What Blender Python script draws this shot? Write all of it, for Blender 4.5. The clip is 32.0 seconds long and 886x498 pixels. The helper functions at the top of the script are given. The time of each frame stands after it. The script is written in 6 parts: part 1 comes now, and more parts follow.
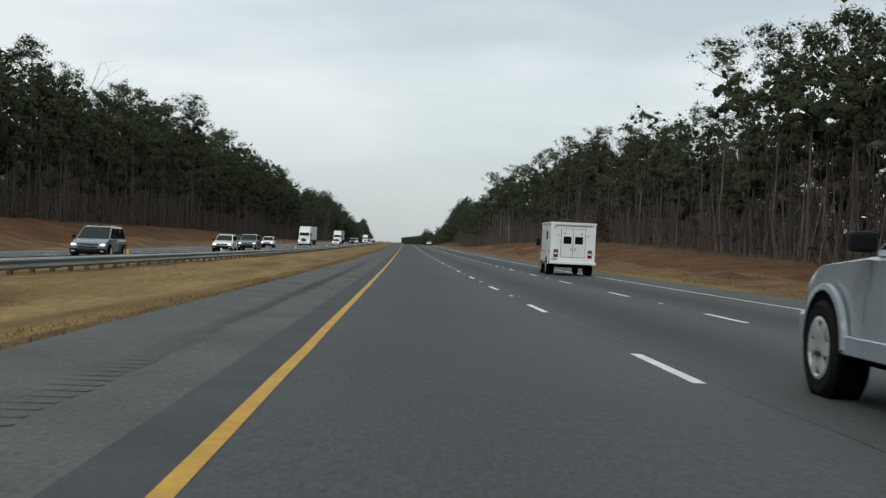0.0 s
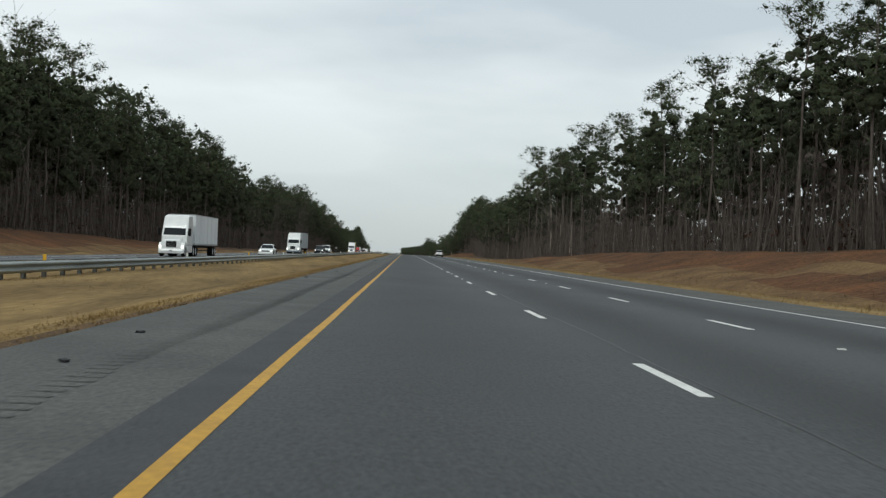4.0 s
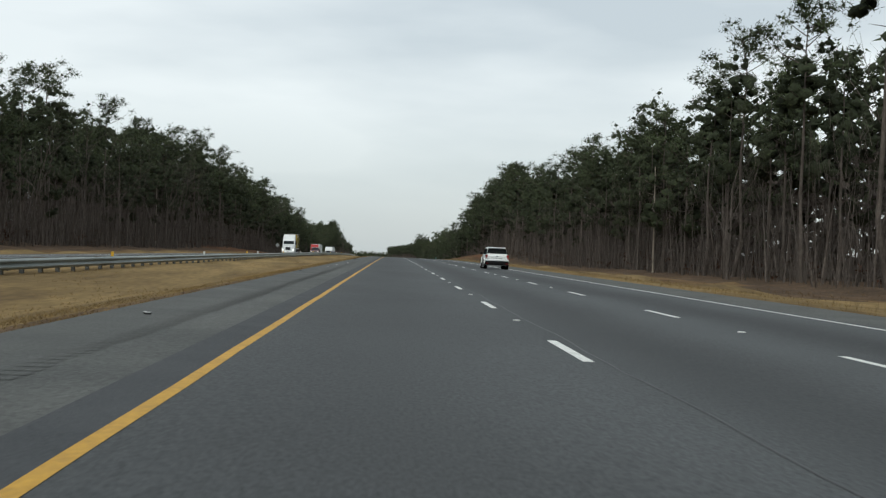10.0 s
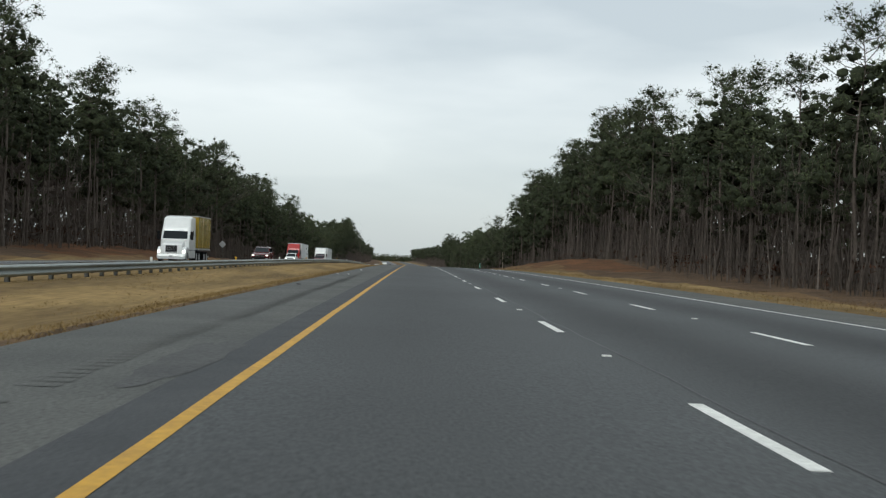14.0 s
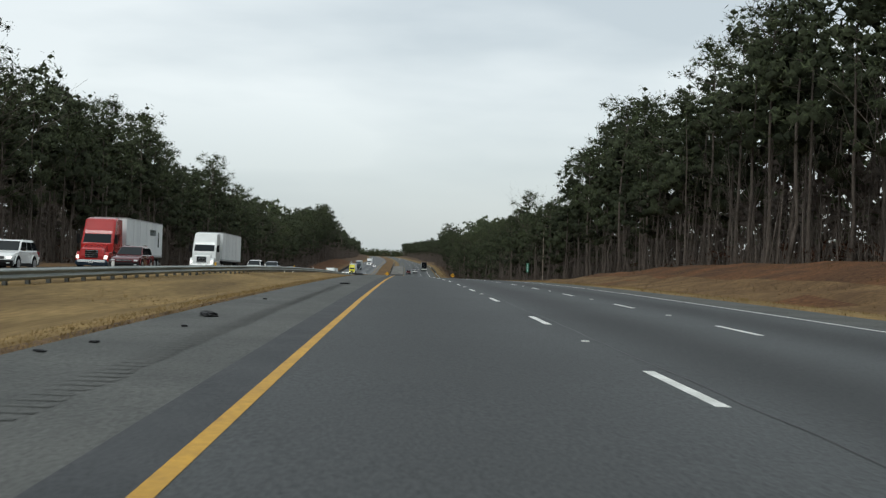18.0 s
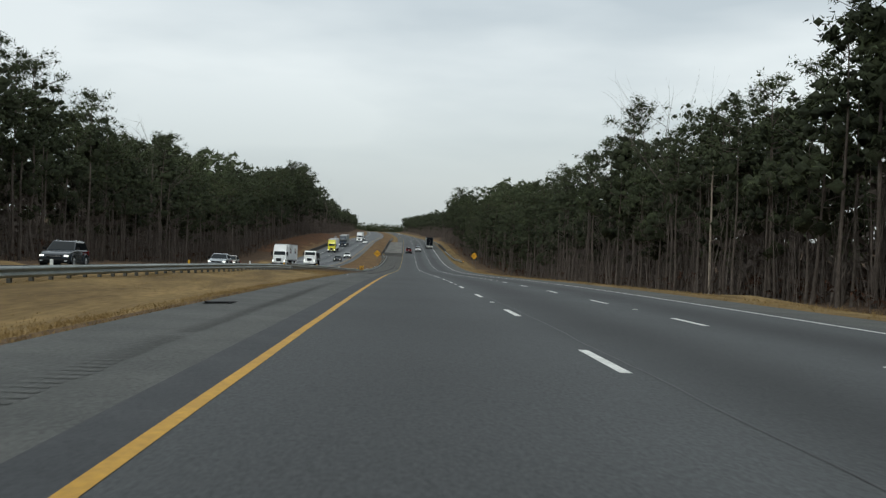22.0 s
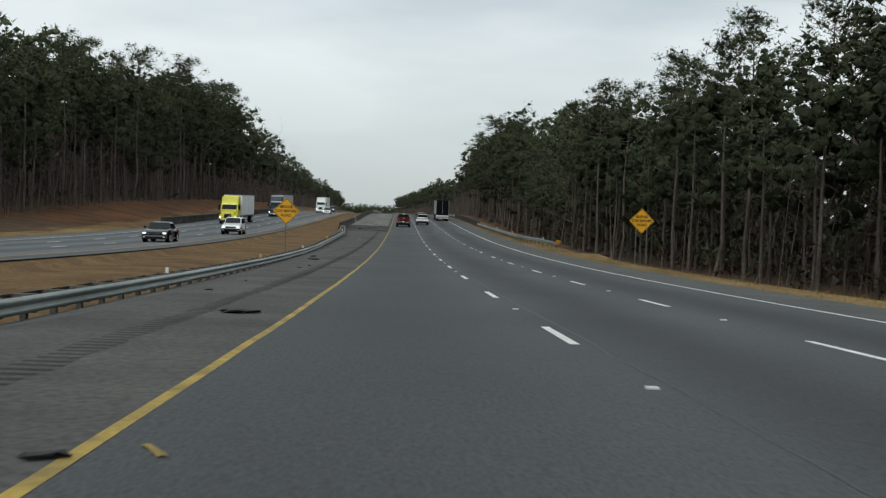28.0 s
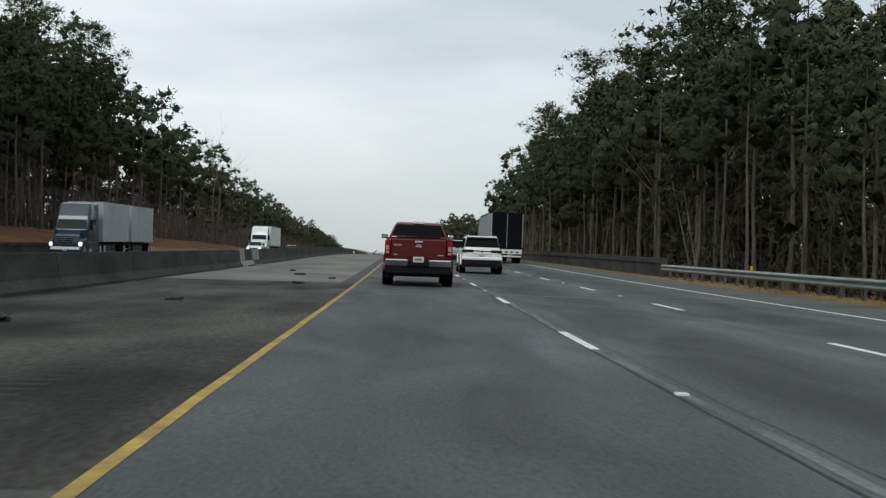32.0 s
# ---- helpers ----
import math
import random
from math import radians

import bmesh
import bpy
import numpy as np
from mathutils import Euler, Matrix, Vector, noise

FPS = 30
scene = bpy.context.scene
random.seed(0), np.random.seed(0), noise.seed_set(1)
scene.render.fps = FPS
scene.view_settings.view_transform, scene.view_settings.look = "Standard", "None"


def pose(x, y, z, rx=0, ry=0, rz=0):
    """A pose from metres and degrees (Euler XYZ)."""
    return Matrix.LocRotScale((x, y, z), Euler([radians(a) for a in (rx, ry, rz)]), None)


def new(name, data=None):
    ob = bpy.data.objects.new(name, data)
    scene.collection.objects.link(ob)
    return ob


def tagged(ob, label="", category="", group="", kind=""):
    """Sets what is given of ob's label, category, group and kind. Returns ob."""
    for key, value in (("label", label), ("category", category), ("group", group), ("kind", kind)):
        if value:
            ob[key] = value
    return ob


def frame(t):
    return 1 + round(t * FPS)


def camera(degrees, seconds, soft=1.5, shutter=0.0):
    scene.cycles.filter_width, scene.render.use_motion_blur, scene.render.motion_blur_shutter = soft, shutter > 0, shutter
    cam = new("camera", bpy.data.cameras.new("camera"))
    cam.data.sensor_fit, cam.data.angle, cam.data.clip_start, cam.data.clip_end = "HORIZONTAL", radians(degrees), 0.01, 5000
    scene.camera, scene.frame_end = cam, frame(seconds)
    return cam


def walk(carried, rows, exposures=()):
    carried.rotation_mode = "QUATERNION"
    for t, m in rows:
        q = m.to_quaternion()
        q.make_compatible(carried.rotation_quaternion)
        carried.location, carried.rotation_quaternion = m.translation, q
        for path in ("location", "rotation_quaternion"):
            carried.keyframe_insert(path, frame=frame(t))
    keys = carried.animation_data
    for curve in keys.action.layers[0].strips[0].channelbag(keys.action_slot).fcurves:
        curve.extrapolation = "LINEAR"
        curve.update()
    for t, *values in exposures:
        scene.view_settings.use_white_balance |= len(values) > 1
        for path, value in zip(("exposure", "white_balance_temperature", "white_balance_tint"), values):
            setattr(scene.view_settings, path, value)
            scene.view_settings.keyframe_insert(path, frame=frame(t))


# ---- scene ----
cam = camera(39.4, 32.0, soft=1.3, shutter=0.06)
ROWS = (
    (0, 0.985, 0.00, 1.073, 89.642, -2.024, -1.733),
    (1, 1.032, 37.12, 0.844, 89.602, -2.013, -1.988),
    (2, 1.101, 73.70, 0.679, 89.811, -1.941, -2.154),
    (3, 1.194, 110.42, 0.574, 90.028, -2.031, -1.871),
    (6, 0.839, 220.09, 0.469, 90.212, -2.076, -1.694),
    (7, 0.816, 256.46, 0.470, 90.166, -1.998, -1.865),
    (8, 0.945, 292.41, 0.468, 90.118, -1.995, -2.104),
    (9, 1.218, 328.13, 0.465, 90.206, -2.067, -2.348),
    (10, 1.541, 363.66, 0.461, 90.138, -2.018, -2.344),
    (11, 1.745, 398.43, 0.459, 90.412, -1.905, -1.738),
    (12, 1.686, 434.53, 0.453, 90.326, -1.926, -1.612),
    (13, 1.553, 469.99, 0.436, 90.238, -1.892, -1.346),
    (14, 1.407, 504.06, 0.410, 90.230, -1.967, -1.232),
    (17, 1.134, 611.62, 0.135, 90.008, -1.953, -1.525),
    (18, 1.107, 647.30, -0.052, 90.000, -1.962, -1.646),
    (19, 1.205, 682.78, -0.351, 89.681, -2.025, -1.901),
    (20, 1.364, 719.04, -0.828, 89.442, -2.100, -1.846),
    (21, 1.403, 754.74, -1.466, 89.192, -2.078, -1.616),
    (22, 1.400, 790.88, -2.283, 88.904, -2.081, -1.603),
    (23, 1.453, 826.50, -3.238, 88.715, -2.127, -1.458),
    (24, 1.468, 862.32, -4.329, 88.464, -2.022, -1.603),
    (25, 1.616, 899.06, -5.585, 88.082, -1.965, -1.459),
    (28, 1.540, 1008.07, -9.235, 88.241, -2.032, -1.899),
    (29, 1.710, 1043.92, -10.180, 88.889, -1.967, -1.674),
    (30, 1.685, 1081.11, -10.803, 89.257, -1.910, -1.543),
    (31, 1.532, 1118.68, -11.064, 89.735, -2.139, -1.679),
    (32, 1.420, 1154.64, -10.993, 90.458, -1.302, -1.757),
)
walk(cam, [(r[0], pose(*r[1:])) for r in ROWS],
     [(t_, e_, 6230, 2) for t_, e_ in ((0, -0.17), (7, -0.13), (13, -0.08), (20, -0.14), (23, -0.20), (29, -0.19), (32, -0.12))])

# ---- overcast winter sky, soft high sun ----
world = bpy.data.worlds.new("overcast_sky")
scene.world = world
world.use_nodes = True
wn, wl = world.node_tree.nodes, world.node_tree.links
wn.clear()
w_out = wn.new("ShaderNodeOutputWorld")
w_add = wn.new("ShaderNodeAddShader")
w_sky = wn.new("ShaderNodeTexSky")
w_sky.sky_type = "NISHITA"
w_sky.sun_disc = False
w_sky.sun_elevation = radians(42)
w_sky.sun_rotation = radians(20)
w_bg1 = wn.new("ShaderNodeBackground")
w_bg1.inputs["Strength"].default_value = 0.012
w_bg2 = wn.new("ShaderNodeBackground")
w_bg2.inputs["Strength"].default_value = 0.99
w_tc = wn.new("ShaderNodeTexCoord")
w_map = wn.new("ShaderNodeMapping")
w_map.inputs["Scale"].default_value = (2.2, 1.6, 9.0)
w_map.inputs["Location"].default_value = (0.3, 1.1, 0.45)
w_noise = wn.new("ShaderNodeTexNoise")
w_noise.inputs["Scale"].default_value = 1.25
w_noise.inputs["Detail"].default_value = 5
w_noise.inputs["Roughness"].default_value = 0.45
w_ramp = wn.new("ShaderNodeValToRGB")
w_ramp.color_ramp.elements[0].position = 0.36
w_ramp.color_ramp.elements[0].color = (0.575, 0.602, 0.645, 1)
w_ramp.color_ramp.elements[1].position = 0.62
w_ramp.color_ramp.elements[1].color = (0.885, 0.88, 0.895, 1)
w_sep = wn.new("ShaderNodeSeparateXYZ")
w_hz = wn.new("ShaderNodeMapRange")
w_hz.inputs["From Min"].default_value = 0.0
w_hz.inputs["From Max"].default_value = 0.12
w_hzc = wn.new("ShaderNodeMix")
w_hzc.data_type = "RGBA"
w_hzc.inputs["A"].default_value = (0.53, 0.565, 0.60, 1)
wl.new(w_tc.outputs["Generated"], w_map.inputs["Vector"])
wl.new(w_map.outputs["Vector"], w_noise.inputs["Vector"])
wl.new(w_noise.outputs["Fac"], w_ramp.inputs["Fac"])
wl.new(w_tc.outputs["Generated"], w_sep.inputs["Vector"])
wl.new(w_sep.outputs["Z"], w_hz.inputs["Value"])
wl.new(w_hz.outputs["Result"], w_hzc.inputs["Factor"])
wl.new(w_ramp.outputs["Color"], w_hzc.inputs["B"])
wl.new(w_hzc.outputs["Result"], w_bg2.inputs["Color"])
wl.new(w_sky.outputs["Color"], w_bg1.inputs["Color"])
wl.new(w_bg1.outputs["Background"], w_add.inputs[0])
wl.new(w_bg2.outputs["Background"], w_add.inputs[1])
wl.new(w_add.outputs["Shader"], w_out.inputs["Surface"])

sun_data = bpy.data.lights.new("sun", "SUN")
sun_data.energy = 1.25
sun_data.angle = radians(25)
sun_data.color = (1.0, 0.97, 0.93)
sun = new("sun", sun_data)
sun.matrix_world = pose(0, 0, 60, 48, 0, -20)


# ---- materials ----
def mat(name, c1, c2, rough=0.8, scale=3.0, fine=40.0, bump=0.2, metal=0.0, fine_amt=0.35, stretch=(1, 1, 1), spec=0.5,
        per_object=0.0, per_island=0.0, coat=0.0):
    """Procedural surface: two colours mixed by a broad noise, a fine grain over it, and relief from the grain."""
    m = bpy.data.materials.new(name)
    m.use_nodes = True
    n, l = m.node_tree.nodes, m.node_tree.links
    b = n["Principled BSDF"]
    b.inputs["Roughness"].default_value = rough
    b.inputs["Metallic"].default_value = metal
    b.inputs["Specular IOR Level"].default_value = spec
    b.inputs["Coat Weight"].default_value = coat
    g = n.new("ShaderNodeNewGeometry")
    mp = n.new("ShaderNodeMapping")
    mp.inputs["Scale"].default_value = stretch
    l.new(g.outputs["Position"], mp.inputs["Vector"])
    a = n.new("ShaderNodeTexNoise")
    a.inputs["Scale"].default_value = scale
    a.inputs["Detail"].default_value = 4
    f = n.new("ShaderNodeTexNoise")
    f.inputs["Scale"].default_value = fine
    f.inputs["Detail"].default_value = 3
    l.new(mp.outputs["Vector"], a.inputs["Vector"])
    l.new(mp.outputs["Vector"], f.inputs["Vector"])
    mr = n.new("ShaderNodeMapRange")
    mr.inputs["From Min"].default_value = 0.32
    mr.inputs["From Max"].default_value = 0.68
    l.new(a.outputs["Fac"], mr.inputs["Value"])
    mix = n.new("ShaderNodeMix")
    mix.data_type = "RGBA"
    mix.inputs["A"].default_value = (*c1, 1)
    mix.inputs["B"].default_value = (*c2, 1)
    l.new(mr.outputs["Result"], mix.inputs["Factor"])
    v = n.new("ShaderNodeMapRange")
    v.inputs["From Min"].default_value = 0.25
    v.inputs["From Max"].default_value = 0.75
    v.inputs["To Min"].default_value = 1 - fine_amt
    v.inputs["To Max"].default_value = 1 + fine_amt
    l.new(f.outputs["Fac"], v.inputs["Value"])
    val = v.outputs["Result"]
    if per_object:
        oi = n.new("ShaderNodeObjectInfo")
        r = n.new("ShaderNodeMapRange")
        r.inputs["To Min"].default_value = 1 - per_object
        r.inputs["To Max"].default_value = 1 + per_object
        l.new(oi.outputs["Random"], r.inputs["Value"])
        mm = n.new("ShaderNodeMath")
        mm.operation = "MULTIPLY"
        l.new(val, mm.inputs[0])
        l.new(r.outputs["Result"], mm.inputs[1])
        val = mm.outputs["Value"]
    if per_island:
        r = n.new("ShaderNodeMapRange")
        r.inputs["To Min"].default_value = 1 - per_island
        r.inputs["To Max"].default_value = 1 + per_island
        l.new(g.outputs["Random Per Island"], r.inputs["Value"])
        mm = n.new("ShaderNodeMath")
        mm.operation = "MULTIPLY"
        l.new(val, mm.inputs[0])
        l.new(r.outputs["Result"], mm.inputs[1])
        val = mm.outputs["Value"]
    sc = n.new("ShaderNodeVectorMath")
    sc.operation = "SCALE"
    l.new(mix.outputs["Result"], sc.inputs["Vector"])
    l.new(val, sc.inputs["Scale"])
    l.new(sc.outputs["Vector"], b.inputs["Base Color"])
    if bump:
        bp = n.new("ShaderNodeBump")
        bp.inputs["Strength"].default_value = bump
        bp.inputs["Distance"].default_value = 0.02
        l.new(f.outputs["Fac"], bp.inputs["Height"])
        l.new(bp.outputs["Normal"], b.inputs["Normal"])
    return m


def lane_asphalt(name, c, lane=3.66, band=0.16, offset=0.0, first=0.0, worn=0.0):
    """Asphalt whose traffic has left a darker oiled strip along the middle of each lane, broken up by noise."""
    m = mat(name, c, tuple(0.80 * k for k in c), rough=0.82, scale=0.25, fine=32, fine_amt=0.40, bump=0.5, stretch=(1, 0.5, 1), spec=0.3)
    n, l = m.node_tree.nodes, m.node_tree.links
    b = n["Principled BSDF"]
    src = b.inputs["Base Color"].links[0].from_socket
    g = n.new("ShaderNodeNewGeometry")
    s = n.new("ShaderNodeSeparateXYZ")
    l.new(g.outputs["Position"], s.inputs["Vector"])
    wob = n.new("ShaderNodeTexNoise")
    wob.inputs["Scale"].default_value = 0.06
    l.new(g.outputs["Position"], wob.inputs["Vector"])
    add = n.new("ShaderNodeMath")
    add.operation = "ADD"
    l.new(s.outputs["X"], add.inputs[0])
    l.new(wob.outputs["Fac"], add.inputs[1])
    k = n.new("ShaderNodeMath")
    k.operation = "MULTIPLY_ADD"
    k.inputs[1].default_value = 2 * math.pi / lane
    k.inputs[2].default_value = offset
    l.new(add.outputs["Value"], k.inputs[0])
    co = n.new("ShaderNodeMath")
    co.operation = "COSINE"
    l.new(k.outputs["Value"], co.inputs[0])
    gate = n.new("ShaderNodeMapRange")
    gate.inputs["From Min"].default_value = first
    gate.inputs["From Max"].default_value = first + 1.5
    gate.inputs["To Min"].default_value = 0.35
    l.new(s.outputs["X"], gate.inputs["Value"])
    amp = n.new("ShaderNodeMath")
    amp.operation = "MULTIPLY"
    l.new(co.outputs["Value"], amp.inputs[0])
    l.new(gate.outputs["Result"], amp.inputs[1])
    r = n.new("ShaderNodeMapRange")
    r.inputs["From Min"].default_value = -1
    r.inputs["To Min"].default_value = 1 - 2.1 * band
    r.inputs["To Max"].default_value = 1 + band
    l.new(amp.outputs["Value"], r.inputs["Value"])
    sc = n.new("ShaderNodeVectorMath")
    sc.operation = "SCALE"
    l.new(src, sc.inputs["Vector"])
    fac = r.outputs["Result"]
    if worn:
        # the surface before the bridge is scoured into blotches and streaks
        st = n.new("ShaderNodeMapping")
        st.inputs["Scale"].default_value = (1.0, 0.22, 1.0)
        l.new(g.outputs["Position"], st.inputs["Vector"])
        bl = n.new("ShaderNodeTexNoise")
        bl.inputs["Scale"].default_value = 0.9
        bl.inputs["Detail"].default_value = 5
        bl.inputs["Distortion"].default_value = 0.6
        l.new(st.outputs["Vector"], bl.inputs["Vector"])
        br = n.new("ShaderNodeMapRange")
        br.inputs["From Min"].default_value = 0.33
        br.inputs["From Max"].default_value = 0.67
        br.inputs["To Min"].default_value = -0.26
        br.inputs["To Max"].default_value = 0.60
        l.new(bl.outputs["Fac"], br.inputs["Value"])
        gy_ = n.new("ShaderNodeMapRange")
        gy_.inputs["From Min"].default_value = worn
        gy_.inputs["From Max"].default_value = worn + 25
        l.new(s.outputs["Y"], gy_.inputs["Value"])
        mu = n.new("ShaderNodeMath")
        mu.operation = "MULTIPLY_ADD"
        l.new(br.outputs["Result"], mu.inputs[0])
        l.new(gy_.outputs["Result"], mu.inputs[1])
        mu.inputs[2].default_value = 1.0
        mv = n.new("ShaderNodeMath")
        mv.operation = "MULTIPLY"
        l.new(fac, mv.inputs[0])
        l.new(mu.outputs["Value"], mv.inputs[1])
        fac = mv.outputs["Value"]
    l.new(fac, sc.inputs["Scale"])
    l.new(sc.outputs["Vector"], b.inputs["Base Color"])
    return m


def plain(name, c, rough=0.5, metal=0.0, spec=0.5, coat=0.0, dirt=0.12):
    return mat(name, c, tuple(k * (1 - dirt) for k in c), rough=rough, metal=metal, scale=1.2, fine=18, fine_amt=dirt * 0.5,
               bump=0.0, spec=spec, coat=coat)


def glow(name, c, strength):
    m = bpy.data.materials.new(name)
    m.use_nodes = True
    b = m.node_tree.nodes["Principled BSDF"]
    b.inputs["Base Color"].default_value = (*c, 1)
    b.inputs["Emission Color"].default_value = (*c, 1)
    b.inputs["Emission Strength"].default_value = strength
    return m


M_LANE = lane_asphalt("asphalt_lane", (0.073, 0.077, 0.079), first=2.5, worn=1140.0)
M_LANE_FAR = lane_asphalt("asphalt_lane_oncoming", (0.135, 0.143, 0.148), first=-60)
M_SEAL = mat("asphalt_dark_strip", (0.060, 0.063, 0.066), (0.046, 0.049, 0.052), rough=0.85, scale=1.0, fine=30, bump=0.4, spec=0.3)
M_SHOULDER = mat("asphalt_shoulder", (0.112, 0.113, 0.106), (0.080, 0.082, 0.078), rough=0.9, scale=0.5, fine=26, fine_amt=0.45, bump=0.5, spec=0.25)
M_SHOULDER_OLD = mat("asphalt_shoulder_dark", (0.088, 0.084, 0.075), (0.022, 0.0215, 0.020), rough=0.95, scale=0.6, fine=18, fine_amt=0.4, bump=0.5, spec=0.1, stretch=(1, 0.35, 1))
M_SHOULDER_MID = mat("asphalt_shoulder_brown", (0.094, 0.091, 0.082), (0.056, 0.055, 0.050), rough=0.9, scale=0.4, fine=14, fine_amt=0.45, bump=0.5, spec=0.25)
M_DECK = mat("bridge_concrete_deck", (0.185, 0.178, 0.155), (0.080, 0.077, 0.069), rough=0.9, scale=0.35, fine=16, fine_amt=0.3, bump=0.3, stretch=(1, 0.4, 1))
M_YELLOW = mat("yellow_road_paint", (0.54, 0.295, 0.022), (0.44, 0.24, 0.022), rough=0.7, scale=1.5, fine=16, fine_amt=0.22, bump=0.2)
M_YELLOW_WORN = mat("worn_yellow_paint", (0.46, 0.315, 0.050), (0.22, 0.155, 0.040), rough=0.8, scale=1.8, fine=14, fine_amt=0.3, bump=0.2)
M_WHITE = mat("white_road_paint", (0.78, 0.78, 0.74), (0.62, 0.62, 0.58), rough=0.7, scale=2.0, fine=18, fine_amt=0.2, bump=0.2)
M_TAR = mat("tar_joint", (0.022, 0.023, 0.024), (0.04, 0.041, 0.042), rough=0.6, scale=3, fine=20, bump=0.2)
M_GRASS = mat("dormant_grass_ground", (0.270, 0.186, 0.080), (0.128, 0.087, 0.040), rough=1.0, scale=0.75, fine=9, fine_amt=0.28, bump=0.6, stretch=(1, 0.10, 1), spec=0.1)
M_BLADES = mat("dormant_grass_blades", (0.300, 0.208, 0.092), (0.190, 0.132, 0.060), rough=1.0, scale=0.6, fine=3, fine_amt=0.2, bump=0, spec=0.1, per_island=0.15)
M_VERGE = mat("bare_soil_verge", (0.150, 0.098, 0.056), (0.085, 0.058, 0.036), rough=1.0, scale=0.8, fine=9, fine_amt=0.4, bump=1.0, spec=0.1)
M_BANK = mat("withered_bank_grass", (0.185, 0.118, 0.056), (0.105, 0.063, 0.032), rough=1.0, scale=0.35, fine=5, fine_amt=0.35, bump=1.0, spec=0.1)
M_WEED = mat("withered_weeds", (0.190, 0.130, 0.070), (0.120, 0.080, 0.045), rough=1.0, scale=0.4, fine=3, fine_amt=0.25, bump=0, spec=0.1, per_island=0.25)
M_FLOOR = mat("forest_floor_leaf_litter", (0.120, 0.078, 0.048), (0.070, 0.048, 0.032), rough=1.0, scale=0.4, fine=6, fine_amt=0.5, bump=1.0, spec=0.1)
M_CLAY = mat("red_clay_bank", (0.150, 0.070, 0.032), (0.066, 0.038, 0.022), rough=1.0, scale=0.22, fine=4, fine_amt=0.5, bump=1.0, spec=0.1)
M_REDCLAY = mat("bare_red_clay", (0.250, 0.092, 0.038), (0.130, 0.066, 0.034), rough=1.0, scale=0.5, fine=5, fine_amt=0.4, bump=1.0, spec=0.1)
M_BARK = mat("pine_bark", (0.150, 0.125, 0.106), (0.086, 0.071, 0.060), rough=1.0, scale=1.5, fine=9, fine_amt=0.4, bump=0.8, stretch=(1, 1, 0.3), spec=0.1)
M_GREYBARK = mat("grey_hardwood_bark", (0.150, 0.126, 0.108), (0.082, 0.069, 0.059), rough=1.0, scale=1.2, fine=8, fine_amt=0.35, bump=0.5, stretch=(1, 1, 0.3), spec=0.1, per_island=0.25)
M_NEEDLE = mat("pine_needles", (0.088, 0.103, 0.048), (0.056, 0.070, 0.035), rough=0.9, scale=0.16, fine=1.6, fine_amt=0.35, bump=0, spec=0.12, per_object=0.16, per_island=0.14)
M_NEEDLE_FAR = mat("pine_needles_woods", (0.086, 0.100, 0.050), (0.056, 0.069, 0.037), rough=0.9, scale=0.12, fine=1.2, fine_amt=0.35, bump=0, spec=0.12, per_island=0.14)
# crown's inner shade put into the colour: core lumps darker than outer needles
M_INNER = mat("inner_needles_shade_dark", (0.052, 0.060, 0.034), (0.036, 0.042, 0.026), rough=1.0, scale=0.5, fine=4, fine_amt=0.4, bump=0, spec=0.08)
M_DRYLEAF = mat("dry_rust_leaves", (0.085, 0.040, 0.024), (0.055, 0.030, 0.020), rough=1.0, scale=0.4, fine=3, fine_amt=0.35, bump=0, spec=0.1, per_island=0.4)
M_SNAG = mat("bleached_dead_wood", (0.42, 0.36, 0.29), (0.28, 0.23, 0.18), rough=0.95, scale=1.5, fine=8, fine_amt=0.3, bump=0.4, stretch=(1, 1, 0.3), spec=0.1)
M_THICKET = mat("leafless_thicket", (0.150, 0.124, 0.106), (0.080, 0.066, 0.057), rough=1.0, scale=0.3, fine=2.5, fine_amt=0.4, bump=0, spec=0.1, per_island=0.35)
M_STEEL = mat("galvanised_steel", (0.275, 0.305, 0.29), (0.16, 0.185, 0.175), rough=0.5, metal=0.35, scale=0.8, fine=10, fine_amt=0.15, bump=0.05, stretch=(1, 0.2, 1))
M_POST = mat("weathered_steel_post", (0.165, 0.17, 0.16), (0.09, 0.09, 0.085), rough=0.8, metal=0.3, scale=2.5, fine=14, fine_amt=0.2, bump=0.1)
M_WOODPOST = mat("weathered_timber_block", (0.13, 0.11, 0.085), (0.075, 0.062, 0.05), rough=0.95, scale=3, fine=16, bump=0.4)
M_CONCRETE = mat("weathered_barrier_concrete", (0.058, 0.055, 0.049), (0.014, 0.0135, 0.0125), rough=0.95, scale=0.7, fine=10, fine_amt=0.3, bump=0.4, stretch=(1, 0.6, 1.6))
M_CONCRETE_NEW = mat("pale_patched_concrete", (0.33, 0.33, 0.30), (0.25, 0.25, 0.23), rough=0.9, scale=1.5, fine=14, bump=0.2)


# ---- lie of the land: grade along the road, a gentle bend far ahead ----
GRADE = ((-300, -0.007), (0.0, -0.007), (110.0, -0.002), (220.0, 0), (398.0, 0), (504.0, -0.001), (576.0, -0.003), (647.0, -0.006), (791.0, -0.025), (899.0, -0.036), (1008.0, -0.031), (1119.0, -0.002), (1155.0, 0.006), (1235, 0.012), (1300, 0.006), (1405, -0.005), (1655, -0.006), (2000, -0.003), (5000, -0.003))
GY = np.array([g[0] for g in GRADE], float)
GS = np.array([g[1] for g in GRADE], float)
GZ = np.concatenate([[0], np.cumsum((GS[1:] + GS[:-1]) / 2 * np.diff(GY))])


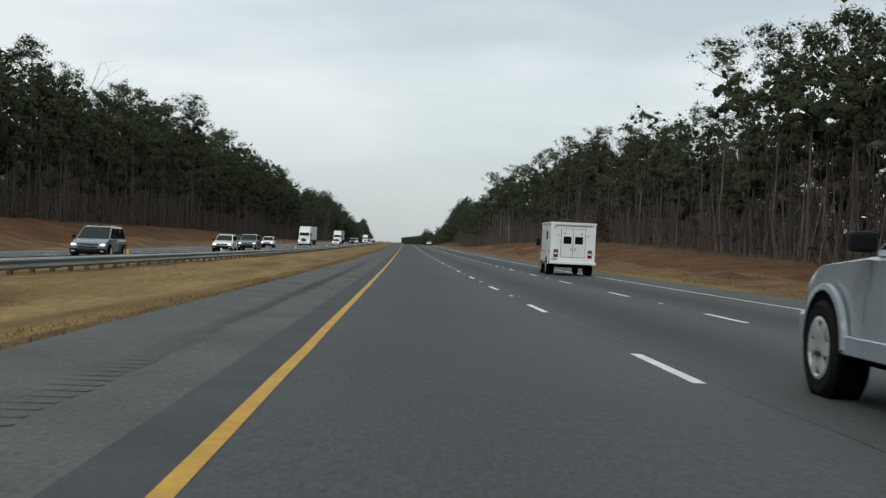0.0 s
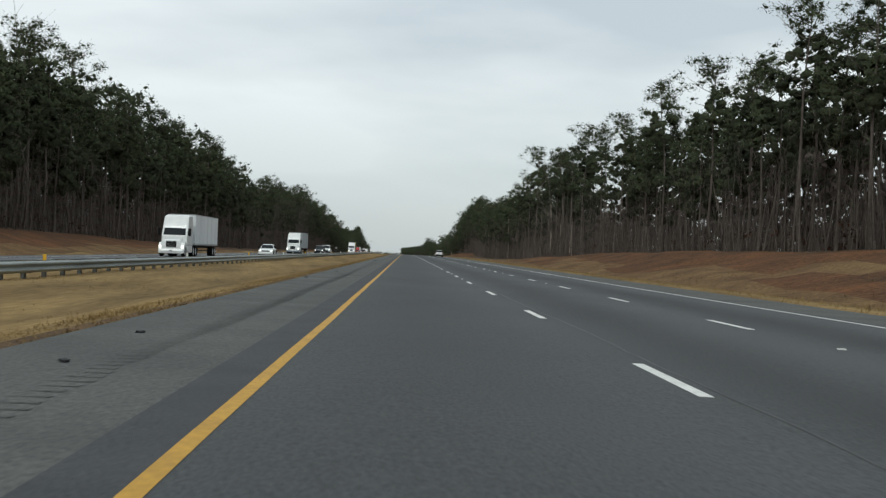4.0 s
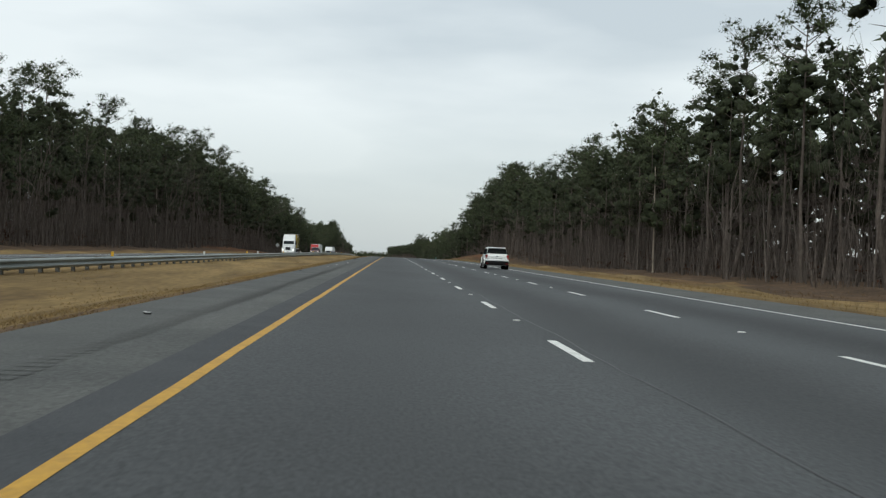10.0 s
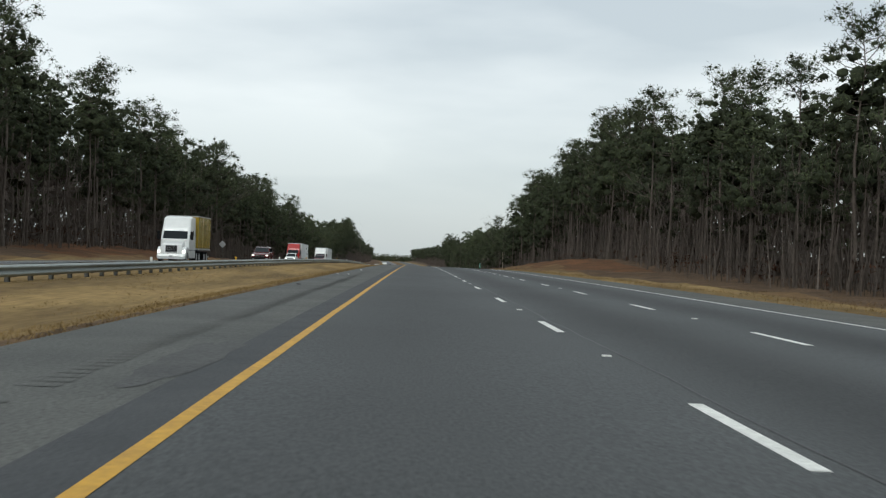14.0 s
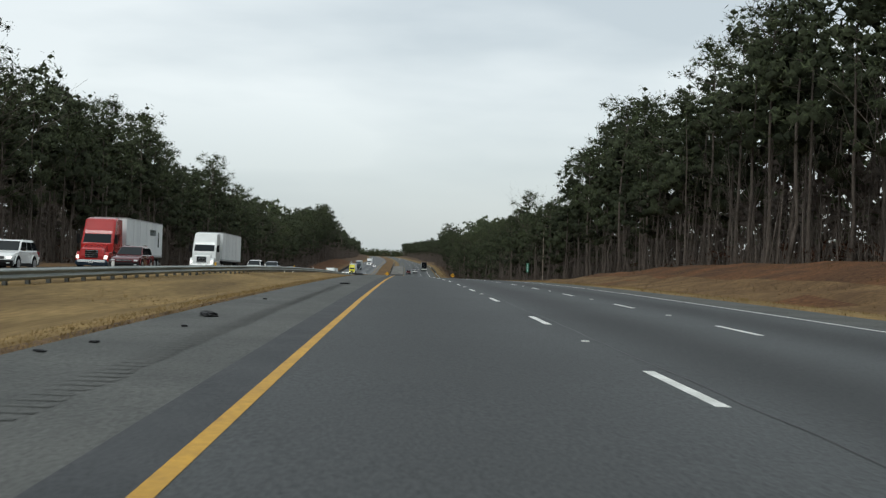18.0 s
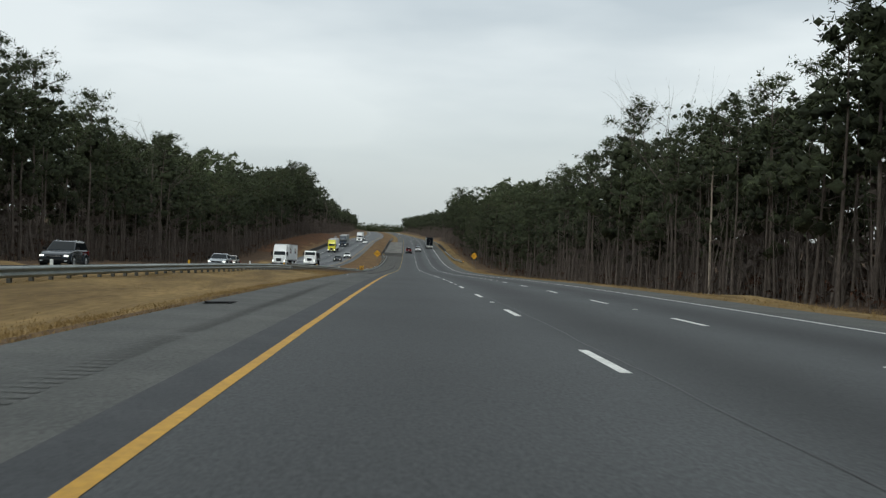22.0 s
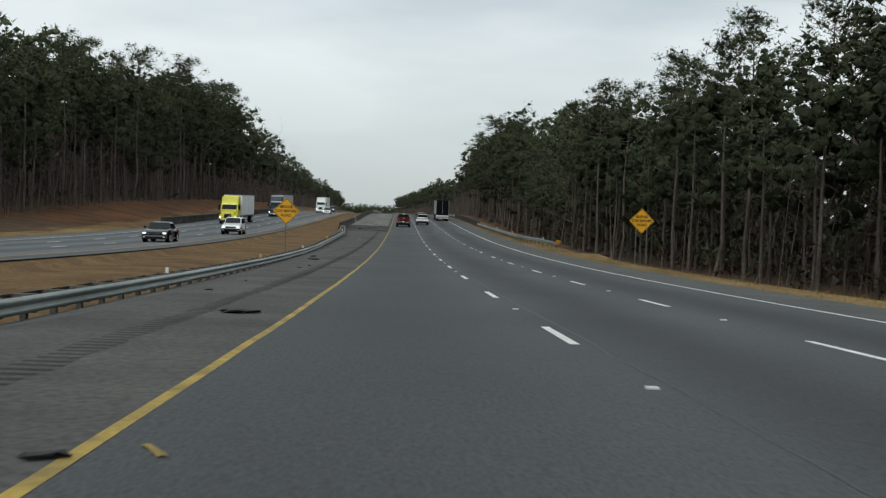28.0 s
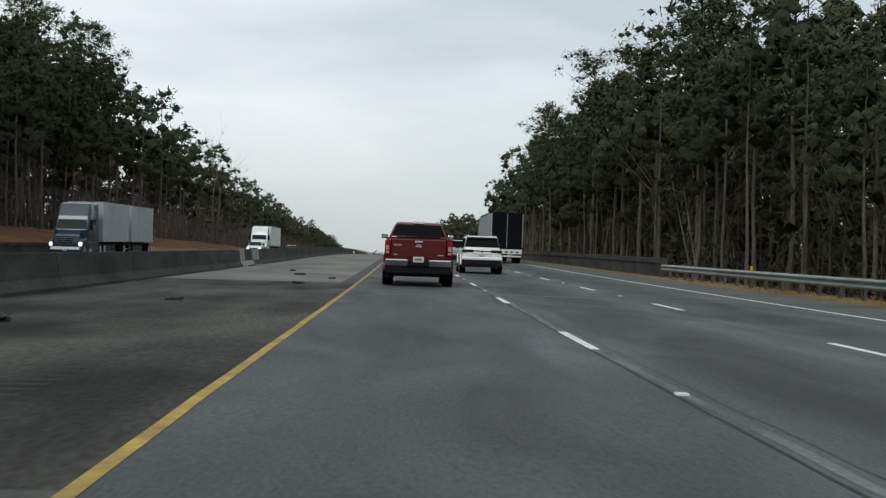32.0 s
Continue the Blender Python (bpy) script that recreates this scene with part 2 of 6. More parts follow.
def rise(y):
    y = np.asarray(y, float)
    i = np.clip(np.searchsorted(GY, y) - 1, 0, len(GY) - 2)
    d = y - GY[i]
    return GZ[i] + GS[i] * d + (GS[i + 1] - GS[i]) / (GY[i + 1] - GY[i]) * d * d / 2


Z0 = float(rise(0.0))
FALL = 0.012


def road_z(y):
    """Height of the yellow line at y."""
    return rise(y) - Z0


def road_x(y):
    """Sideways shift of the whole road at y: straight, then bending gently to the left."""
    return -1.6e-5 * np.clip(np.asarray(y, float) - 1180, 0, 1420) ** 2


def ramp(y, pts):
    return np.interp(y, [p[0] for p in pts], [p[1] for p in pts])


def bank_r(y):
    return ramp(y, ((-150, 0.3), (70, 0.3), (130, 1.2), (180, 2.0), (300, 1.7), (370, 0.6), (400, -0.5), (600, -0.6), (650, 0.3), (700, 1.9), (770, 1.6),
                    (812, 0.2), (840, -1.2), (1150, -2.2), (1240, -2.0), (1300, -0.2), (1400, 0.8), (1600, 1.2), (3000, 1.5)))


def bank_l(y):
    return ramp(y, ((-150, 2.3), (30, 2.4), (250, 2.2), (370, 0.8), (420, 0.3), (600, 0.3), (670, 1.2), (730, 0.9), (800, 0.0), (1100, -0.4), (1150, 1.0),
                    (1200, 2.2), (1400, 2.0), (3000, 1.8)))


def ground_z(x, y):
    """Height of the bare ground at (x, y), x measured from the yellow line."""
    x, y = np.broadcast_arrays(np.asarray(x, float), np.asarray(y, float))
    base = road_z(y)
    xs = (-2000, -300, -60, -40, -29.2, -28.3, -12.3, -11.6, -8, -5, -2.9, -2.5, 10, 13.7, 14.4, 15.6, 26, 60, 300, 2000)
    out = np.zeros(x.shape)
    bl, br = bank_l(y), bank_r(y)
    dip = ramp(y, ((-150, -0.25), (872, -0.25), (880, -0.32), (960, -0.75), (1095, -0.75), (1140, -0.12), (3000, -0.12)))
    md = ramp(y, ((-150, 0.03), (890, 0.03), (960, -0.42), (3000, -0.42)))
    lip = ramp(y, ((-150, 0.02), (872, 0.02), (880, -0.10), (1340, -0.10), (1350, 0.02), (3000, 0.02)))
    zs = [bl + 6, bl + 4, bl + 1.2, bl, -0.25, -0.34, -0.16, md - 0.03, md, dip, lip, lip - 0.08, -0.24, -0.26, -0.12, -0.16, br, br + 1.2, br + 4, br + 6]
    zs = [np.broadcast_to(np.asarray(z, float), x.shape) for z in zs]
    for i in range(len(xs) - 1):
        sel = (x >= xs[i]) & (x <= xs[i + 1])
        f = (x - xs[i]) / (xs[i + 1] - xs[i])
        out = np.where(sel, zs[i] * (1 - f) + zs[i + 1] * f, out)
    # the road crosses the valley floor on an embankment
    return base + out


def np_mesh(name, verts, faces, mats, index=None, smooth=False):
    """A mesh from arrays: verts (n, 3), faces an (m, k) array or a list of such."""
    normals = None
    if np.shape(verts)[1] == 6:
        verts, normals, smooth = verts[:, :3], verts[:, 3:], True
    if not isinstance(faces, list):
        faces = [faces]
    faces = [f for f in faces if len(f)]
    me = bpy.data.meshes.new(name)
    me.vertices.add(len(verts))
    me.vertices.foreach_set("co", np.ascontiguousarray(verts, dtype=np.float32).ravel())
    loops = np.concatenate([f.ravel() for f in faces]).astype(np.int32)
    counts = np.concatenate([np.full(len(f), f.shape[1]) for f in faces]).astype(np.int32)
    me.loops.add(len(loops))
    me.loops.foreach_set("vertex_index", loops)
    me.polygons.add(len(counts))
    me.polygons.foreach_set("loop_start", np.concatenate([[0], np.cumsum(counts)[:-1]]).astype(np.int32))
    me.polygons.foreach_set("loop_total", counts)
    for m in mats:
        me.materials.append(m)
    if index is not None:
        me.polygons.foreach_set("material_index", np.asarray(index, dtype=np.int32))
    me.polygons.foreach_set("use_smooth", np.full(len(counts), smooth))
    me.update(calc_edges=True)
    if normals is not None:
        at = me.attributes.new('custom_normal', 'FLOAT_VECTOR', 'POINT')
        at.data.foreach_set('vector', np.ascontiguousarray(normals, dtype=np.float32).ravel())
    return me


def grid_faces(nu, nv):
    i = np.arange(nu - 1)[:, None] * nv + np.arange(nv - 1)[None]
    return np.stack([i, i + 1, i + nv + 1, i + nv], -1).reshape(-1, 4)


def strip(name, section, y0, y1, step, material, label="", kind="structure", parent=None, wob=0.0, lift=0.0):
    """A band of surface along the road: section is a list of (x, height over the yellow line)."""
    ys = np.arange(y0, y1 + step * 0.5, step)
    sx = np.array([s[0] for s in section])[None]
    sz = np.array([s[1] for s in section])[None]
    w = wob * np.array([noise.noise((0.35 * y, 7.7, 0)) + 0.6 * noise.noise((1.3 * y, 3.1, 0)) for y in ys])[:, None] if wob else 0
    X = sx + road_x(ys)[:, None] + w
    Z = sz + road_z(ys)[:, None] + lift
    Y = np.broadcast_to(ys[:, None], X.shape)
    V = np.stack([X, Y, Z], -1).reshape(-1, 3)
    ob = new(name, np_mesh(name, V, grid_faces(len(ys), len(section))[:, ::-1], [material]))
    if parent:
        ob.parent = parent
    else:
        tagged(ob, label=label, kind=kind)
    return ob


def fall(*xs):
    return [(x, -FALL * x) for x in xs]


END = 2700
BRIDGE = 1168
# ground: one sheet, grass, clay and leaf litter by its strips
gx = np.array([-2000, -700, -300, -120, -60, -50, -45, -42, -40, -37, -34, -32, -30.5, -29.2, -28.3, -27, -20, -14, -12.3, -11.6, -10, -8, -6.5, -5, -3.8, -2.9, -2.5,
               0, 5, 10, 13.7, 14.0, 14.4, 15, 15.6, 17, 18.5, 20, 22, 24, 26, 28, 30, 32, 34, 38, 45, 60, 120, 300, 700, 2000])
gy = np.concatenate([np.arange(-150, 1400, 6), np.arange(1400, 2700, 20), np.linspace(2700, 4900, 12)])
GXX, GYY = np.meshgrid(gx, gy)
GZZ = ground_z(GXX, GYY)
rough_z = np.array([noise.noise((x * 0.35, y * 0.12, 0.0)) for x, y in zip(GXX.ravel(), GYY.ravel())]).reshape(GXX.shape)
off_road = ((GXX < -29) | (GXX > 16) | ((GXX > -11.7) & (GXX < -3)))
GZZ = GZZ + rough_z * off_road * np.where((GXX > -12) & (GXX < 0), 0.10, 0.45)
gf = grid_faces(len(gy), len(gx))[:, ::-1]
cx = (gx[:-1] + gx[1:]) / 2
cy = (gy[:-1] + gy[1:]) / 2
CXX, CYY = np.meshgrid(cx, cy)
gi = np.zeros(CXX.shape, int)
clay_r = (np.array([bank_r(y) for y in cy])[:, None] > 0.25) & (cy[:, None] < 1240)
clay_l = (np.array([bank_l(y) for y in cy])[:, None] > 0.7) & (cy[:, None] < 1440)
gi[(CXX > 15.6) & (CXX < 31) & clay_r] = 1
gi[(CXX < -29.2) & (CXX > -42) & clay_l] = 1
gi[((CXX >= 31)) | ((CXX > 18) & ~clay_r)] = 2
gi[(CXX <= -42) | ((CXX < -31) & ~clay_l)] = 2
edge_n = np.array([noise.noise((x * 0.3, y * 0.06, 9.0)) for x, y in zip(CXX.ravel(), CYY.ravel())]).reshape(CXX.shape)
gi[(CXX > 15.6) & (CXX < 19.5 + 6 * edge_n) & (gi != 0)] = 4
gi[(CXX > -32.5 + 3 * edge_n) & (CXX < -29.2) & (gi != 0)] = 4
gi[(CXX > -2.9) & (CXX < -2.5)] = 3
gi[(CXX > -12.3) & (CXX < -5) & (CYY > 934)] = 4
gi[(CXX > -9.6) & (CXX < -2.5) & (CYY > 936 + 6 * edge_n) & (CYY < 962)] = 5
gv = np.stack([GXX + road_x(GYY), GYY, GZZ], -1).reshape(-1, 3)
ground = new("ground", np_mesh("ground", gv, gf, [M_GRASS, M_CLAY, M_FLOOR, M_VERGE, M_BANK, M_REDCLAY], gi.ravel(), smooth=True))
tagged(ground, "tan dormant grass, red clay banks and brown forest floor", "ground", kind="structure")

# our carriageway
road = tagged(strip("road", fall(0, 3.66, 7.32, 10.98, 11.3), -150, END, 6, M_LANE), "worn grey asphalt of a three-lane carriageway", "road", kind="structure")
shoulder = tagged(strip("road_shoulder_inner", fall(-2.62, -1.5, -0.5), -148, 880, 4, M_SHOULDER), "pale grey asphalt inner shoulder with a rumble strip", "shoulder", kind="structure")
OLD_EDGE = ((880, 960, -0.34, -0.62), (960, 1096, -0.62, -0.62), (1096, 1140, -0.62, -0.06), (1140, 1160, -0.06, -0.025), (1160, 1192, -0.025, 0.03))


def shoulder_z(x, y):
    """Height over the yellow line of the inner shoulder, smooth before the valley, sagging to its edge after."""
    if y < 880 or x > -0.5:
        return -FALL * x
    edge = 0.03
    for a_, b_, d0, d1 in OLD_EDGE:
        if a_ <= y < b_:
            edge = d0 + (d1 - d0) * (y - a_) / (b_ - a_)
    return float(np.interp(x, (-5.6 if y < 1100 else -6.2, -2.62, -0.5), (edge, 0.02, 0.006)))


for a_, b_, d0, d1 in OLD_EDGE:
    sh = strip("road_shoulder_inner_old", [(-5.6 if a_ < 1100 else -6.2, 0), (-2.62, 0.02), (-0.5, 0.006), (0.0, 0.0)], a_, b_, 4, M_SHOULDER_OLD if a_ >= 1160 else M_SHOULDER_MID)
    me_ = sh.data
    for v in me_.vertices:
        if v.co.y < 935 and v.co.x < -5:
            v.co.x = -2.75 - 2.85 * max(0.0, (v.co.y - 880) / 55) ** 1.3
            v.co.z += -0.34 * min(1.0, (v.co.y - 880) / 55)
        elif v.co.x - float(road_x(v.co.y)) < -5:
            v.co.z += d0 + (d1 - d0) * (v.co.y - a_) / (b_ - a_)
        if v.co.y < 881 and v.co.x < -2.7:
            v.co.z -= 0.12
    tagged(sh, "dark stained asphalt inner shoulder", "shoulder", kind="structure")
tagged(strip("road_shoulder_bridge", [(-6.2, 0.03), (-2.62, 0.02), (-0.5, 0.006)], 1192, BRIDGE + 176, 4, M_DECK), "pale concrete shoulder of the bridge deck", "shoulder", kind="structure")
tagged(strip("road_shoulder_far", fall(-2.62, -0.5), BRIDGE + 175, END, 20, M_SHOULDER), "grey asphalt inner shoulder beyond the bridge", "shoulder", kind="structure")
tagged(strip("road_edge_seal_bridge", fall(-0.5, 0), 1192, END, 4, M_SEAL), "dark asphalt strip along the yellow line on the bridge", "road", kind="structure")
tagged(strip("road_edge_seal", fall(-0.5, 0), -148, 880, 4, M_SEAL), "dark strip of newer asphalt along the yellow line", "road", kind="structure")
tagged(strip("road_shoulder_outer", fall(11.3, 13.8), -150, END, 6, M_SHOULDER), "grey asphalt outer shoulder", "shoulder", kind="structure")
# oncoming carriageway
def on_z(x):
    return -0.10 - 0.012 * (-12.3 - x)


tagged(strip("oncoming_road", [(x, on_z(x)) for x in (-28.2, -25, -21.3, -17.7, -14, -12.3)], -150, END, 6, M_LANE_FAR), "grey asphalt of the oncoming carriageway", "road", kind="structure")


tagged(strip("oncoming_shoulder_bridge", [(x, on_z(x) + 0.004) for x in (-13.9, -12.3)], 1180, 1344, 4, M_DECK), "pale concrete inner shoulder of the oncoming bridge", "shoulder", kind="structure")


# ---- road markings ----
def empty(name, label="", category="", group="", kind=""):
    return tagged(new(name), label, category, group, kind)


PERIOD, DASH = 12.19, 3.05
PHASE = 10.99
strip("yellow_edge_line", fall(-0.058, 0.058), -149, 880, 3, M_YELLOW, "solid yellow edge line, worn at its edges", lift=0.004, wob=0.012)
strip("yellow_edge_line_worn", fall(-0.048, 0.048), 880, END, 1.5, M_YELLOW_WORN, "narrower repainted yellow edge line", lift=0.004, wob=0.02)
strip("white_edge_line", fall(10.90, 11.04), -150, END, 6, M_WHITE, "solid white edge line", lift=0.004)
strip("oncoming_yellow_line", [(x, on_z(x)) for x in (-14.1, -13.95)], -150, END, 6, M_YELLOW, "solid yellow edge line of the oncoming carriageway", lift=0.005)
strip("oncoming_white_line", [(x, on_z(x)) for x in (-25.1, -24.95)], -150, END, 6, M_WHITE, "solid white edge line of the oncoming carriageway", lift=0.005)
strip("tar_joint", fall(3.865, 3.895), -150, 1250, 0.8, M_TAR, "dark open joint between two lanes", lift=0.003, wob=0.07)
M_SEAM = mat("pale_worn_seam", (0.175, 0.18, 0.178), (0.10, 0.104, 0.105), rough=0.9, scale=0.8, fine=22, fine_amt=0.4, bump=0.4, spec=0.25)
strip("worn_seam", fall(3.66, 3.76), 1150, 1260, 1.0, M_SEAM, "pale worn band along the lane joint", lift=0.002, wob=0.14)
M_CRACK = mat("dark_joint_crack", (0.03, 0.031, 0.031), (0.055, 0.057, 0.057), rough=0.95, scale=1.2, fine=24, fine_amt=0.4, bump=0.3, spec=0.2)
strip("joint_crack", fall(3.585, 3.615), 1152, 1235, 0.6, M_CRACK, "dark open crack beside the worn lane joint", lift=0.003, wob=0.03)


def slab_mesh(name, w, length, h, material, cut=0.0):
    bm = bmesh.new()
    bmesh.ops.create_cube(bm, size=1)
    for v in bm.verts:
        v.co = Vector((v.co.x * w, (v.co.y + 0.5) * length, (v.co.z + 0.5) * h))
        if v.co.z > h * 0.5:
            v.co.x *= 0.94
    me = bpy.data.meshes.new(name)
    bm.to_mesh(me)
    bm.free()
    me.materials.append(material)
    return me


def on_shoulder(x, y, lift=0.0):
    s = math.degrees(math.atan(float(road_z(y + 1) - road_z(y - 1)) / 2))
    tilt = math.degrees(math.atan((shoulder_z(x - 0.3, y) - shoulder_z(x + 0.3, y)) / 0.6))
    return pose(x + float(road_x(y)), y, float(road_z(y)) + shoulder_z(x, y) + lift, s, tilt, 0)


def on_road(x, y, lift=0.0, surface=None):
    """Pose of something that lies on the carriageway at (x, y), tilted with the grade."""
    s = math.degrees(math.atan(float(road_z(y + 1) - road_z(y - 1)) / 2))
    z = float(road_z(y)) + (surface(x) if surface else -FALL * x) + lift
    return pose(x + float(road_x(y)), y, z, s, math.degrees(FALL) if not surface else 0, 0)


dash_me = slab_mesh("dash", 0.125, DASH, 0.005, M_WHITE)
rpm_me = slab_mesh("reflector", 0.11, 0.10, 0.018, M_WHITE)
rng = np.random.default_rng(5)
for line, x, off in (("lane_line", 3.66, 0.0), ("lane_line", 7.32, -0.55)):
    parent = empty(line, "broken white lane line of painted dashes", "lane line", "lane lines", "structure")
    for k in range(-2, 130):
        y = PHASE + off + PERIOD * k
        ob = new("dash", dash_me)
        ob.parent = parent
        ob.matrix_world = on_road(x, y, 0.001)
        if 0 <= k < 105 and rng.random() < 0.62:
            rp = new("pavement_reflector", rpm_me)
            rp.parent = parent
            rp.matrix_world = on_road(x, y - 4.6, 0.001)
for x in (-17.66, -21.3):
    parent = empty("oncoming_lane_line", "broken white lane line of the oncoming carriageway", "lane line", "lane lines", "structure")
    for k in range(0, 122):
        ob = new("dash", dash_me)
        ob.parent = parent
        ob.matrix_world = on_road(x, 4 + PERIOD * k, 0.003, on_z)


# ---- trees ----
def tube(points, radii, sides):
    """Triangles of a tapered tube through points."""
    P = np.asarray(points, float)
    n = len(P)
    d = np.gradient(P, axis=0)
    d /= np.linalg.norm(d, axis=1)[:, None] + 1e-9
    ref = np.where(np.abs(d[:, 2:3]) > 0.9, [[1.0, 0, 0]], [[0, 0, 1.0]])
    u = np.cross(d, ref)
    u /= np.linalg.norm(u, axis=1)[:, None] + 1e-9
    v = np.cross(d, u)
    a = np.arange(sides) * 2 * np.pi / sides
    V = P[:, None] + np.asarray(radii)[:, None, None] * (np.cos(a)[None, :, None] * u[:, None] + np.sin(a)[None, :, None] * v[:, None])
    i = np.arange(n - 1)[:, None] * sides
    j = np.arange(sides)[None]
    k = (j + 1) % sides
    t1 = np.stack([i + j, i + k, i + sides + k], -1).reshape(-1, 3)
    t2 = np.stack([i + j, i + sides + k, i + sides + j], -1).reshape(-1, 3)
    N = np.cos(a)[None, :, None] * u[:, None] + np.sin(a)[None, :, None] * v[:, None]
    return np.concatenate([V, N], -1).reshape(-1, 6), np.concatenate([t1, t2])


class Soup:
    def __init__(self):
        self.v, self.f, self.n = [], [], 0

    def add(self, V, F):
        self.v.append(V)
        self.f.append(F + self.n)
        self.n += len(V)

    def out(self):
        if not self.v:
            return np.zeros((0, 6)), np.zeros((0, 3), int)
        return np.concatenate(self.v), np.concatenate(self.f)


def tufts(centres, size, n, r, spread=0.0, flat=0.75, wide=0.19, mass=None):
    """Clumps of narrow leaves about each centre: n triangles each, strewn over the clump."""
    C = np.repeat(np.asarray(centres), n, 0)
    m = len(C)
    d = r.normal(size=(m, 3)) * (1, 1, flat)
    d /= np.linalg.norm(d, axis=1)[:, None]
    C = C + d * spread * r.uniform(0.2, 1.0, (m, 1))
    e = d + r.normal(0, 0.7, (m, 3))
    e /= np.linalg.norm(e, axis=1)[:, None]
    p = np.cross(e, r.normal(size=(m, 3)))
    p /= np.linalg.norm(p, axis=1)[:, None]
    s = size * 1.2 * (0.19 / wide) ** 0.5 * r.uniform(0.6, 1.3, (m, 1))
    a = C - e * s * 0.35 + p * s * wide
    b = C - e * s * 0.35 - p * s * wide
    c = C + e * s * 0.65
    # leaves face out of their clump and a little upwards, so that clumps catch the light as rounded masses
    nrm = d + (0, 0, 0.35) + r.normal(0, 0.18, (m, 3))
    if mass is not None:
        nrm = 0.5 * nrm + np.repeat(mass, n, 0)
    nrm /= np.linalg.norm(nrm, axis=1)[:, None]
    turn = (np.cross(b - a, c - a) * nrm).sum(1) < 0
    a[turn], b[turn] = b[turn].copy(), a[turn].copy()
    V = np.stack([a, b, c], 1)
    N = np.broadcast_to(nrm[:, None], V.shape)
    return np.concatenate([V, N], -1).reshape(-1, 6), np.arange(3 * m).reshape(-1, 3)


OCTA = np.array([(1, 0, 0), (0, 1, 0), (-1, 0, 0), (0, -1, 0), (0, 0, 1), (0, 0, -1)], float)
OCTA_F = np.array([(0, 1, 4), (1, 2, 4), (2, 3, 4), (3, 0, 4), (1, 0, 5), (2, 1, 5), (3, 2, 5), (0, 3, 5)])
ICOSA_A = [math.radians(36 * k) for k in range(10)]
ICOSA = np.array([(0, 0, 1)] + [(0.894 * math.cos(a), 0.894 * math.sin(a), 0.447 if k % 2 == 0 else -0.447) for k, a in enumerate(ICOSA_A)] + [(0, 0, -1)])
ICOSA_F = np.array([(0, 1 + k, 1 + (k + 2) % 10) for k in range(0, 10, 2)] + [(1 + k, 1 + (k + 1) % 10, 1 + (k + 2) % 10) for k in range(0, 10, 2)]
                   + [(1 + (k + 2) % 10, 1 + (k + 1) % 10, 1 + (k + 3) % 10) for k in range(0, 10, 2)] + [(11, 1 + (k + 3) % 10, 1 + (k + 1) % 10) for k in range(0, 10, 2)])


def cores(centres, radius, r, mass, fine):
    """The packed inner twigs and needles of each clump: small uneven lumps that the outer needles hide."""
    C = np.asarray(centres)
    m = len(C)
    B, BF = (ICOSA, ICOSA_F) if fine else (OCTA, OCTA_F)
    k = len(B)
    a = r.uniform(0, 2 * np.pi, m)[:, None]
    D = np.stack([B[None, :, 0] * np.cos(a) - B[None, :, 1] * np.sin(a), B[None, :, 0] * np.sin(a) + B[None, :, 1] * np.cos(a), np.broadcast_to(B[:, 2], (m, k))], -1)
    V = C[:, None] + D * radius[:, None, None] * r.uniform(0.75, 1.2, (m, k, 1)) * (1, 1, 0.8)
    N = 0.35 * D + mass[:, None] + (0, 0, 0.2)
    N /= np.linalg.norm(N, axis=2)[..., None]
    return np.concatenate([V, N], -1).reshape(-1, 6), (BF[None] + k * np.arange(m)[:, None, None]).reshape(-1, 3)


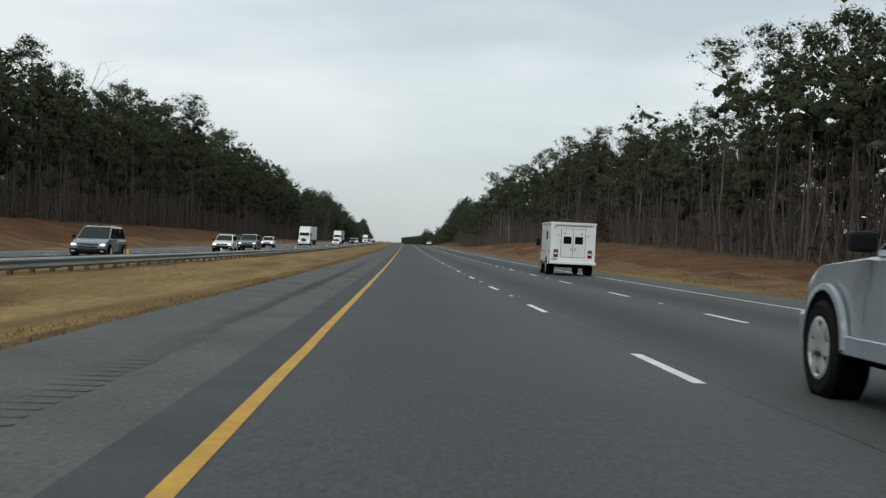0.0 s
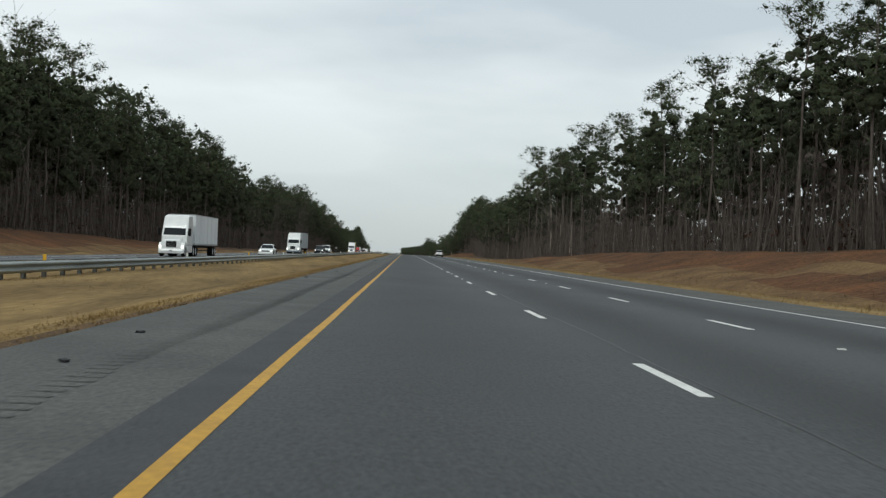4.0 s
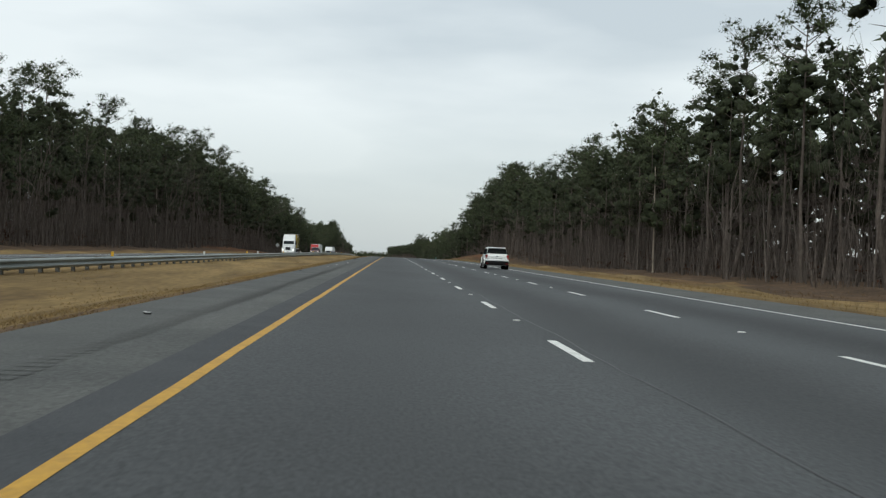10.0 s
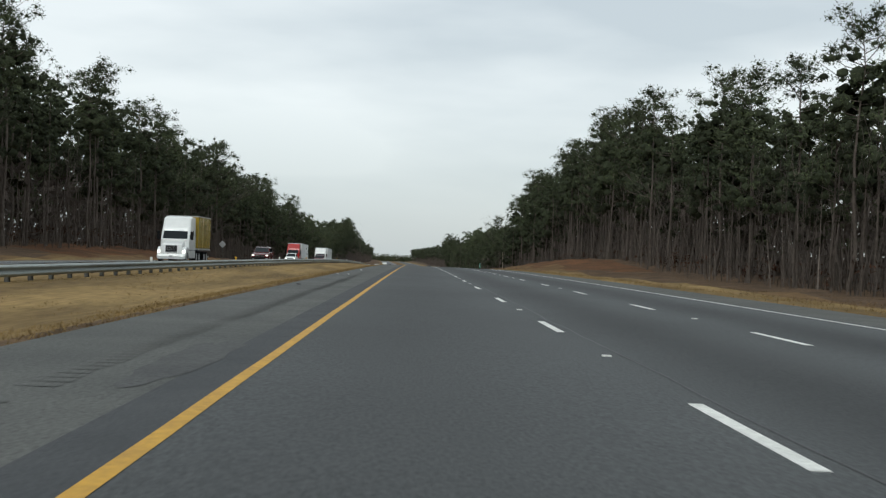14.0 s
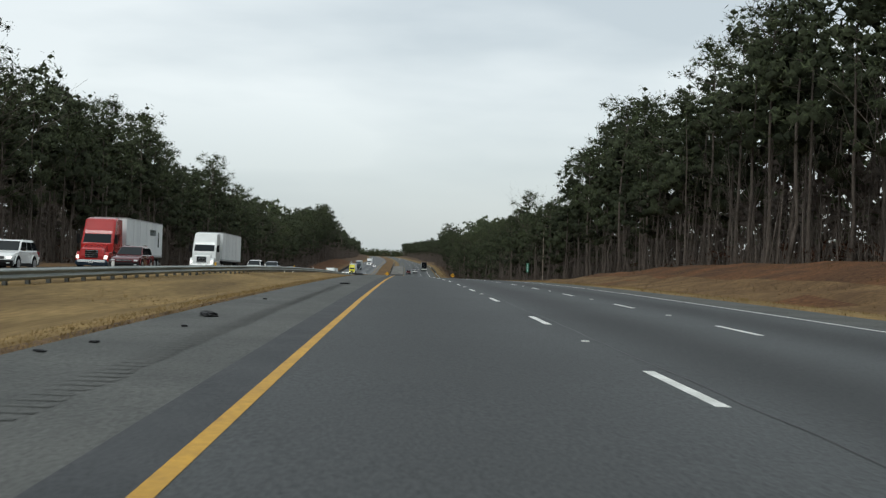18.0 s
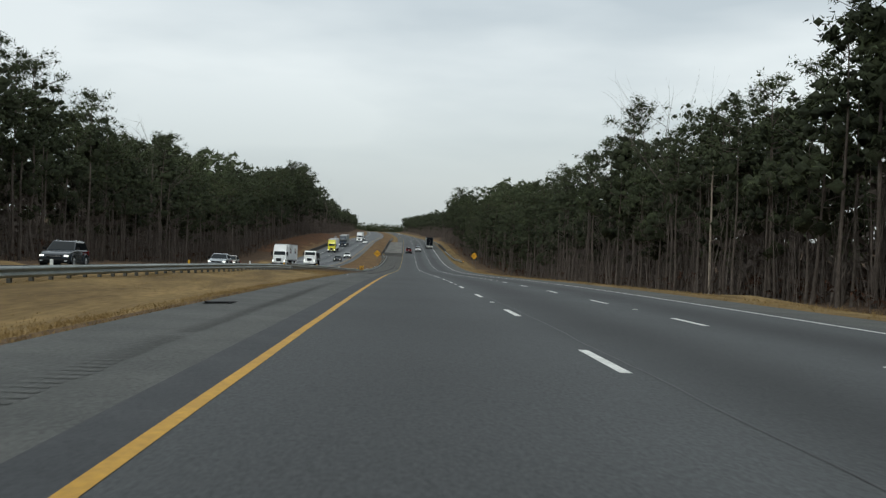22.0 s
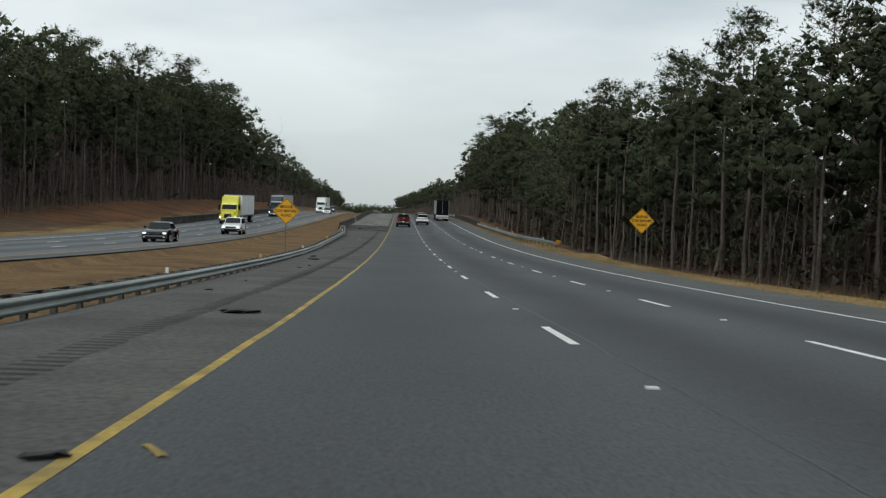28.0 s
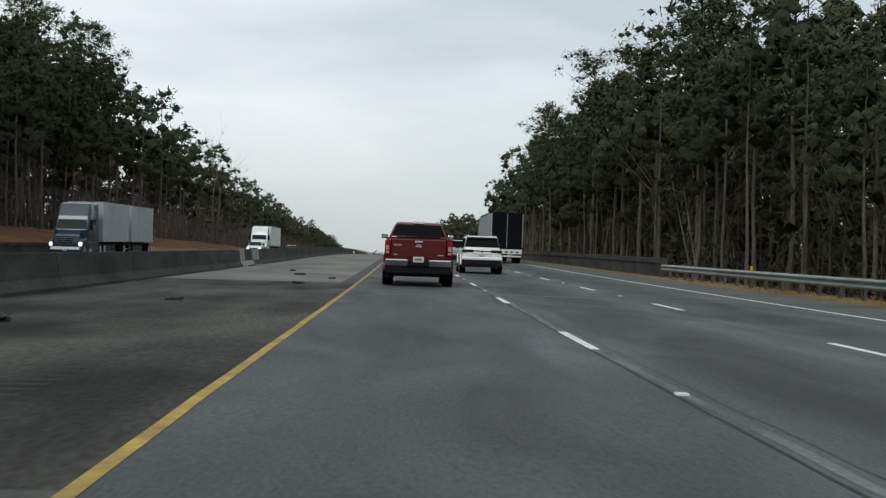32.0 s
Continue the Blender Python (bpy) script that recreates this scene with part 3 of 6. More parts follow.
def pine(seed, h, crown, radius, limbs, per_limb, leaves, size, spread, sides=6, lean=0.3, dead=4, branches=True, core=0.5):
    """A pine: bare tapering trunk, limbs in the upper part, sprays of needles on them. Returns wood and needles."""
    r = np.random.default_rng(seed)
    wood, green = Soup(), Soup()
    k = 7
    zs = np.linspace(0, h * 0.97, k)
    bend = np.cumsum(r.normal(0, lean * 0.3, (k, 2)), 0)
    P = np.concatenate([bend, zs[:, None]], 1)
    P[0, :2] = 0
    rad = (0.10 + 0.004 * h) * (1 - 0.86 * zs / h)
    rad[0] *= 1.25
    wood.add(*tube(P, rad, sides))
    tips = []
    for i in range(limbs):
        f = crown + (1 - crown) * ((i + r.random()) / limbs) ** 0.85
        z = f * h * 0.97
        base = np.array([np.interp(z, zs, P[:, 0]), np.interp(z, zs, P[:, 1]), z])
        q = (f - crown) / (1 - crown)
        shape = (0.45 + 0.55 * math.sin(math.pi * min(1, q * 0.72 + 0.16))) * (1 - 0.25 * q ** 4)
        L = radius * shape * r.uniform(0.6, 1.12)
        a = r.uniform(0, 2 * math.pi)
        up = r.uniform(-0.05, 0.45) + 0.25 * q
        d = np.array([math.cos(a), math.sin(a), up])
        mid = base + d * L * 0.5
        end = base + d * L + (0, 0, 0.25 * L * r.random())
        if branches:
            wood.add(*tube([base, mid, end], [0.055, 0.04, 0.015], 3))
        for j in range(per_limb):
            g = r.uniform(0.3, 1.05)
            c = base + (end - base) * g + r.normal(0, 0.15 * L + 0.12, 3) * (1, 1, 0.7)
            tips.append(c)
    for i in range(dead):
        z = h * r.uniform(0.2, max(0.25, crown))
        a = r.uniform(0, 2 * math.pi)
        base = np.array([np.interp(z, zs, P[:, 0]), np.interp(z, zs, P[:, 1]), z])
        wood.add(*tube([base, base + np.array([math.cos(a), math.sin(a), 0.1]) * r.uniform(0.6, 1.8)], [0.035, 0.01], 3))
    for i in range(max(1, per_limb - 1)):
        tips.append(P[-1] + r.normal(0, 0.5, 3) * (1, 1, 0.6))
    T_ = np.array(tips)
    mass = (T_ - (0, 0, h * (0.30 + 0.62 * crown))) / (radius, radius, h * (1 - crown) * 0.6)
    deep = np.linalg.norm(mass, axis=1)
    mass /= np.maximum(deep[:, None], 0.6)
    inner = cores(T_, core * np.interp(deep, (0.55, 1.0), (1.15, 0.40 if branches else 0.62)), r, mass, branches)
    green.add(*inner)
    green.add(*tufts(tips, size, leaves, r, spread, wide=0.15, mass=mass))
    V, F = green.out()
    return wood.out(), (V, F, len(inner[0]), len(inner[1]))


def bare(seed, h, depth=3, spread=0.5, r0=0.12, sides=5, thin=0.5):
    """A leafless hardwood: forking limbs down to twigs."""
    r = np.random.default_rng(seed)
    wood = Soup()

    def grow(p, d, L, rad, level):
        e = p + d * L + r.normal(0, 0.06 * L, 3)
        if level == 0:
            q = p + d * L * 0.5 + r.normal(0, 0.03 * L, 3)
            wood.add(*tube([p, q, e], [rad, rad * 0.85, rad * 0.6], sides))
        else:
            wood.add(*tube([p, e], [rad, rad * 0.35], 3))
        if level >= depth:
            return
        for i in range(3 if level else 5):
            nd = d + r.normal(0, spread, 3)
            nd[2] = abs(nd[2]) * 0.8 + 0.3
            nd /= np.linalg.norm(nd)
            s_ = p + (e - p) * r.uniform(0.4, 1.0)
            grow(s_ if i else e, nd, L * r.uniform(0.45, 0.75), rad * thin, level + 1)

    grow(np.zeros(3), np.array([0, 0, 1.0]), h * 0.5, r0, 0)
    return wood.out()


def place(V, x, y, z, a, s, sz=None):
    c, n_ = math.cos(a), math.sin(a)
    out = np.empty_like(V)
    out[:, 0] = (V[:, 0] * c - V[:, 1] * n_) * s + x
    out[:, 1] = (V[:, 0] * n_ + V[:, 1] * c) * s + y
    out[:, 2] = V[:, 2] * (sz or s) + z
    out[:, 3] = V[:, 3] * c - V[:, 4] * n_
    out[:, 4] = V[:, 3] * n_ + V[:, 4] * c
    out[:, 5] = V[:, 5]
    return out


PINES = [pine(11, 21, 0.48, 3.6, 29, 4, 34, 0.24, 0.80, core=0.46), pine(12, 23, 0.60, 3.4, 25, 4, 34, 0.24, 0.80, core=0.46), pine(13, 20, 0.34, 3.8, 33, 4, 33, 0.24, 0.80, core=0.46),
         pine(14, 24, 0.64, 4.1, 26, 4, 34, 0.24, 0.84, lean=0.6, core=0.48), pine(15, 19, 0.24, 3.6, 35, 4, 31, 0.24, 0.80, core=0.46), pine(16, 21, 0.54, 3.1, 26, 4, 33, 0.24, 0.76, core=0.44)]
PINES_FAR = [pine(k_, h_, c_, r_, 18, 4, 11, 0.40, 0.95, sides=4, dead=0, branches=False, core=0.60) for k_, h_, c_, r_ in ((31, 20, 0.38, 4.0), (32, 22, 0.50, 3.9), (33, 19, 0.30, 4.0))]
PINES_BACK = [pine(k_, h_, c_, r_, 10, 3, 8, 0.66, 1.2, sides=3, dead=0, branches=False, core=0.92) for k_, h_, c_, r_ in ((34, 20, 0.42, 4.0), (35, 22, 0.52, 3.9), (36, 19, 0.34, 4.0))]
BARES = [bare(41, 16), bare(42, 13, spread=0.6), bare(43, 18, spread=0.42, r0=0.15)]
SAPS = [bare(51, 8, 2, 0.35, 0.030, 3), bare(52, 11, 1, 0.3, 0.036, 3), bare(53, 9, 1, 0.4, 0.028, 3)]


def edge_r(y):
    """Front of the right-hand woods."""
    return ramp(y, ((-150, 31), (60, 31), (120, 33), (330, 34), (400, 32), (640, 30), (690, 33), (840, 32), (880, 30), (1000, 28), (1100, 27), (1150, 25), (1190, 21), (1462, 21.5), (1474, 34), (1600, 34), (1640, 24), (3000, 27)))


def edge_l(y):
    return ramp(y, ((-150, -43), (380, -43), (450, -39), (1000, -40), (1150, -41), (1300, -43), (3000, -45)))


rt = np.random.default_rng(77)


def stems(soup, side, c0, c1, n_stem, n_twig):
    """Undergrowth: thin leaning saplings and their twigs, per metre of road."""
    for n, kind in ((n_stem, 0), (n_twig, 1)):
        m = int((c1 - c0) * n)
        y = rt.uniform(c0, c1, m)
        edge = np.array([float(edge_r(v)) if side > 0 else float(edge_l(v)) for v in y])
        x = edge + side * (rt.uniform(-1.6, 10, m) if kind == 0 else rt.uniform(-2.0, 7, m))
        z = ground_z(x, y) - 0.1
        a = rt.uniform(0, 2 * np.pi, m)
        if kind == 0:
            h = 1.5 + 9.5 * rt.random(m) ** 1.4
            w = 0.012 + 0.006 * h * rt.uniform(0.5, 1.2, m)
            d = np.stack([rt.normal(0, 0.10, m) * h, rt.normal(0, 0.10, m) * h, h], -1)
        else:
            z = z + 0.4 + 10.5 * rt.random(m) ** 1.6
            h = rt.uniform(0.7, 2.4, m)
            w = rt.uniform(0.008, 0.024, m)
            d = np.stack([np.cos(a + 1.2) * h * 0.4, np.sin(a + 1.2) * h * 0.4, h * rt.uniform(0.6, 1.3, m)], -1)
        base = np.stack([x + road_x(y), y, z], -1)
        s = np.stack([np.cos(a) * w, np.sin(a) * w, 0 * w], -1)
        V = np.stack([base - s, base + s, base + d], 1)
        g = np.stack([np.sin(a), -np.cos(a), 0 * a], -1) + rt.normal(0, 0.15, (m, 3))
        g /= np.linalg.norm(g, axis=1)[:, None]
        soup.add(np.concatenate([V, np.broadcast_to(g[:, None], V.shape)], -1).reshape(-1, 6), np.arange(3 * m).reshape(-1, 3))


pine_parts = []
for wood, green in PINES:
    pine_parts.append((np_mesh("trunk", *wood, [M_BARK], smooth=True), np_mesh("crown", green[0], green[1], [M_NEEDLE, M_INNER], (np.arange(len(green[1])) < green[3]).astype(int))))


def add_pine(x, y, kind, s, a):
    e = empty("pine_tree", "tall loblolly pine with a bare straight trunk and dark green crown", "tree", "roadside pines")
    for nm, me in zip(("trunk", "crown"), pine_parts[kind]):
        o = new(nm, me)
        o.parent = e
    e.matrix_world = Matrix.Translation((x + float(road_x(y)), y, float(ground_z(x, y)) - 0.15)) @ Matrix.Rotation(a, 4, "Z") @ Matrix.Diagonal((s, s, s, 1))
    return e


def tree_size(side, y):
    """How tall the woods stand along the road."""
    if side > 0:
        return ramp(y, ((-150, 0.9), (60, 0.86), (112, 0.92), (124, 0.90), (136, 0.70), (175, 0.68), (190, 0.93), (206, 0.93), (225, 0.85), (272, 0.84), (330, 0.90), (380, 0.94), (427, 1.0), (437, 1.22), (447, 1.0), (470, 0.9),
                        (522, 0.90), (548, 0.97), (562, 0.87), (592, 0.77), (640, 0.86), (700, 1.08), (755, 1.14), (800, 1.07), (820, 1.06), (840, 1.12), (852, 1.26), (868, 1.26), (877, 0.88), (896, 0.86), (925, 0.86), (948, 0.95), (975, 0.9),
                        (1020, 0.80), (1050, 0.83), (1084, 0.86), (1105, 0.86), (1128, 0.88), (1150, 0.86), (1168, 0.95), (1175, 0.85), (1182, 0.55), (1192, 0.55), (1201, 0.72), (1212, 0.74), (1222, 0.90), (1238, 1.0), (1258, 1.05), (1290, 1.0), (1345, 0.90),
                        (1410, 0.90), (1460, 0.82), (1470, 0.42), (1485, 0.42), (1600, 0.45), (1640, 0.9), (3000, 0.95)))
    return ramp(y, ((-150, 0.95), (120, 0.96), (250, 1.05), (350, 1.1), (400, 1.16), (440, 1.02), (475, 0.86), (515, 0.83), (545, 0.86), (568, 1.02), (630, 1.02), (670, 0.98), (730, 0.98), (765, 1.05), (850, 1.05), (868, 1.0), (890, 0.95), (930, 0.95), (960, 0.93), (1000, 0.98),
                    (1060, 0.89), (1130, 0.89), (1180, 1.02), (1235, 1.02), (1270, 1.16), (1340, 1.30), (1400, 1.28), (1450, 1.1), (1520, 0.97), (1700, 0.85), (3000, 0.85)))


count = {1: 0, -1: 0}
for side in (1, -1):
    y = 12.0
    while y < 1345 and count[side] < 148:
        x0 = float(edge_r(y)) if side > 0 else float(edge_l(y))
        x = x0 + side * abs(rt.normal(0, 1.6))
        add_pine(x, y + rt.normal(0, 1), int(rt.integers(6)) if not (side > 0 and 335 < y < 455) else int(rt.choice((1, 3, 5))), float(tree_size(side, y)) * rt.uniform(0.88, 1.08), rt.uniform(0, 6.28))
        count[side] += 1
        y += rt.uniform(6.5, 11.5) * (1.35 if side > 0 and 335 < y < 455 else 1)

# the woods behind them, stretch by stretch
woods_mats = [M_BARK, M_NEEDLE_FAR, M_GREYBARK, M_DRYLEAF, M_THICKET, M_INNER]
cuts = [-150, 0, 150, 300, 450, 600, 750, 900, 1050, 1200, 1350, 1600, 2000, 2700]
for side in (1, -1):
    for c0, c1 in zip(cuts[:-1], cuts[1:]):
        groups = [Soup() for _ in range(6)]
        far = c0 >= 1350 or c0 < 0
        for row, dx in enumerate((2.5, 7, 13) if not far else (2, 9, 18)):
            step = (5.0 if row < 4 else 6.0) if not far else 8.0
            y = c0 + rt.uniform(0, step)
            while y < c1:
                thin = side > 0 and (335 < y < 455 or 188 < y < 214)
                x0 = float(edge_r(y)) if side > 0 else float(edge_l(y))
                x = x0 + side * (dx + rt.normal(0, 1.3))
                if not (thin and (row > 1 or rt.random() < 0.3)):
                    s = float(tree_size(side, y)) * rt.uniform(0.84, 1.05) * (0.85 if side > 0 and row > 0 and 1195 < y < 1300 else 1)
                    kind = rt.integers(3)
                    z = float(ground_z(x, y)) - 0.15
                    a = rt.uniform(0, 6.28)
                    X = x + float(road_x(y))
                    if rt.random() < (0.7 if thin else 0.16) and not far and row < 3:
                        bv, bf = BARES[kind]
                        groups[2].add(place(bv, X, y, z, a, s * rt.uniform(0.8, 1.2)), bf)
                    else:
                        (wv, wf), (lv, lf, nv, nf) = (PINES_FAR if row < 1 and not far else PINES_BACK)[kind]
                        groups[0].add(place(wv, X, y, z, a, s), wf)
                        pv = place(lv, X, y, z, a, s)
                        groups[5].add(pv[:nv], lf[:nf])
                        groups[1].add(pv[nv:], lf[nf:] - nv)
                y += step * rt.uniform(0.7, 1.3)
        if not far:
            # the undergrowth is thickest along the first half, and gives way to evergreens by the creek
            more = 1.5 if side < 0 and c0 == 450 else 1.0 if c0 < 600 else 0.12 if side > 0 and c0 >= 1050 else 0.55
            stems(groups[2], side, c0, c1, 4 * more, 16 * more)
            stems(groups[4], side, c0, c1, 9 * more, 44 * more)
            for k in range(int((c1 - c0) * 0.5)):
                y = rt.uniform(c0, c1)
                x0 = float(edge_r(y)) if side > 0 else float(edge_l(y))
                x = x0 + side * (rt.uniform(-1.0, 14))
                sv, sf = SAPS[rt.integers(3)]
                groups[2].add(place(sv, x + float(road_x(y)), y, float(ground_z(x, y)) - 0.1, rt.uniform(0, 6.28), rt.uniform(0.5, 1.15)), sf)
            m = int((c1 - c0) * (4.5 if side > 0 and c0 == 300 else 12.5 if c0 >= 1050 else 7.5))
            ys = rt.uniform(c0, c1, m)
            xs = np.array([float(edge_r(y)) if side > 0 else float(edge_l(y)) for y in ys]) + side * rt.uniform(7, 24, m)
            zs = ground_z(xs, ys) + 11.0 * rt.random(m) ** 1.2
            groups[4].add(*tufts(np.stack([xs + road_x(ys), ys, zs], -1), 1.4, 6, rt, 1.5, wide=0.30))
            # young pines and cedars under the canopy: thin along most of the way, dense down to the ground by the creek
            if not (side > 0 and c0 == 300):
                low = side > 0 and c0 >= 1050
                m = int((c1 - c0) * (7.0 if low else 3.0))
                ys = rt.uniform(c0, c1, m)
                xs = np.array([float(edge_r(y)) if side > 0 else float(edge_l(y)) for y in ys]) + side * (rt.uniform(1.5, 15, m) if low else rt.uniform(9, 24, m))
                zs = ground_z(xs, ys) + (0.6 + 9 * rt.random(m) ** 1.1 if low else 2.5 + 10 * rt.random(m))
                groups[1].add(*tufts(np.stack([xs + road_x(ys), ys, zs], -1), 0.5 if low else 1.0, 12 if low else 7, rt, 1.1, wide=0.17))
            m = int((c1 - c0) * 0.8)
            ys = rt.uniform(c0, c1, m)
            xs = np.array([float(edge_r(y)) if side > 0 else float(edge_l(y)) for y in ys]) + side * rt.uniform(-0.5, 9, m)
            zs = ground_z(xs, ys) + rt.uniform(0.2, 2.2, m)
            groups[3].add(*tufts(np.stack([xs + road_x(ys), ys, zs], -1), 0.36, 14, rt, 0.6))
        if far and 1300 < c0 < 2000:
            stems(groups[4], side, c0, c1, 8, 16)
            m = int((c1 - c0) * 4.0)
            ys = rt.uniform(c0, c1, m)
            xs = np.array([float(edge_r(y)) if side > 0 else float(edge_l(y)) for y in ys]) + side * rt.uniform(4, 40, m)
            zs = ground_z(xs, ys) + 14.0 * rt.random(m) ** 1.2
            groups[4].add(*tufts(np.stack([xs + road_x(ys), ys, zs], -1), 2.0, 5, rt, 1.7, wide=0.32))
        V, F, I = [], [], []
        n0 = 0
        for gi_, gsoup in enumerate(groups):
            v, f = gsoup.out()
            V.append(v)
            F.append(f + n0)
            I.append(np.full(len(f), gi_))
            n0 += len(v)
        ob = new("woods", np_mesh("woods", np.concatenate(V), np.concatenate(F).astype(np.int32), woods_mats, np.concatenate(I)))
        tagged(ob, "dense dark pine woods with bare grey saplings", "woods", "roadside woods", "stuff")

# the same woods further back from the road, canopy only
for side in (1, -1):
    far_wood, far_green = Soup(), Soup()
    for k in range(210):
        y = rt.uniform(-140, 1900)
        x0 = float(edge_r(y)) if side > 0 else float(edge_l(y))
        x = x0 + side * (20 + 70 * rt.random())
        if side > 0 and 330 < y < 460:
            continue
        (wv, wf), (lv, lf, nv, nf) = PINES_BACK[rt.integers(3)]
        sc_ = float(tree_size(side, y)) * rt.uniform(0.85, 1.05)
        z = float(ground_z(x, y)) - 0.3
        an = rt.uniform(0, 6.28)
        far_green.add(place(lv, x + float(road_x(y)), y, z, an, sc_), lf)
        far_wood.add(place(wv[:9], x + float(road_x(y)), y, z, an, sc_), wf[(wf < 9).all(1)])
    # taller stands on the slopes above the creek
    for k in range(64):
        y = rt.uniform(1240, 1430) if side > 0 else rt.uniform(1090, 1240)
        x = (float(edge_r(y)) if side > 0 else float(edge_l(y))) + side * rt.uniform(14, 46)
        (wv, wf), (lv, lf, nv, nf) = PINES_BACK[rt.integers(3)]
        z, an, sc_ = float(ground_z(x, y)) - 0.3, rt.uniform(0, 6.28), rt.uniform(1.18, 1.34)
        far_green.add(place(lv, x + float(road_x(y)), y, z, an, sc_), lf)
        far_wood.add(place(wv, x + float(road_x(y)), y, z, an, sc_), wf)
    v1, f1 = far_wood.out()
    v2, f2 = far_green.out()
    tagged(new("woods", np_mesh("woods", np.concatenate([v1, v2]), np.concatenate([f1, f2 + len(v1)]).astype(np.int32), [M_BARK, M_NEEDLE_FAR], np.concatenate([np.zeros(len(f1)), np.ones(len(f2))]))),
           "pine woods stretching back from the road", "woods", "roadside woods", "stuff")


# woods closing the view where the road bends out of sight
closing_wood, closing_green = Soup(), Soup()
for k in range(260):
    x, y = -32 + rt.uniform(-130, 130), rt.uniform(2715, 2830)
    (wv, wf), (lv, lf, nv, nf) = PINES_BACK[rt.integers(3)]
    an, sc_ = rt.uniform(0, 6.28), rt.uniform(0.45, 0.65)
    z = float(road_z(y)) - 0.5
    closing_wood.add(place(wv, x, y, z, an, sc_), wf)
    closing_green.add(place(lv, x, y, z, an, sc_), lf)
m = 2600
ys = rt.uniform(2712, 2830, m)
xs = -32 + rt.uniform(-140, 140, m)
closing_green.add(*tufts(np.stack([xs, ys, road_z(ys) + 8 * rt.random(m)], -1), 2.4, 5, rt, 2.0, wide=0.32))
v1, f1 = closing_wood.out()
v2, f2 = closing_green.out()
tagged(new("woods", np_mesh("woods", np.concatenate([v1, v2]), np.concatenate([f1, f2 + len(v1)]).astype(np.int32), [M_BARK, M_NEEDLE_FAR], np.concatenate([np.zeros(len(f1)), np.ones(len(f2))]))),
       "distant pine woods at the end of the view", "woods", "roadside woods", "stuff")


# single trees that stand out
def snag(x, y, h, r0):
    e = empty("dead_tree", "pale barkless trunk of a dead pine", "tree", "dead pines")
    r = np.random.default_rng(int(x * 10 + y))
    sp = Soup()
    zs = np.linspace(0, h, 6)
    P_ = np.stack([np.cumsum(r.normal(0, 0.06, 6)), np.cumsum(r.normal(0, 0.06, 6)), zs], -1)
    sp.add(*tube(P_, r0 * (1 - 0.5 * zs / h), 7))
    for k in range(4):
        z = h * r.uniform(0.4, 0.95)
        a = r.uniform(0, 6.28)
        p0 = np.array([np.interp(z, zs, P_[:, 0]), np.interp(z, zs, P_[:, 1]), z])
        sp.add(*tube([p0, p0 + np.array([math.cos(a), math.sin(a), 0.15]) * r.uniform(0.4, 1.2)], [0.035, 0.012], 3))
    o = new("trunk", np_mesh("trunk", *sp.out(), [M_SNAG], smooth=True))
    o.parent = e
    e.matrix_world = Matrix.Translation((x, y, float(ground_z(x, y)) - 0.2))


for x, y, h, r0 in ((33.2, 420.6, 13, 0.16), (33.6, 391, 10.5, 0.15), (34.5, 414, 8.5, 0.14), (33.0, 383, 8, 0.13), (30.5, 500, 12, 0.12), (29.5, 905, 13, 0.14), (-40.5, 585, 11, 0.13)):
    snag(x, y, h, r0)


def lone_bare(x, y, seed, h, label):
    e = empty("bare_tree", label, "tree", "bare trees")
    o = new("trunk", np_mesh("trunk", *bare(seed, h, 4, 0.40, 0.007 * h, 7, 0.46), [M_GREYBARK]))
    o.parent = e
    e.matrix_world = Matrix.Translation((x + float(road_x(y)), y, float(ground_z(x, y)) - 0.2))


for i, (x, y, h) in enumerate(((30.3, 926, 25), (30.5, 215, 17), (29.5, 466, 17), (-38.5, 604, 18), (-37.0, 560, 16), (-37.5, 500, 15), (-38, 522, 17), (-37.2, 541, 15), (-36.8, 575, 17), (-37.5, 590, 16), (-38, 618, 17), (-41, 1440, 24), (-40, 1425, 22), (31, 160, 15))):
    lone_bare(x, y, 600 + i, h, "tall leafless grey hardwood at the edge of the woods")
shrub = empty("rust_leaved_shrub", "shrub still holding rust-red dead leaves", "shrub")
rs_ = np.random.default_rng(3)
cs_ = np.stack([rs_.normal(0, 1.0, 60), rs_.normal(0, 1.0, 60), rs_.uniform(0.6, 6.5, 60)], -1) * (1, 1, 1)
cs_[:, :2] *= (1.25 - 0.14 * cs_[:, 2:3])
o = new("foliage", np_mesh("foliage", *tufts(cs_, 0.3, 16, rs_, 0.6), [M_DRYLEAF]))
o.parent = shrub
o = new("stem", np_mesh("stem", *bare(700, 6.5, 2, 0.35, 0.06, 4), [M_GREYBARK]))
o.parent = shrub
shrub.matrix_world = Matrix.Translation((30.8, 188, float(ground_z(30.8, 188)) - 0.1))


# ---- small builders ----
def part(name, bm, material, parent, label="", smooth=False):
    """Links a bmesh as one mesh object under its thing."""
    me = bpy.data.meshes.new(name)
    bm.to_mesh(me)
    bm.free()
    for m in material if isinstance(material, (list, tuple)) else (material,):
        me.materials.append(m)
    if smooth:
        me.polygons.foreach_set("use_smooth", np.ones(len(me.polygons), bool))
        me.set_sharp_from_angle(angle=radians(38))
    ob = new(name, me)
    ob.parent = parent
    if label:
        ob["label"] = label
    return ob


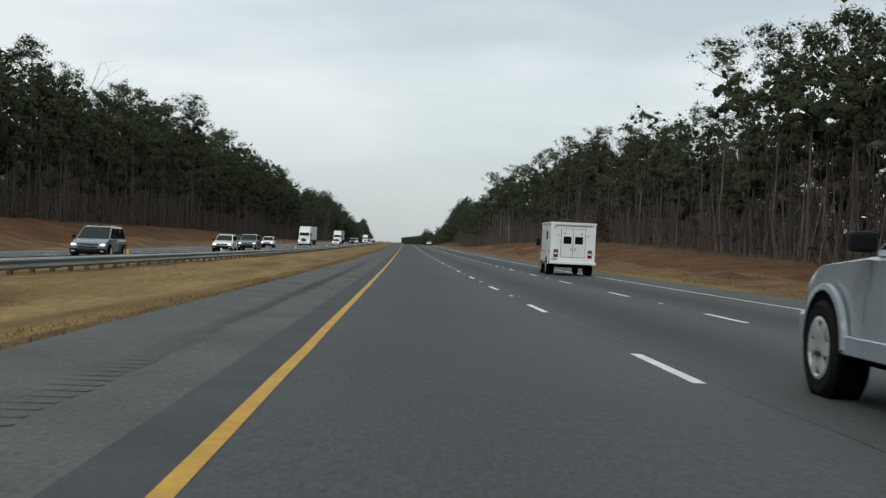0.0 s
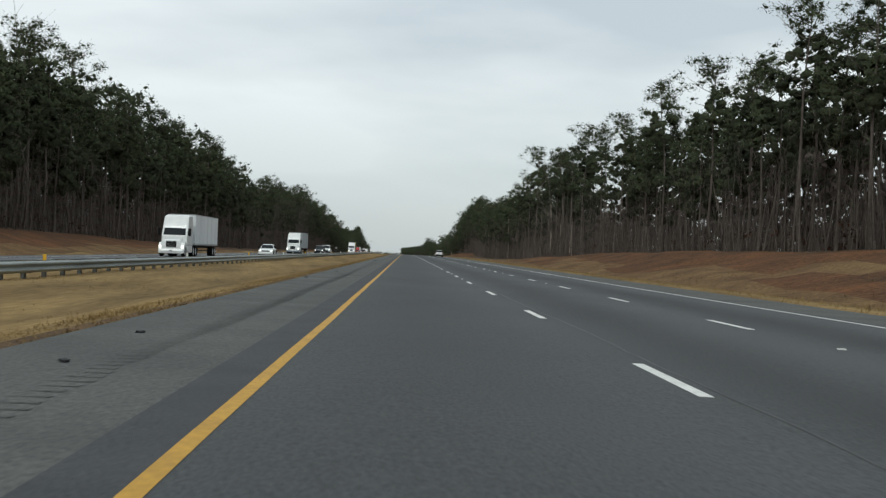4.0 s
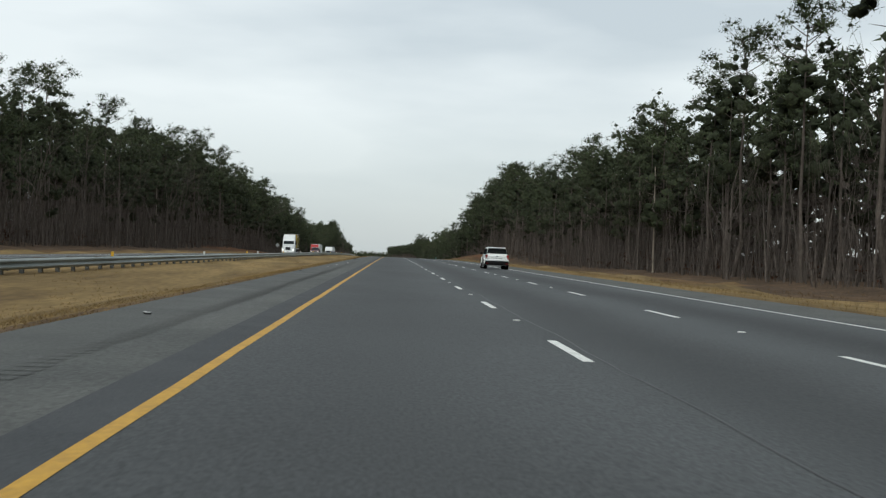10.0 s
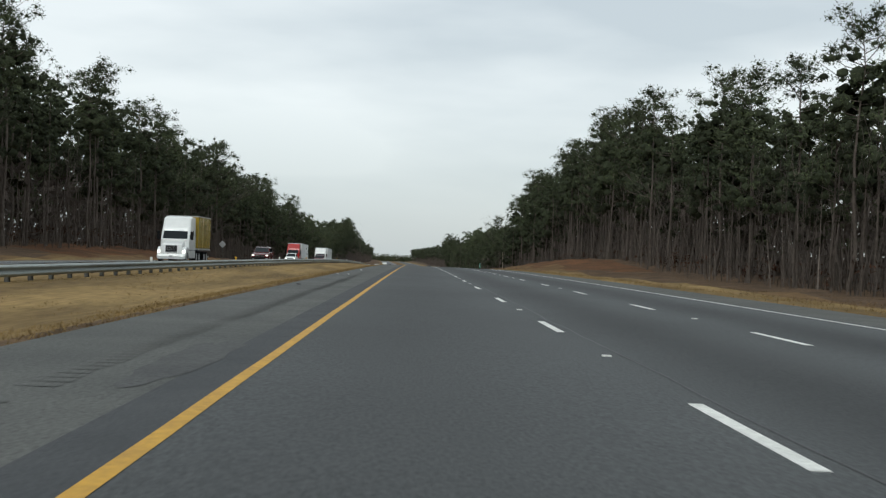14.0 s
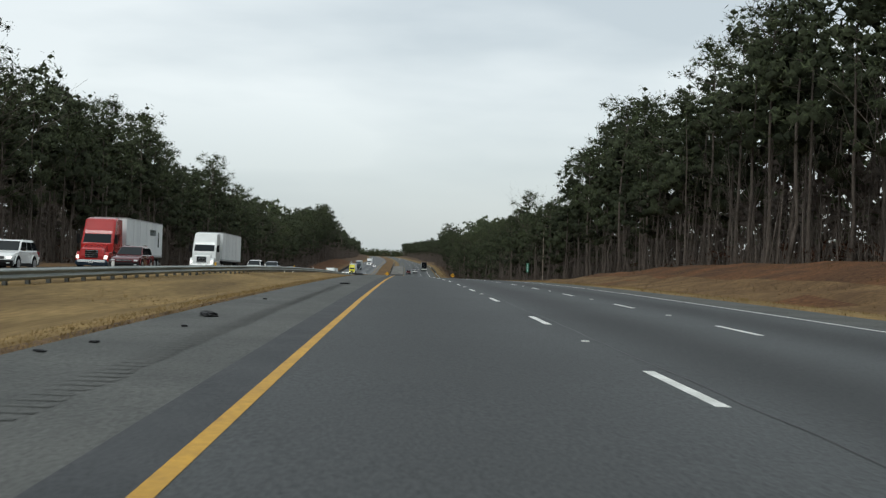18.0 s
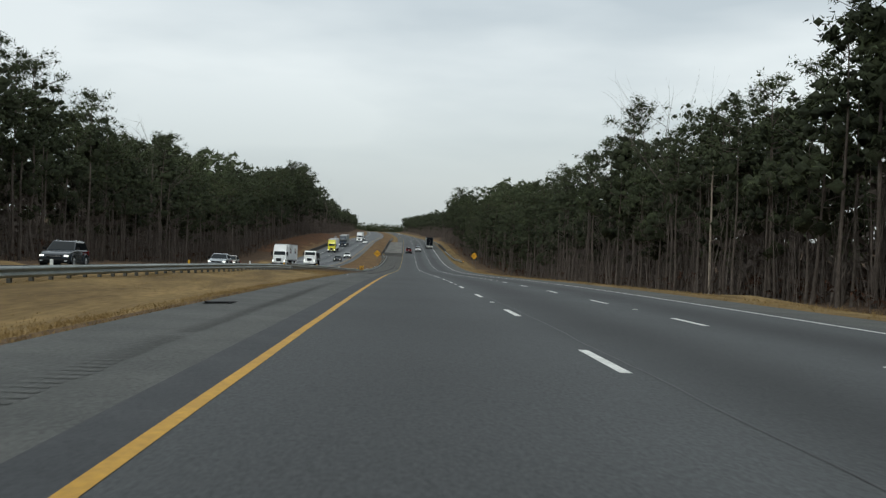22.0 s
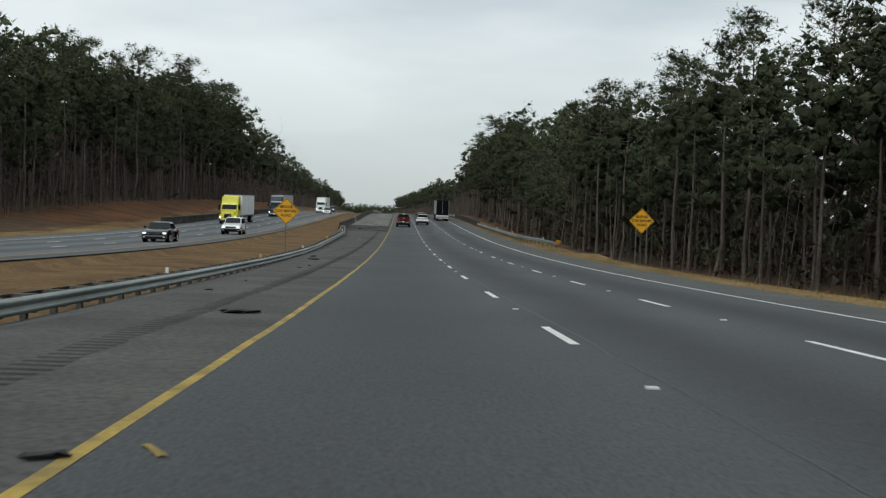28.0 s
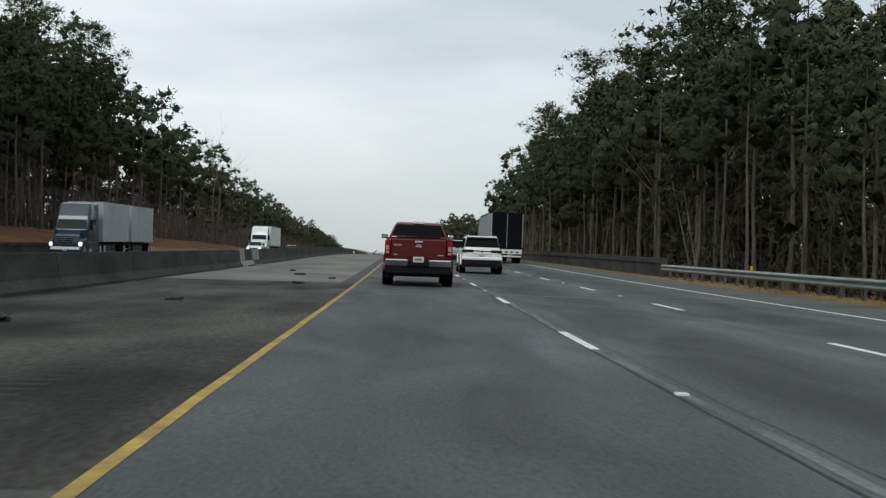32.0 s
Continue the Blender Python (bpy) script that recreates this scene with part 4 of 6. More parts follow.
def box_bm(x0, x1, y0, y1, z0, z1, bev=0.0, seg=1):
    bm = bmesh.new()
    bmesh.ops.create_cube(bm, size=1)
    for v in bm.verts:
        v.co = Vector((x0 + (v.co.x + 0.5) * (x1 - x0), y0 + (v.co.y + 0.5) * (y1 - y0), z0 + (v.co.z + 0.5) * (z1 - z0)))
    if bev:
        bmesh.ops.bevel(bm, geom=list(bm.edges), offset=bev, segments=seg, profile=0.6, affect="EDGES")
    return bm


def rod_bm(p, q, r, seg=8, r2=None):
    p, q = Vector(p), Vector(q)
    bm = bmesh.new()
    bmesh.ops.create_cone(bm, cap_ends=True, segments=seg, radius1=r, radius2=r if r2 is None else r2, depth=(q - p).length)
    m = Matrix.Translation((p + q) / 2) @ (q - p).to_track_quat("Z", "Y").to_matrix().to_4x4()
    bmesh.ops.transform(bm, matrix=m, verts=bm.verts)
    return bm


def poly_bm(points, thick=0.01, normal=None):
    """A flat plate with the given outline, given thickness along its normal."""
    bm = bmesh.new()
    vs = [bm.verts.new(p) for p in points]
    f = bm.faces.new(vs)
    f.normal_update()
    n = Vector(normal) if normal else f.normal.copy()
    ex = bmesh.ops.extrude_face_region(bm, geom=[f])
    for v in [g for g in ex["geom"] if isinstance(g, bmesh.types.BMVert)]:
        v.co += n * thick
    bmesh.ops.recalc_face_normals(bm, faces=bm.faces)
    return bm


def words(text, size, material, m, parent, bold=0.0):
    """Lettering as a mesh, set out from its middle."""
    cu = bpy.data.curves.new("lettering", "FONT")
    cu.body = text
    cu.size = size
    cu.align_x = "CENTER"
    cu.align_y = "CENTER"
    cu.extrude = 0.002
    cu.offset = bold
    tmp = bpy.data.objects.new("lettering", cu)
    scene.collection.objects.link(tmp)
    me = bpy.data.meshes.new_from_object(tmp)
    bpy.data.objects.remove(tmp)
    me.materials.clear()
    me.materials.append(material)
    ob = new("lettering", me)
    ob.parent = parent
    ob.matrix_local = m
    return ob


# ---- median guard rail: two back-to-back corrugated beams on posts ----
RAIL = ((-150, -9.1), (905, -9.0), (925, -8.9), (950, -7.6), (985, -5.3), (1060, -5.1), (1086, -4.9), (1135, -4.5), (1166, -5.9))


def rail_x(y):
    return float(ramp(y, RAIL))


def beam_section(side):
    """W-beam: (sideways, up) points, thickness added."""
    pts = [(0.00, 0.44), (0.035, 0.455), (0.075, 0.49), (0.08, 0.52), (0.03, 0.56), (0.0, 0.595), (0.03, 0.63), (0.08, 0.67), (0.075, 0.70), (0.035, 0.735), (0.0, 0.75)]
    return [(side * (0.22 + x), z) for x, z in pts]


def beam_mesh(side, length):
    pts = beam_section(side)
    back = [(x - side * 0.006, z) for x, z in pts][::-1]
    ring = pts + back
    V = np.array([(x, y, z) for y in (0, length) for x, z in ring])
    n = len(ring)
    Q = np.array([(i, (i + 1) % n, n + (i + 1) % n, n + i) for i in range(n)])
    return np_mesh("rail_panel", V, Q if side < 0 else Q[:, ::-1], [M_STEEL], smooth=False)


PANEL = 7.62
beam_near, beam_far = beam_mesh(1, PANEL + 0.03), beam_mesh(-1, PANEL + 0.03)


def rail_ground(x, y):
    return float(ground_z(x, y))


def post_bm():
    bm = box_bm(-0.055, 0.055, -0.085, 0.085, -0.3, 0.74, 0.006)
    return bm


def rail_pose(xa, y, length, xb, za, zb):
    d = Vector((xb - xa, length, zb - za))
    yaw = -math.degrees(math.atan2(d.x, d.y))
    return pose(xa, y, za, math.degrees(math.atan2(d.z, math.hypot(d.x, d.y))), 0, yaw)


post_me = bpy.data.meshes.new("post")
_b = post_bm()
_b.to_mesh(post_me)
_b.free()
post_me.materials.append(M_POST)
block_me = bpy.data.meshes.new("blockout")
_b = box_bm(-0.22, 0.22, -0.07, 0.07, 0.42, 0.76, 0.008)
_b.to_mesh(block_me)
_b.free()
block_me.materials.append(M_WOODPOST)
M_AMBER = plain("amber_reflector", (0.75, 0.42, 0.03), 0.35)
M_PALE = plain("white_reflector", (0.8, 0.8, 0.76), 0.35)
refl_me = {}
for nm, m in (("amber", M_AMBER), ("pale", M_PALE)):
    me = bpy.data.meshes.new("delineator")
    _b = box_bm(-0.05, 0.05, -0.015, 0.015, 0.74, 0.92, 0.01)
    _b.to_mesh(me)
    _b.free()
    me.materials.append(m)
    refl_me[nm] = me


def guard_rail(y0, y1, xf, double, label, ground=rail_ground, z_lift=0.0):
    e = empty("guard_rail", label, "guard rail", "guard rails")
    y = y0
    k = 0
    while y < y1 - 0.1:
        L = min(PANEL, y1 - y)
        xa, xb = xf(y), xf(y + L)
        za, zb = ground(xa, y) + z_lift, ground(xb, y + L) + z_lift
        m = rail_pose(xa + float(road_x(y)), y, L, xb + float(road_x(y + L)), za, zb) @ Matrix.Diagonal((1, L / PANEL, 1, 1))
        for me in (beam_near, beam_far) if double is True else ((beam_near,) if double == 1 else (beam_far,)):
            o = new("rail_panel", me)
            o.parent = e
            o.matrix_world = m
        for j in range(4):
            yy = y + (j + 0.5) * L / 4
            x = xf(yy)
            z = ground(x, yy) + z_lift
            X = x + float(road_x(yy))
            if k * 4 + j < 290:
                o = new("post", post_me)
                o.parent = e
                o.matrix_world = pose(X, yy, z)
                if yy > 900 or j % 2 == 0:
                    b = new("blockout", block_me)
                    b.parent = e
                    b.matrix_world = pose(X, yy, z)
            else:
                extra_posts.append((X, yy, z))
            if (k * 4 + j) % 12 == 3:
                d = new("delineator", refl_me["amber" if (k // 3) % 2 else "pale"])
                d.parent = e
                d.matrix_world = pose(X, yy, z)
        y += PANEL
        k += 1
    return e


extra_posts = []
# rail, split in runs as it is bolted up
for a, b in ((-30, 455), (455, 900), (900, 1166)):
    guard_rail(a, b, rail_x, True, "galvanised double-sided steel guard rail on posts in the median", z_lift=-0.30 if b <= 900 else -0.08)
guard_rail(1126, 1216, lambda y: float(ramp(y, ((1126, 16.6), (1142, 14.9), (1216, 14.5)))), 2, "galvanised steel guard rail beside the outer shoulder", z_lift=-0.10)
guard_rail(1345, 1560, lambda y: -5.9, True, "galvanised steel guard rail beyond the bridge", ground=lambda x, y: float(road_z(y)))
guard_rail(1300, 1420, lambda y: 14.5, 2, "galvanised steel guard rail beyond the bridge", ground=lambda x, y: float(road_z(y)) - 0.2)
if extra_posts:
    V, F = Soup(), None
    for X, yy, z in extra_posts:
        pv, pf = tube([(X, yy, z - 0.3), (X, yy, z + 0.74)], [0.08, 0.08], 4)
        V.add(pv, pf)
    tagged(new("rail_posts", np_mesh("rail_posts", *V.out(), [M_POST])), "far posts of the guard rail", "post", kind="stuff")

# ---- signs ----
M_SIGN_Y = plain("yellow_sign_sheet", (0.80, 0.40, 0.01), 0.45, dirt=0.06)
M_SIGN_K = plain("black_sign_paint", (0.015, 0.015, 0.015), 0.5)
M_SIGN_G = plain("green_sign_sheet", (0.01, 0.20, 0.13), 0.45, dirt=0.06)
M_SIGN_W = plain("white_sign_sheet", (0.75, 0.77, 0.75), 0.45)
M_SIGN_BACK = plain("bare_aluminium", (0.45, 0.46, 0.46), 0.45, metal=0.8)


def diamond(r, c):
    """Outline of a diamond with rounded corners, in the x-z plane."""
    out = []
    for k in range(4):
        a = k * math.pi / 2
        tip = Vector((math.cos(a), math.sin(a))) * r
        for s in (-1, 1):
            d = Vector((math.cos(a + s * 3 * math.pi / 4), math.sin(a + s * 3 * math.pi / 4)))
            out.append(tip + d * c)
    return out


def warning_sign(x, y, z, side, lines, posts):
    e = empty("warning_sign", "yellow diamond warning sign on two steel posts beside the road", "road sign", "warning signs")
    s = 0.862
    part("sign_panel", poly_bm([(p.x, 0, p.y + 2.95) for p in diamond(s, 0.06)], 0.006, (0, 1, 0)), M_SIGN_Y, e)
    bm = bmesh.new()
    outer, inner = diamond(s - 0.03, 0.055), diamond(s - 0.075, 0.05)
    vo = [bm.verts.new((p.x, -0.003, p.y + 2.95)) for p in outer]
    vi = [bm.verts.new((p.x, -0.003, p.y + 2.95)) for p in inner]
    n = len(vo)
    for i in range(n):
        bm.faces.new((vo[i], vo[(i + 1) % n], vi[(i + 1) % n], vi[i]))
    part("border", bm, M_SIGN_K, e, "thin black border")
    for t, dz in lines:
        words(t, 0.235, M_SIGN_K, pose(0, -0.005, 2.95 + dz, 90, 0, 0), e, bold=0.006)
    for px in posts:
        part("post", box_bm(px - 0.03, px + 0.03, 0.012, 0.07, -0.5, 3.15 if len(posts) > 1 else 3.3, 0.005), M_POST, e)
    e.matrix_world = pose(x, y, z, 0, 0, 0)
    return e


LINES = (("BRIDGE", 0.27), ("ICES BEFORE", 0.0), ("ROAD", -0.27))
warning_sign(17.6, 1090.4, float(road_z(1090)) - 0.42, 1, LINES, (-0.36, 0.36))
warning_sign(-5.75, 1086.5, float(road_z(1086)) - 0.62, -1, LINES, (0.0,))


def object_marker(x, y, z, w, h, z0, flip=1):
    e = empty("object_marker", "yellow and black striped object marker on a post", "road sign", "object markers")
    part("plate", box_bm(-w / 2, w / 2, 0, 0.01, z0, z0 + h, 0.003), M_SIGN_Y, e)
    n = 4
    for k in range(-2, n + 2):
        a = z0 + h * (k + 0.1) / n
        hh = h * 0.52 / n
        pts = [(-w / 2 + 0.01, -0.004, a), (w / 2 - 0.01, -0.004, a + flip * w * 0.55), (w / 2 - 0.01, -0.004, a + flip * w * 0.55 + hh), (-w / 2 + 0.01, -0.004, a + hh)]
        pts = [(p[0], p[1], min(max(p[2], z0 + 0.01), z0 + h - 0.01)) for p in pts]
        if len({round(p[2], 3) for p in pts}) > 1:
            part("stripe", poly_bm(pts, 0.002, (0, -1, 0)), M_SIGN_K, e)
    part("post", box_bm(-0.03, 0.03, 0.012, 0.06, -0.4, z0 + h * 0.7), M_POST, e)
    e.matrix_world = pose(x, y, z)


object_marker(-4.3, 947, float(road_z(947)) + shoulder_z(-4.3, 947), 0.52, 0.52, 0.36, -1)
object_marker(16.5, 1125.4, float(ground_z(16.5, 1125)), 0.42, 0.42, 0.40, -1)

mm = empty("mile_marker", "narrow green mile marker sign with white numerals", "road sign")
part("sign_panel", box_bm(-0.16, 0.16, 0, 0.008, 1.35, 2.55, 0.003), M_SIGN_G, mm)
words("MILE", 0.10, M_SIGN_W, pose(0, -0.004, 2.47, 90, 0, 0), mm, 0.002)
for i, ch in enumerate("299"):
    words(ch, 0.34, M_SIGN_W, pose(0, -0.004, 2.22 - 0.33 * i, 90, 0, 0), mm, 0.006)
part("post", box_bm(-0.025, 0.025, 0.01, 0.06, -0.5, 2.5), M_POST, mm)
mm.matrix_world = pose(17.4, 814, float(ground_z(17.4, 814)) - 0.05)

# backs and diamonds far ahead
for x, y, h in ((-27.5, 1290, 2.6), (-1.2 + 0.0, 1640, 2.6), (-30.0, 705, 2.6)):
    e = empty("road_sign", "small road sign seen from behind on a steel post", "road sign")
    part("sign_panel", poly_bm([(p.x, 0, p.y + h) for p in diamond(0.6, 0.05)], 0.006, (0, 1, 0)), M_SIGN_BACK, e)
    part("post", box_bm(-0.03, 0.03, 0.01, 0.06, -0.5, h + 0.3), M_POST, e)
    e.matrix_world = pose(x + float(road_x(y)), y, float(ground_z(x, y)))

# ---- bridge: concrete barriers and parapets ----
def barrier(name, x, y0, y1, label, h=0.82, seg=9.0, side=1, patch=(), profile=None):
    """Concrete barrier cast in lengths with open joints between them."""
    e = empty(name, label, "barrier", kind="structure")
    prof = profile or [(-0.30, 0), (-0.30, 0.08), (-0.16, 0.28), (-0.09, h), (0.09, h), (0.16, 0.28), (0.30, 0.08), (0.30, 0)]
    n = len(prof)
    k = 0
    y = y0
    while y < y1:
        L = min(seg, y1 - y) - 0.03
        V = []
        for yy in (y, y + L):
            for px, pz in prof:
                V.append((x + px + float(road_x(yy)), yy, float(road_z(yy)) + pz))
        Q = [(i, (i + 1) % n, n + (i + 1) % n, n + i) for i in range(n)]
        me = np_mesh("barrier_segment", np.array(V), [np.array(Q)[:, ::-1], np.array([list(range(n)), list(range(2 * n - 1, n - 1, -1))])], [M_CONCRETE_NEW if k in patch else M_CONCRETE])
        o = new("barrier_segment", me)
        o.parent = e
        y += seg * (0.22 if k in patch else 1)
        k += 1
    return e


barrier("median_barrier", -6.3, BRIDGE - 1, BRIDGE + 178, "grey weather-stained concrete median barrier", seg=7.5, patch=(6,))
barrier("bridge_parapet", 14.6, 1217, 1302, "weathered concrete bridge parapet", h=0.85, seg=12, profile=[(-0.16, -0.3), (-0.16, 0.55), (-0.22, 0.58), (-0.22, 0.85), (0.16, 0.85), (0.16, -0.3)])
barrier("bridge_parapet_oncoming", -28.6, 1165, 1300, "weathered concrete parapet of the oncoming bridge", h=0.85, seg=12, profile=[(-0.16, -0.6), (-0.16, 0.7), (0.2, 0.7), (0.2, 0.45), (0.14, 0.42), (0.14, -0.6)])
strip("bridge_expansion_joint", fall(-0.5, 13.8), BRIDGE + 18, BRIDGE + 18.4, 0.4, M_TAR, "dark expansion joint at the end of the bridge", lift=0.004)

# worn patches on the approach to the bridge


def blot(name, x, y, w, length, material, label, seed, lift=0.004):
    """An irregular flat patch lying on the road."""
    r = np.random.default_rng(seed)
    n = 26
    a = np.arange(n) * 2 * np.pi / n
    rad = 1 + np.convolve(np.tile(r.normal(0, 0.28, n), 3), np.ones(3) / 3, "same")[n:2 * n]
    V = [(0, 0, lift + 0.003)] + [(math.cos(t) * w / 2 * q, math.sin(t) * length / 2 * q, lift) for t, q in zip(a, rad)]
    F = np.array([(0, i + 1, (i + 1) % n + 1) for i in range(n)])
    ob = new(name, np_mesh(name, np.array(V), F, [material]))
    ob.matrix_world = on_shoulder(x, y) if x < -0.5 else on_road(x, y)
    return tagged(ob, label, "road patch", "road patches", "structure")


M_SKID = mat("scuffed_asphalt", (0.088, 0.089, 0.087), (0.066, 0.067, 0.067), rough=0.9, scale=1.2, fine=25, bump=0.4, spec=0.25)
for i, (x, y, w, length) in enumerate(((-0.7, 516, 0.5, 6), (-0.8, 858, 0.9, 9), (-1.7, 905, 1.2, 5), (-1.7, 1143, 1.4, 5))):
    blot("scuffed_patch", x, y, w, length, M_SKID, "pale scuffed patch on the shoulder", 140 + i)

M_RUMBLE = mat("worn_rumble_asphalt", (0.110, 0.111, 0.104), (0.079, 0.081, 0.077), rough=0.9, scale=0.4, fine=20, bump=0.4, spec=0.25)
# rumble strip milled along the shoulder
RS, RS2 = Soup(), Soup()
for y in np.arange(-5, BRIDGE, 0.33):
    if noise.noise((y * 0.9, 2.2, 0)) > 0.45:
        continue
    for dy, dz in ((0.0, 0.002),):
        w = 0.36 + 0.05 * math.sin(y * 3.1) + 0.05 * math.sin(y * 0.23)
        x = -1.35 + 0.02 * math.sin(y * 0.7)
        z = float(road_z(y)) - FALL * x if y < 880 else float(road_z(y)) + 0.010
        pts = np.array([(x - w / 2, y, z + 0.004), (x + w / 2, y, z + 0.004), (x + w / 2 - 0.02, y + 0.05, z + 0.005), (x - w / 2 + 0.02, y + 0.05, z + 0.005), (x + w / 2, y + 0.11, z + 0.003), (x - w / 2, y + 0.11, z + 0.003)])
        (RS if y < 880 else RS2).add(pts, np.array([(0, 1, 2), (0, 2, 3), (3, 2, 4), (3, 4, 5)]))
tagged(new("rumble_strip", np_mesh("rumble_strip", *RS.out(), [M_RUMBLE])), "worn ridges of a rumble strip along the inner shoulder", "rumble strip", kind="stuff")
M_RUMBLE_OLD = mat("old_rumble_asphalt", (0.040, 0.039, 0.036), (0.026, 0.026, 0.025), rough=0.9, scale=0.4, fine=20, bump=0.4, spec=0.25)
tagged(new("rumble_strip", np_mesh("rumble_strip", *RS2.out(), [M_RUMBLE_OLD])), "faint old rumble strip on the dark shoulder", "rumble strip", kind="stuff")


# ---- grass ----
def grass(name, x0, x1, y0, y1, per_m2, h0, h1, seed, material, label, ground=None):
    r = np.random.default_rng(seed)
    n = int((x1 - x0) * (y1 - y0) * per_m2)
    x = r.uniform(x0, x1, n)
    y = r.uniform(y0, y1, n)
    if name == "median_grass" and x0 < -6:
        keep = np.array([xx > rail_x(yy) - 0.2 for xx, yy in zip(x, y)])
        x, y, n = x[keep], y[keep], int(keep.sum())
    if x1 > -2.42 and x0 < -2.8:
        keep = np.array([noise.noise((0.22 * b, 8.1, 0)) + 0.5 * noise.noise((0.9 * b, 1.7, 0)) > 0.45 * (a + 2.85) / 0.45 - 0.25 for a, b in zip(x, y)])
        x, y, n = x[keep], y[keep], int(keep.sum())
    if ground is None:
        dens = np.array([noise.noise((a * 0.5, b * 0.2, 4)) for a, b in zip(x, y)])
    z = ground_z(x, y) - 0.02
    V = []
    for b in range(3):
        a = r.uniform(0, 2 * np.pi, n)
        w = r.uniform(0.005, 0.014, n)
        h = r.uniform(h0, h1, n) * (1 + 0.5 * dens)
        l1 = r.normal(0, 0.5, n) * h
        l2 = r.normal(0, 0.5, n) * h
        ox, oy = r.normal(0, 0.05, n), r.normal(0, 0.05, n)
        p0 = np.stack([x + ox + np.cos(a) * w, y + oy + np.sin(a) * w, z], -1)
        p1 = np.stack([x + ox - np.cos(a) * w, y + oy - np.sin(a) * w, z], -1)
        p2 = np.stack([x + ox + l1, y + oy + l2, z + h], -1)
        V.append(np.stack([p0, p1, p2], 1).reshape(-1, 3))
    V = np.concatenate(V)
    V[:, 0] += road_x(V[:, 1])
    tagged(new(name, np_mesh(name, V, np.arange(len(V)).reshape(-1, 3), [material])), label, "grass", "grass", "stuff")


for a, b in ((0, 300), (300, 600), (600, 900)):
    grass("median_grass", -3.6, -2.5, a, b, 75, 0.02, 0.085, a + 1, M_BLADES, "tan dormant grass of the median verge")
    grass("median_grass", -2.85, -2.30, a, b, 95, 0.02, 0.075, a + 6, M_WEED, "brown withered grass creeping over the asphalt edge")
    grass("median_grass", -11.6, -3.6, a, b, 6, 0.02, 0.06, a + 2, M_BLADES, "tan dormant grass of the median verge")
grass("median_grass", -9.0, -5.6, 900, 1160, 8, 0.08, 0.28, 907, M_BLADES, "tall dry grass behind the guard rail")
grass("median_grass", -5.4, -3.2, 895, 950, 20, 0.04, 0.12, 908, M_BLADES, "dry grass at the end of the median verge")
for a, b in ((0, 400), (400, 800), (800, 1230)):
    grass("verge_grass", 13.75, 15.4, a, b, 9, 0.06, 0.2, a + 3, M_BLADES, "tan dormant grass along the outer shoulder")
    grass("verge_grass", 15.4, 28, a, b, 1.6, 0.06, 0.22, a + 4, M_WEED, "sparse dry weeds on the bank")

# litter on the shoulder
M_RUBBER = plain("tyre_scrap_rubber", (0.012, 0.012, 0.013), 0.8)
M_PAPER = plain("pale_litter", (0.6, 0.6, 0.58), 0.7)


def scrap(x, y, w, length, h, seed, material, label, turn=None):
    r = np.random.default_rng(seed)
    bm = box_bm(-w / 2, w / 2, -length / 2, length / 2, 0, h)
    bmesh.ops.subdivide_edges(bm, edges=list(bm.edges), cuts=2, use_grid_fill=True)
    for v in bm.verts:
        v.co += Vector(r.normal(0, 1, 3) * (w * 0.10, length * 0.08, h * 0.22))
        v.co.z = max(v.co.z, 0.0)
    me = bpy.data.meshes.new("road_debris")
    bm.to_mesh(me)
    bm.free()
    me.materials.append(material)
    ob = new("road_debris", me)
    ob.matrix_world = (on_shoulder(x, y, 0.004) if x < -0.5 else on_road(x, y, 0.004)) @ pose(0, 0, 0, 0, 0, float(r.uniform(0, 180)) if turn is None else turn)
    tagged(ob, label, "debris", "litter on the shoulder")


rd = np.random.default_rng(9)
for i in range(46):
    y = rd.uniform(15, 1150)
    scrap(rd.uniform(-2.5, -1.7), y, rd.uniform(0.03, 0.09), rd.uniform(0.05, 0.17), 0.02, 300 + i, M_RUBBER if rd.random() < 0.7 else M_PAPER,
          "small scrap of litter on the asphalt shoulder")
for i, (x, y, w, length, h) in enumerate(((-1.9, 271, 0.14, 0.35, 0.04), (-2.3, 493, 0.18, 0.4, 0.05), (-2.0, 667, 0.2, 0.4, 0.05), (-1.3, 696, 0.18, 0.35, 0.04), (-2.5, 741, 0.22, 0.6, 0.12), (-2.2, 815, 0.12, 0.8, 0.04),
                                           (-0.75, 1026, 0.4, 0.4, 0.04), (-0.12, 1014, 0.14, 0.2, 0.02), (-3.9, 1171, 0.35, 0.3, 0.1), (-2.9, 1178, 0.2, 0.3, 0.04), (-1.6, 1190, 0.25, 0.3, 0.05), (-2.4, 1200, 0.3, 0.3, 0.05), (-1.0, 1196, 0.2, 0.2, 0.04), (-3.2, 1206, 0.2, 0.2, 0.05), (-2.3, 1063, 0.3, 0.5, 0.05), (-2.7, 1069, 0.2, 0.35, 0.05))):
    scrap(x, y, w, length, h, 400 + i, M_RUBBER, "torn strip of black tyre rubber on the road shoulder")


scrap(0.34, 1014.3, 0.05, 0.32, 0.005, 460, M_YELLOW_WORN, "torn strip of yellow road tape on the lane", 24)


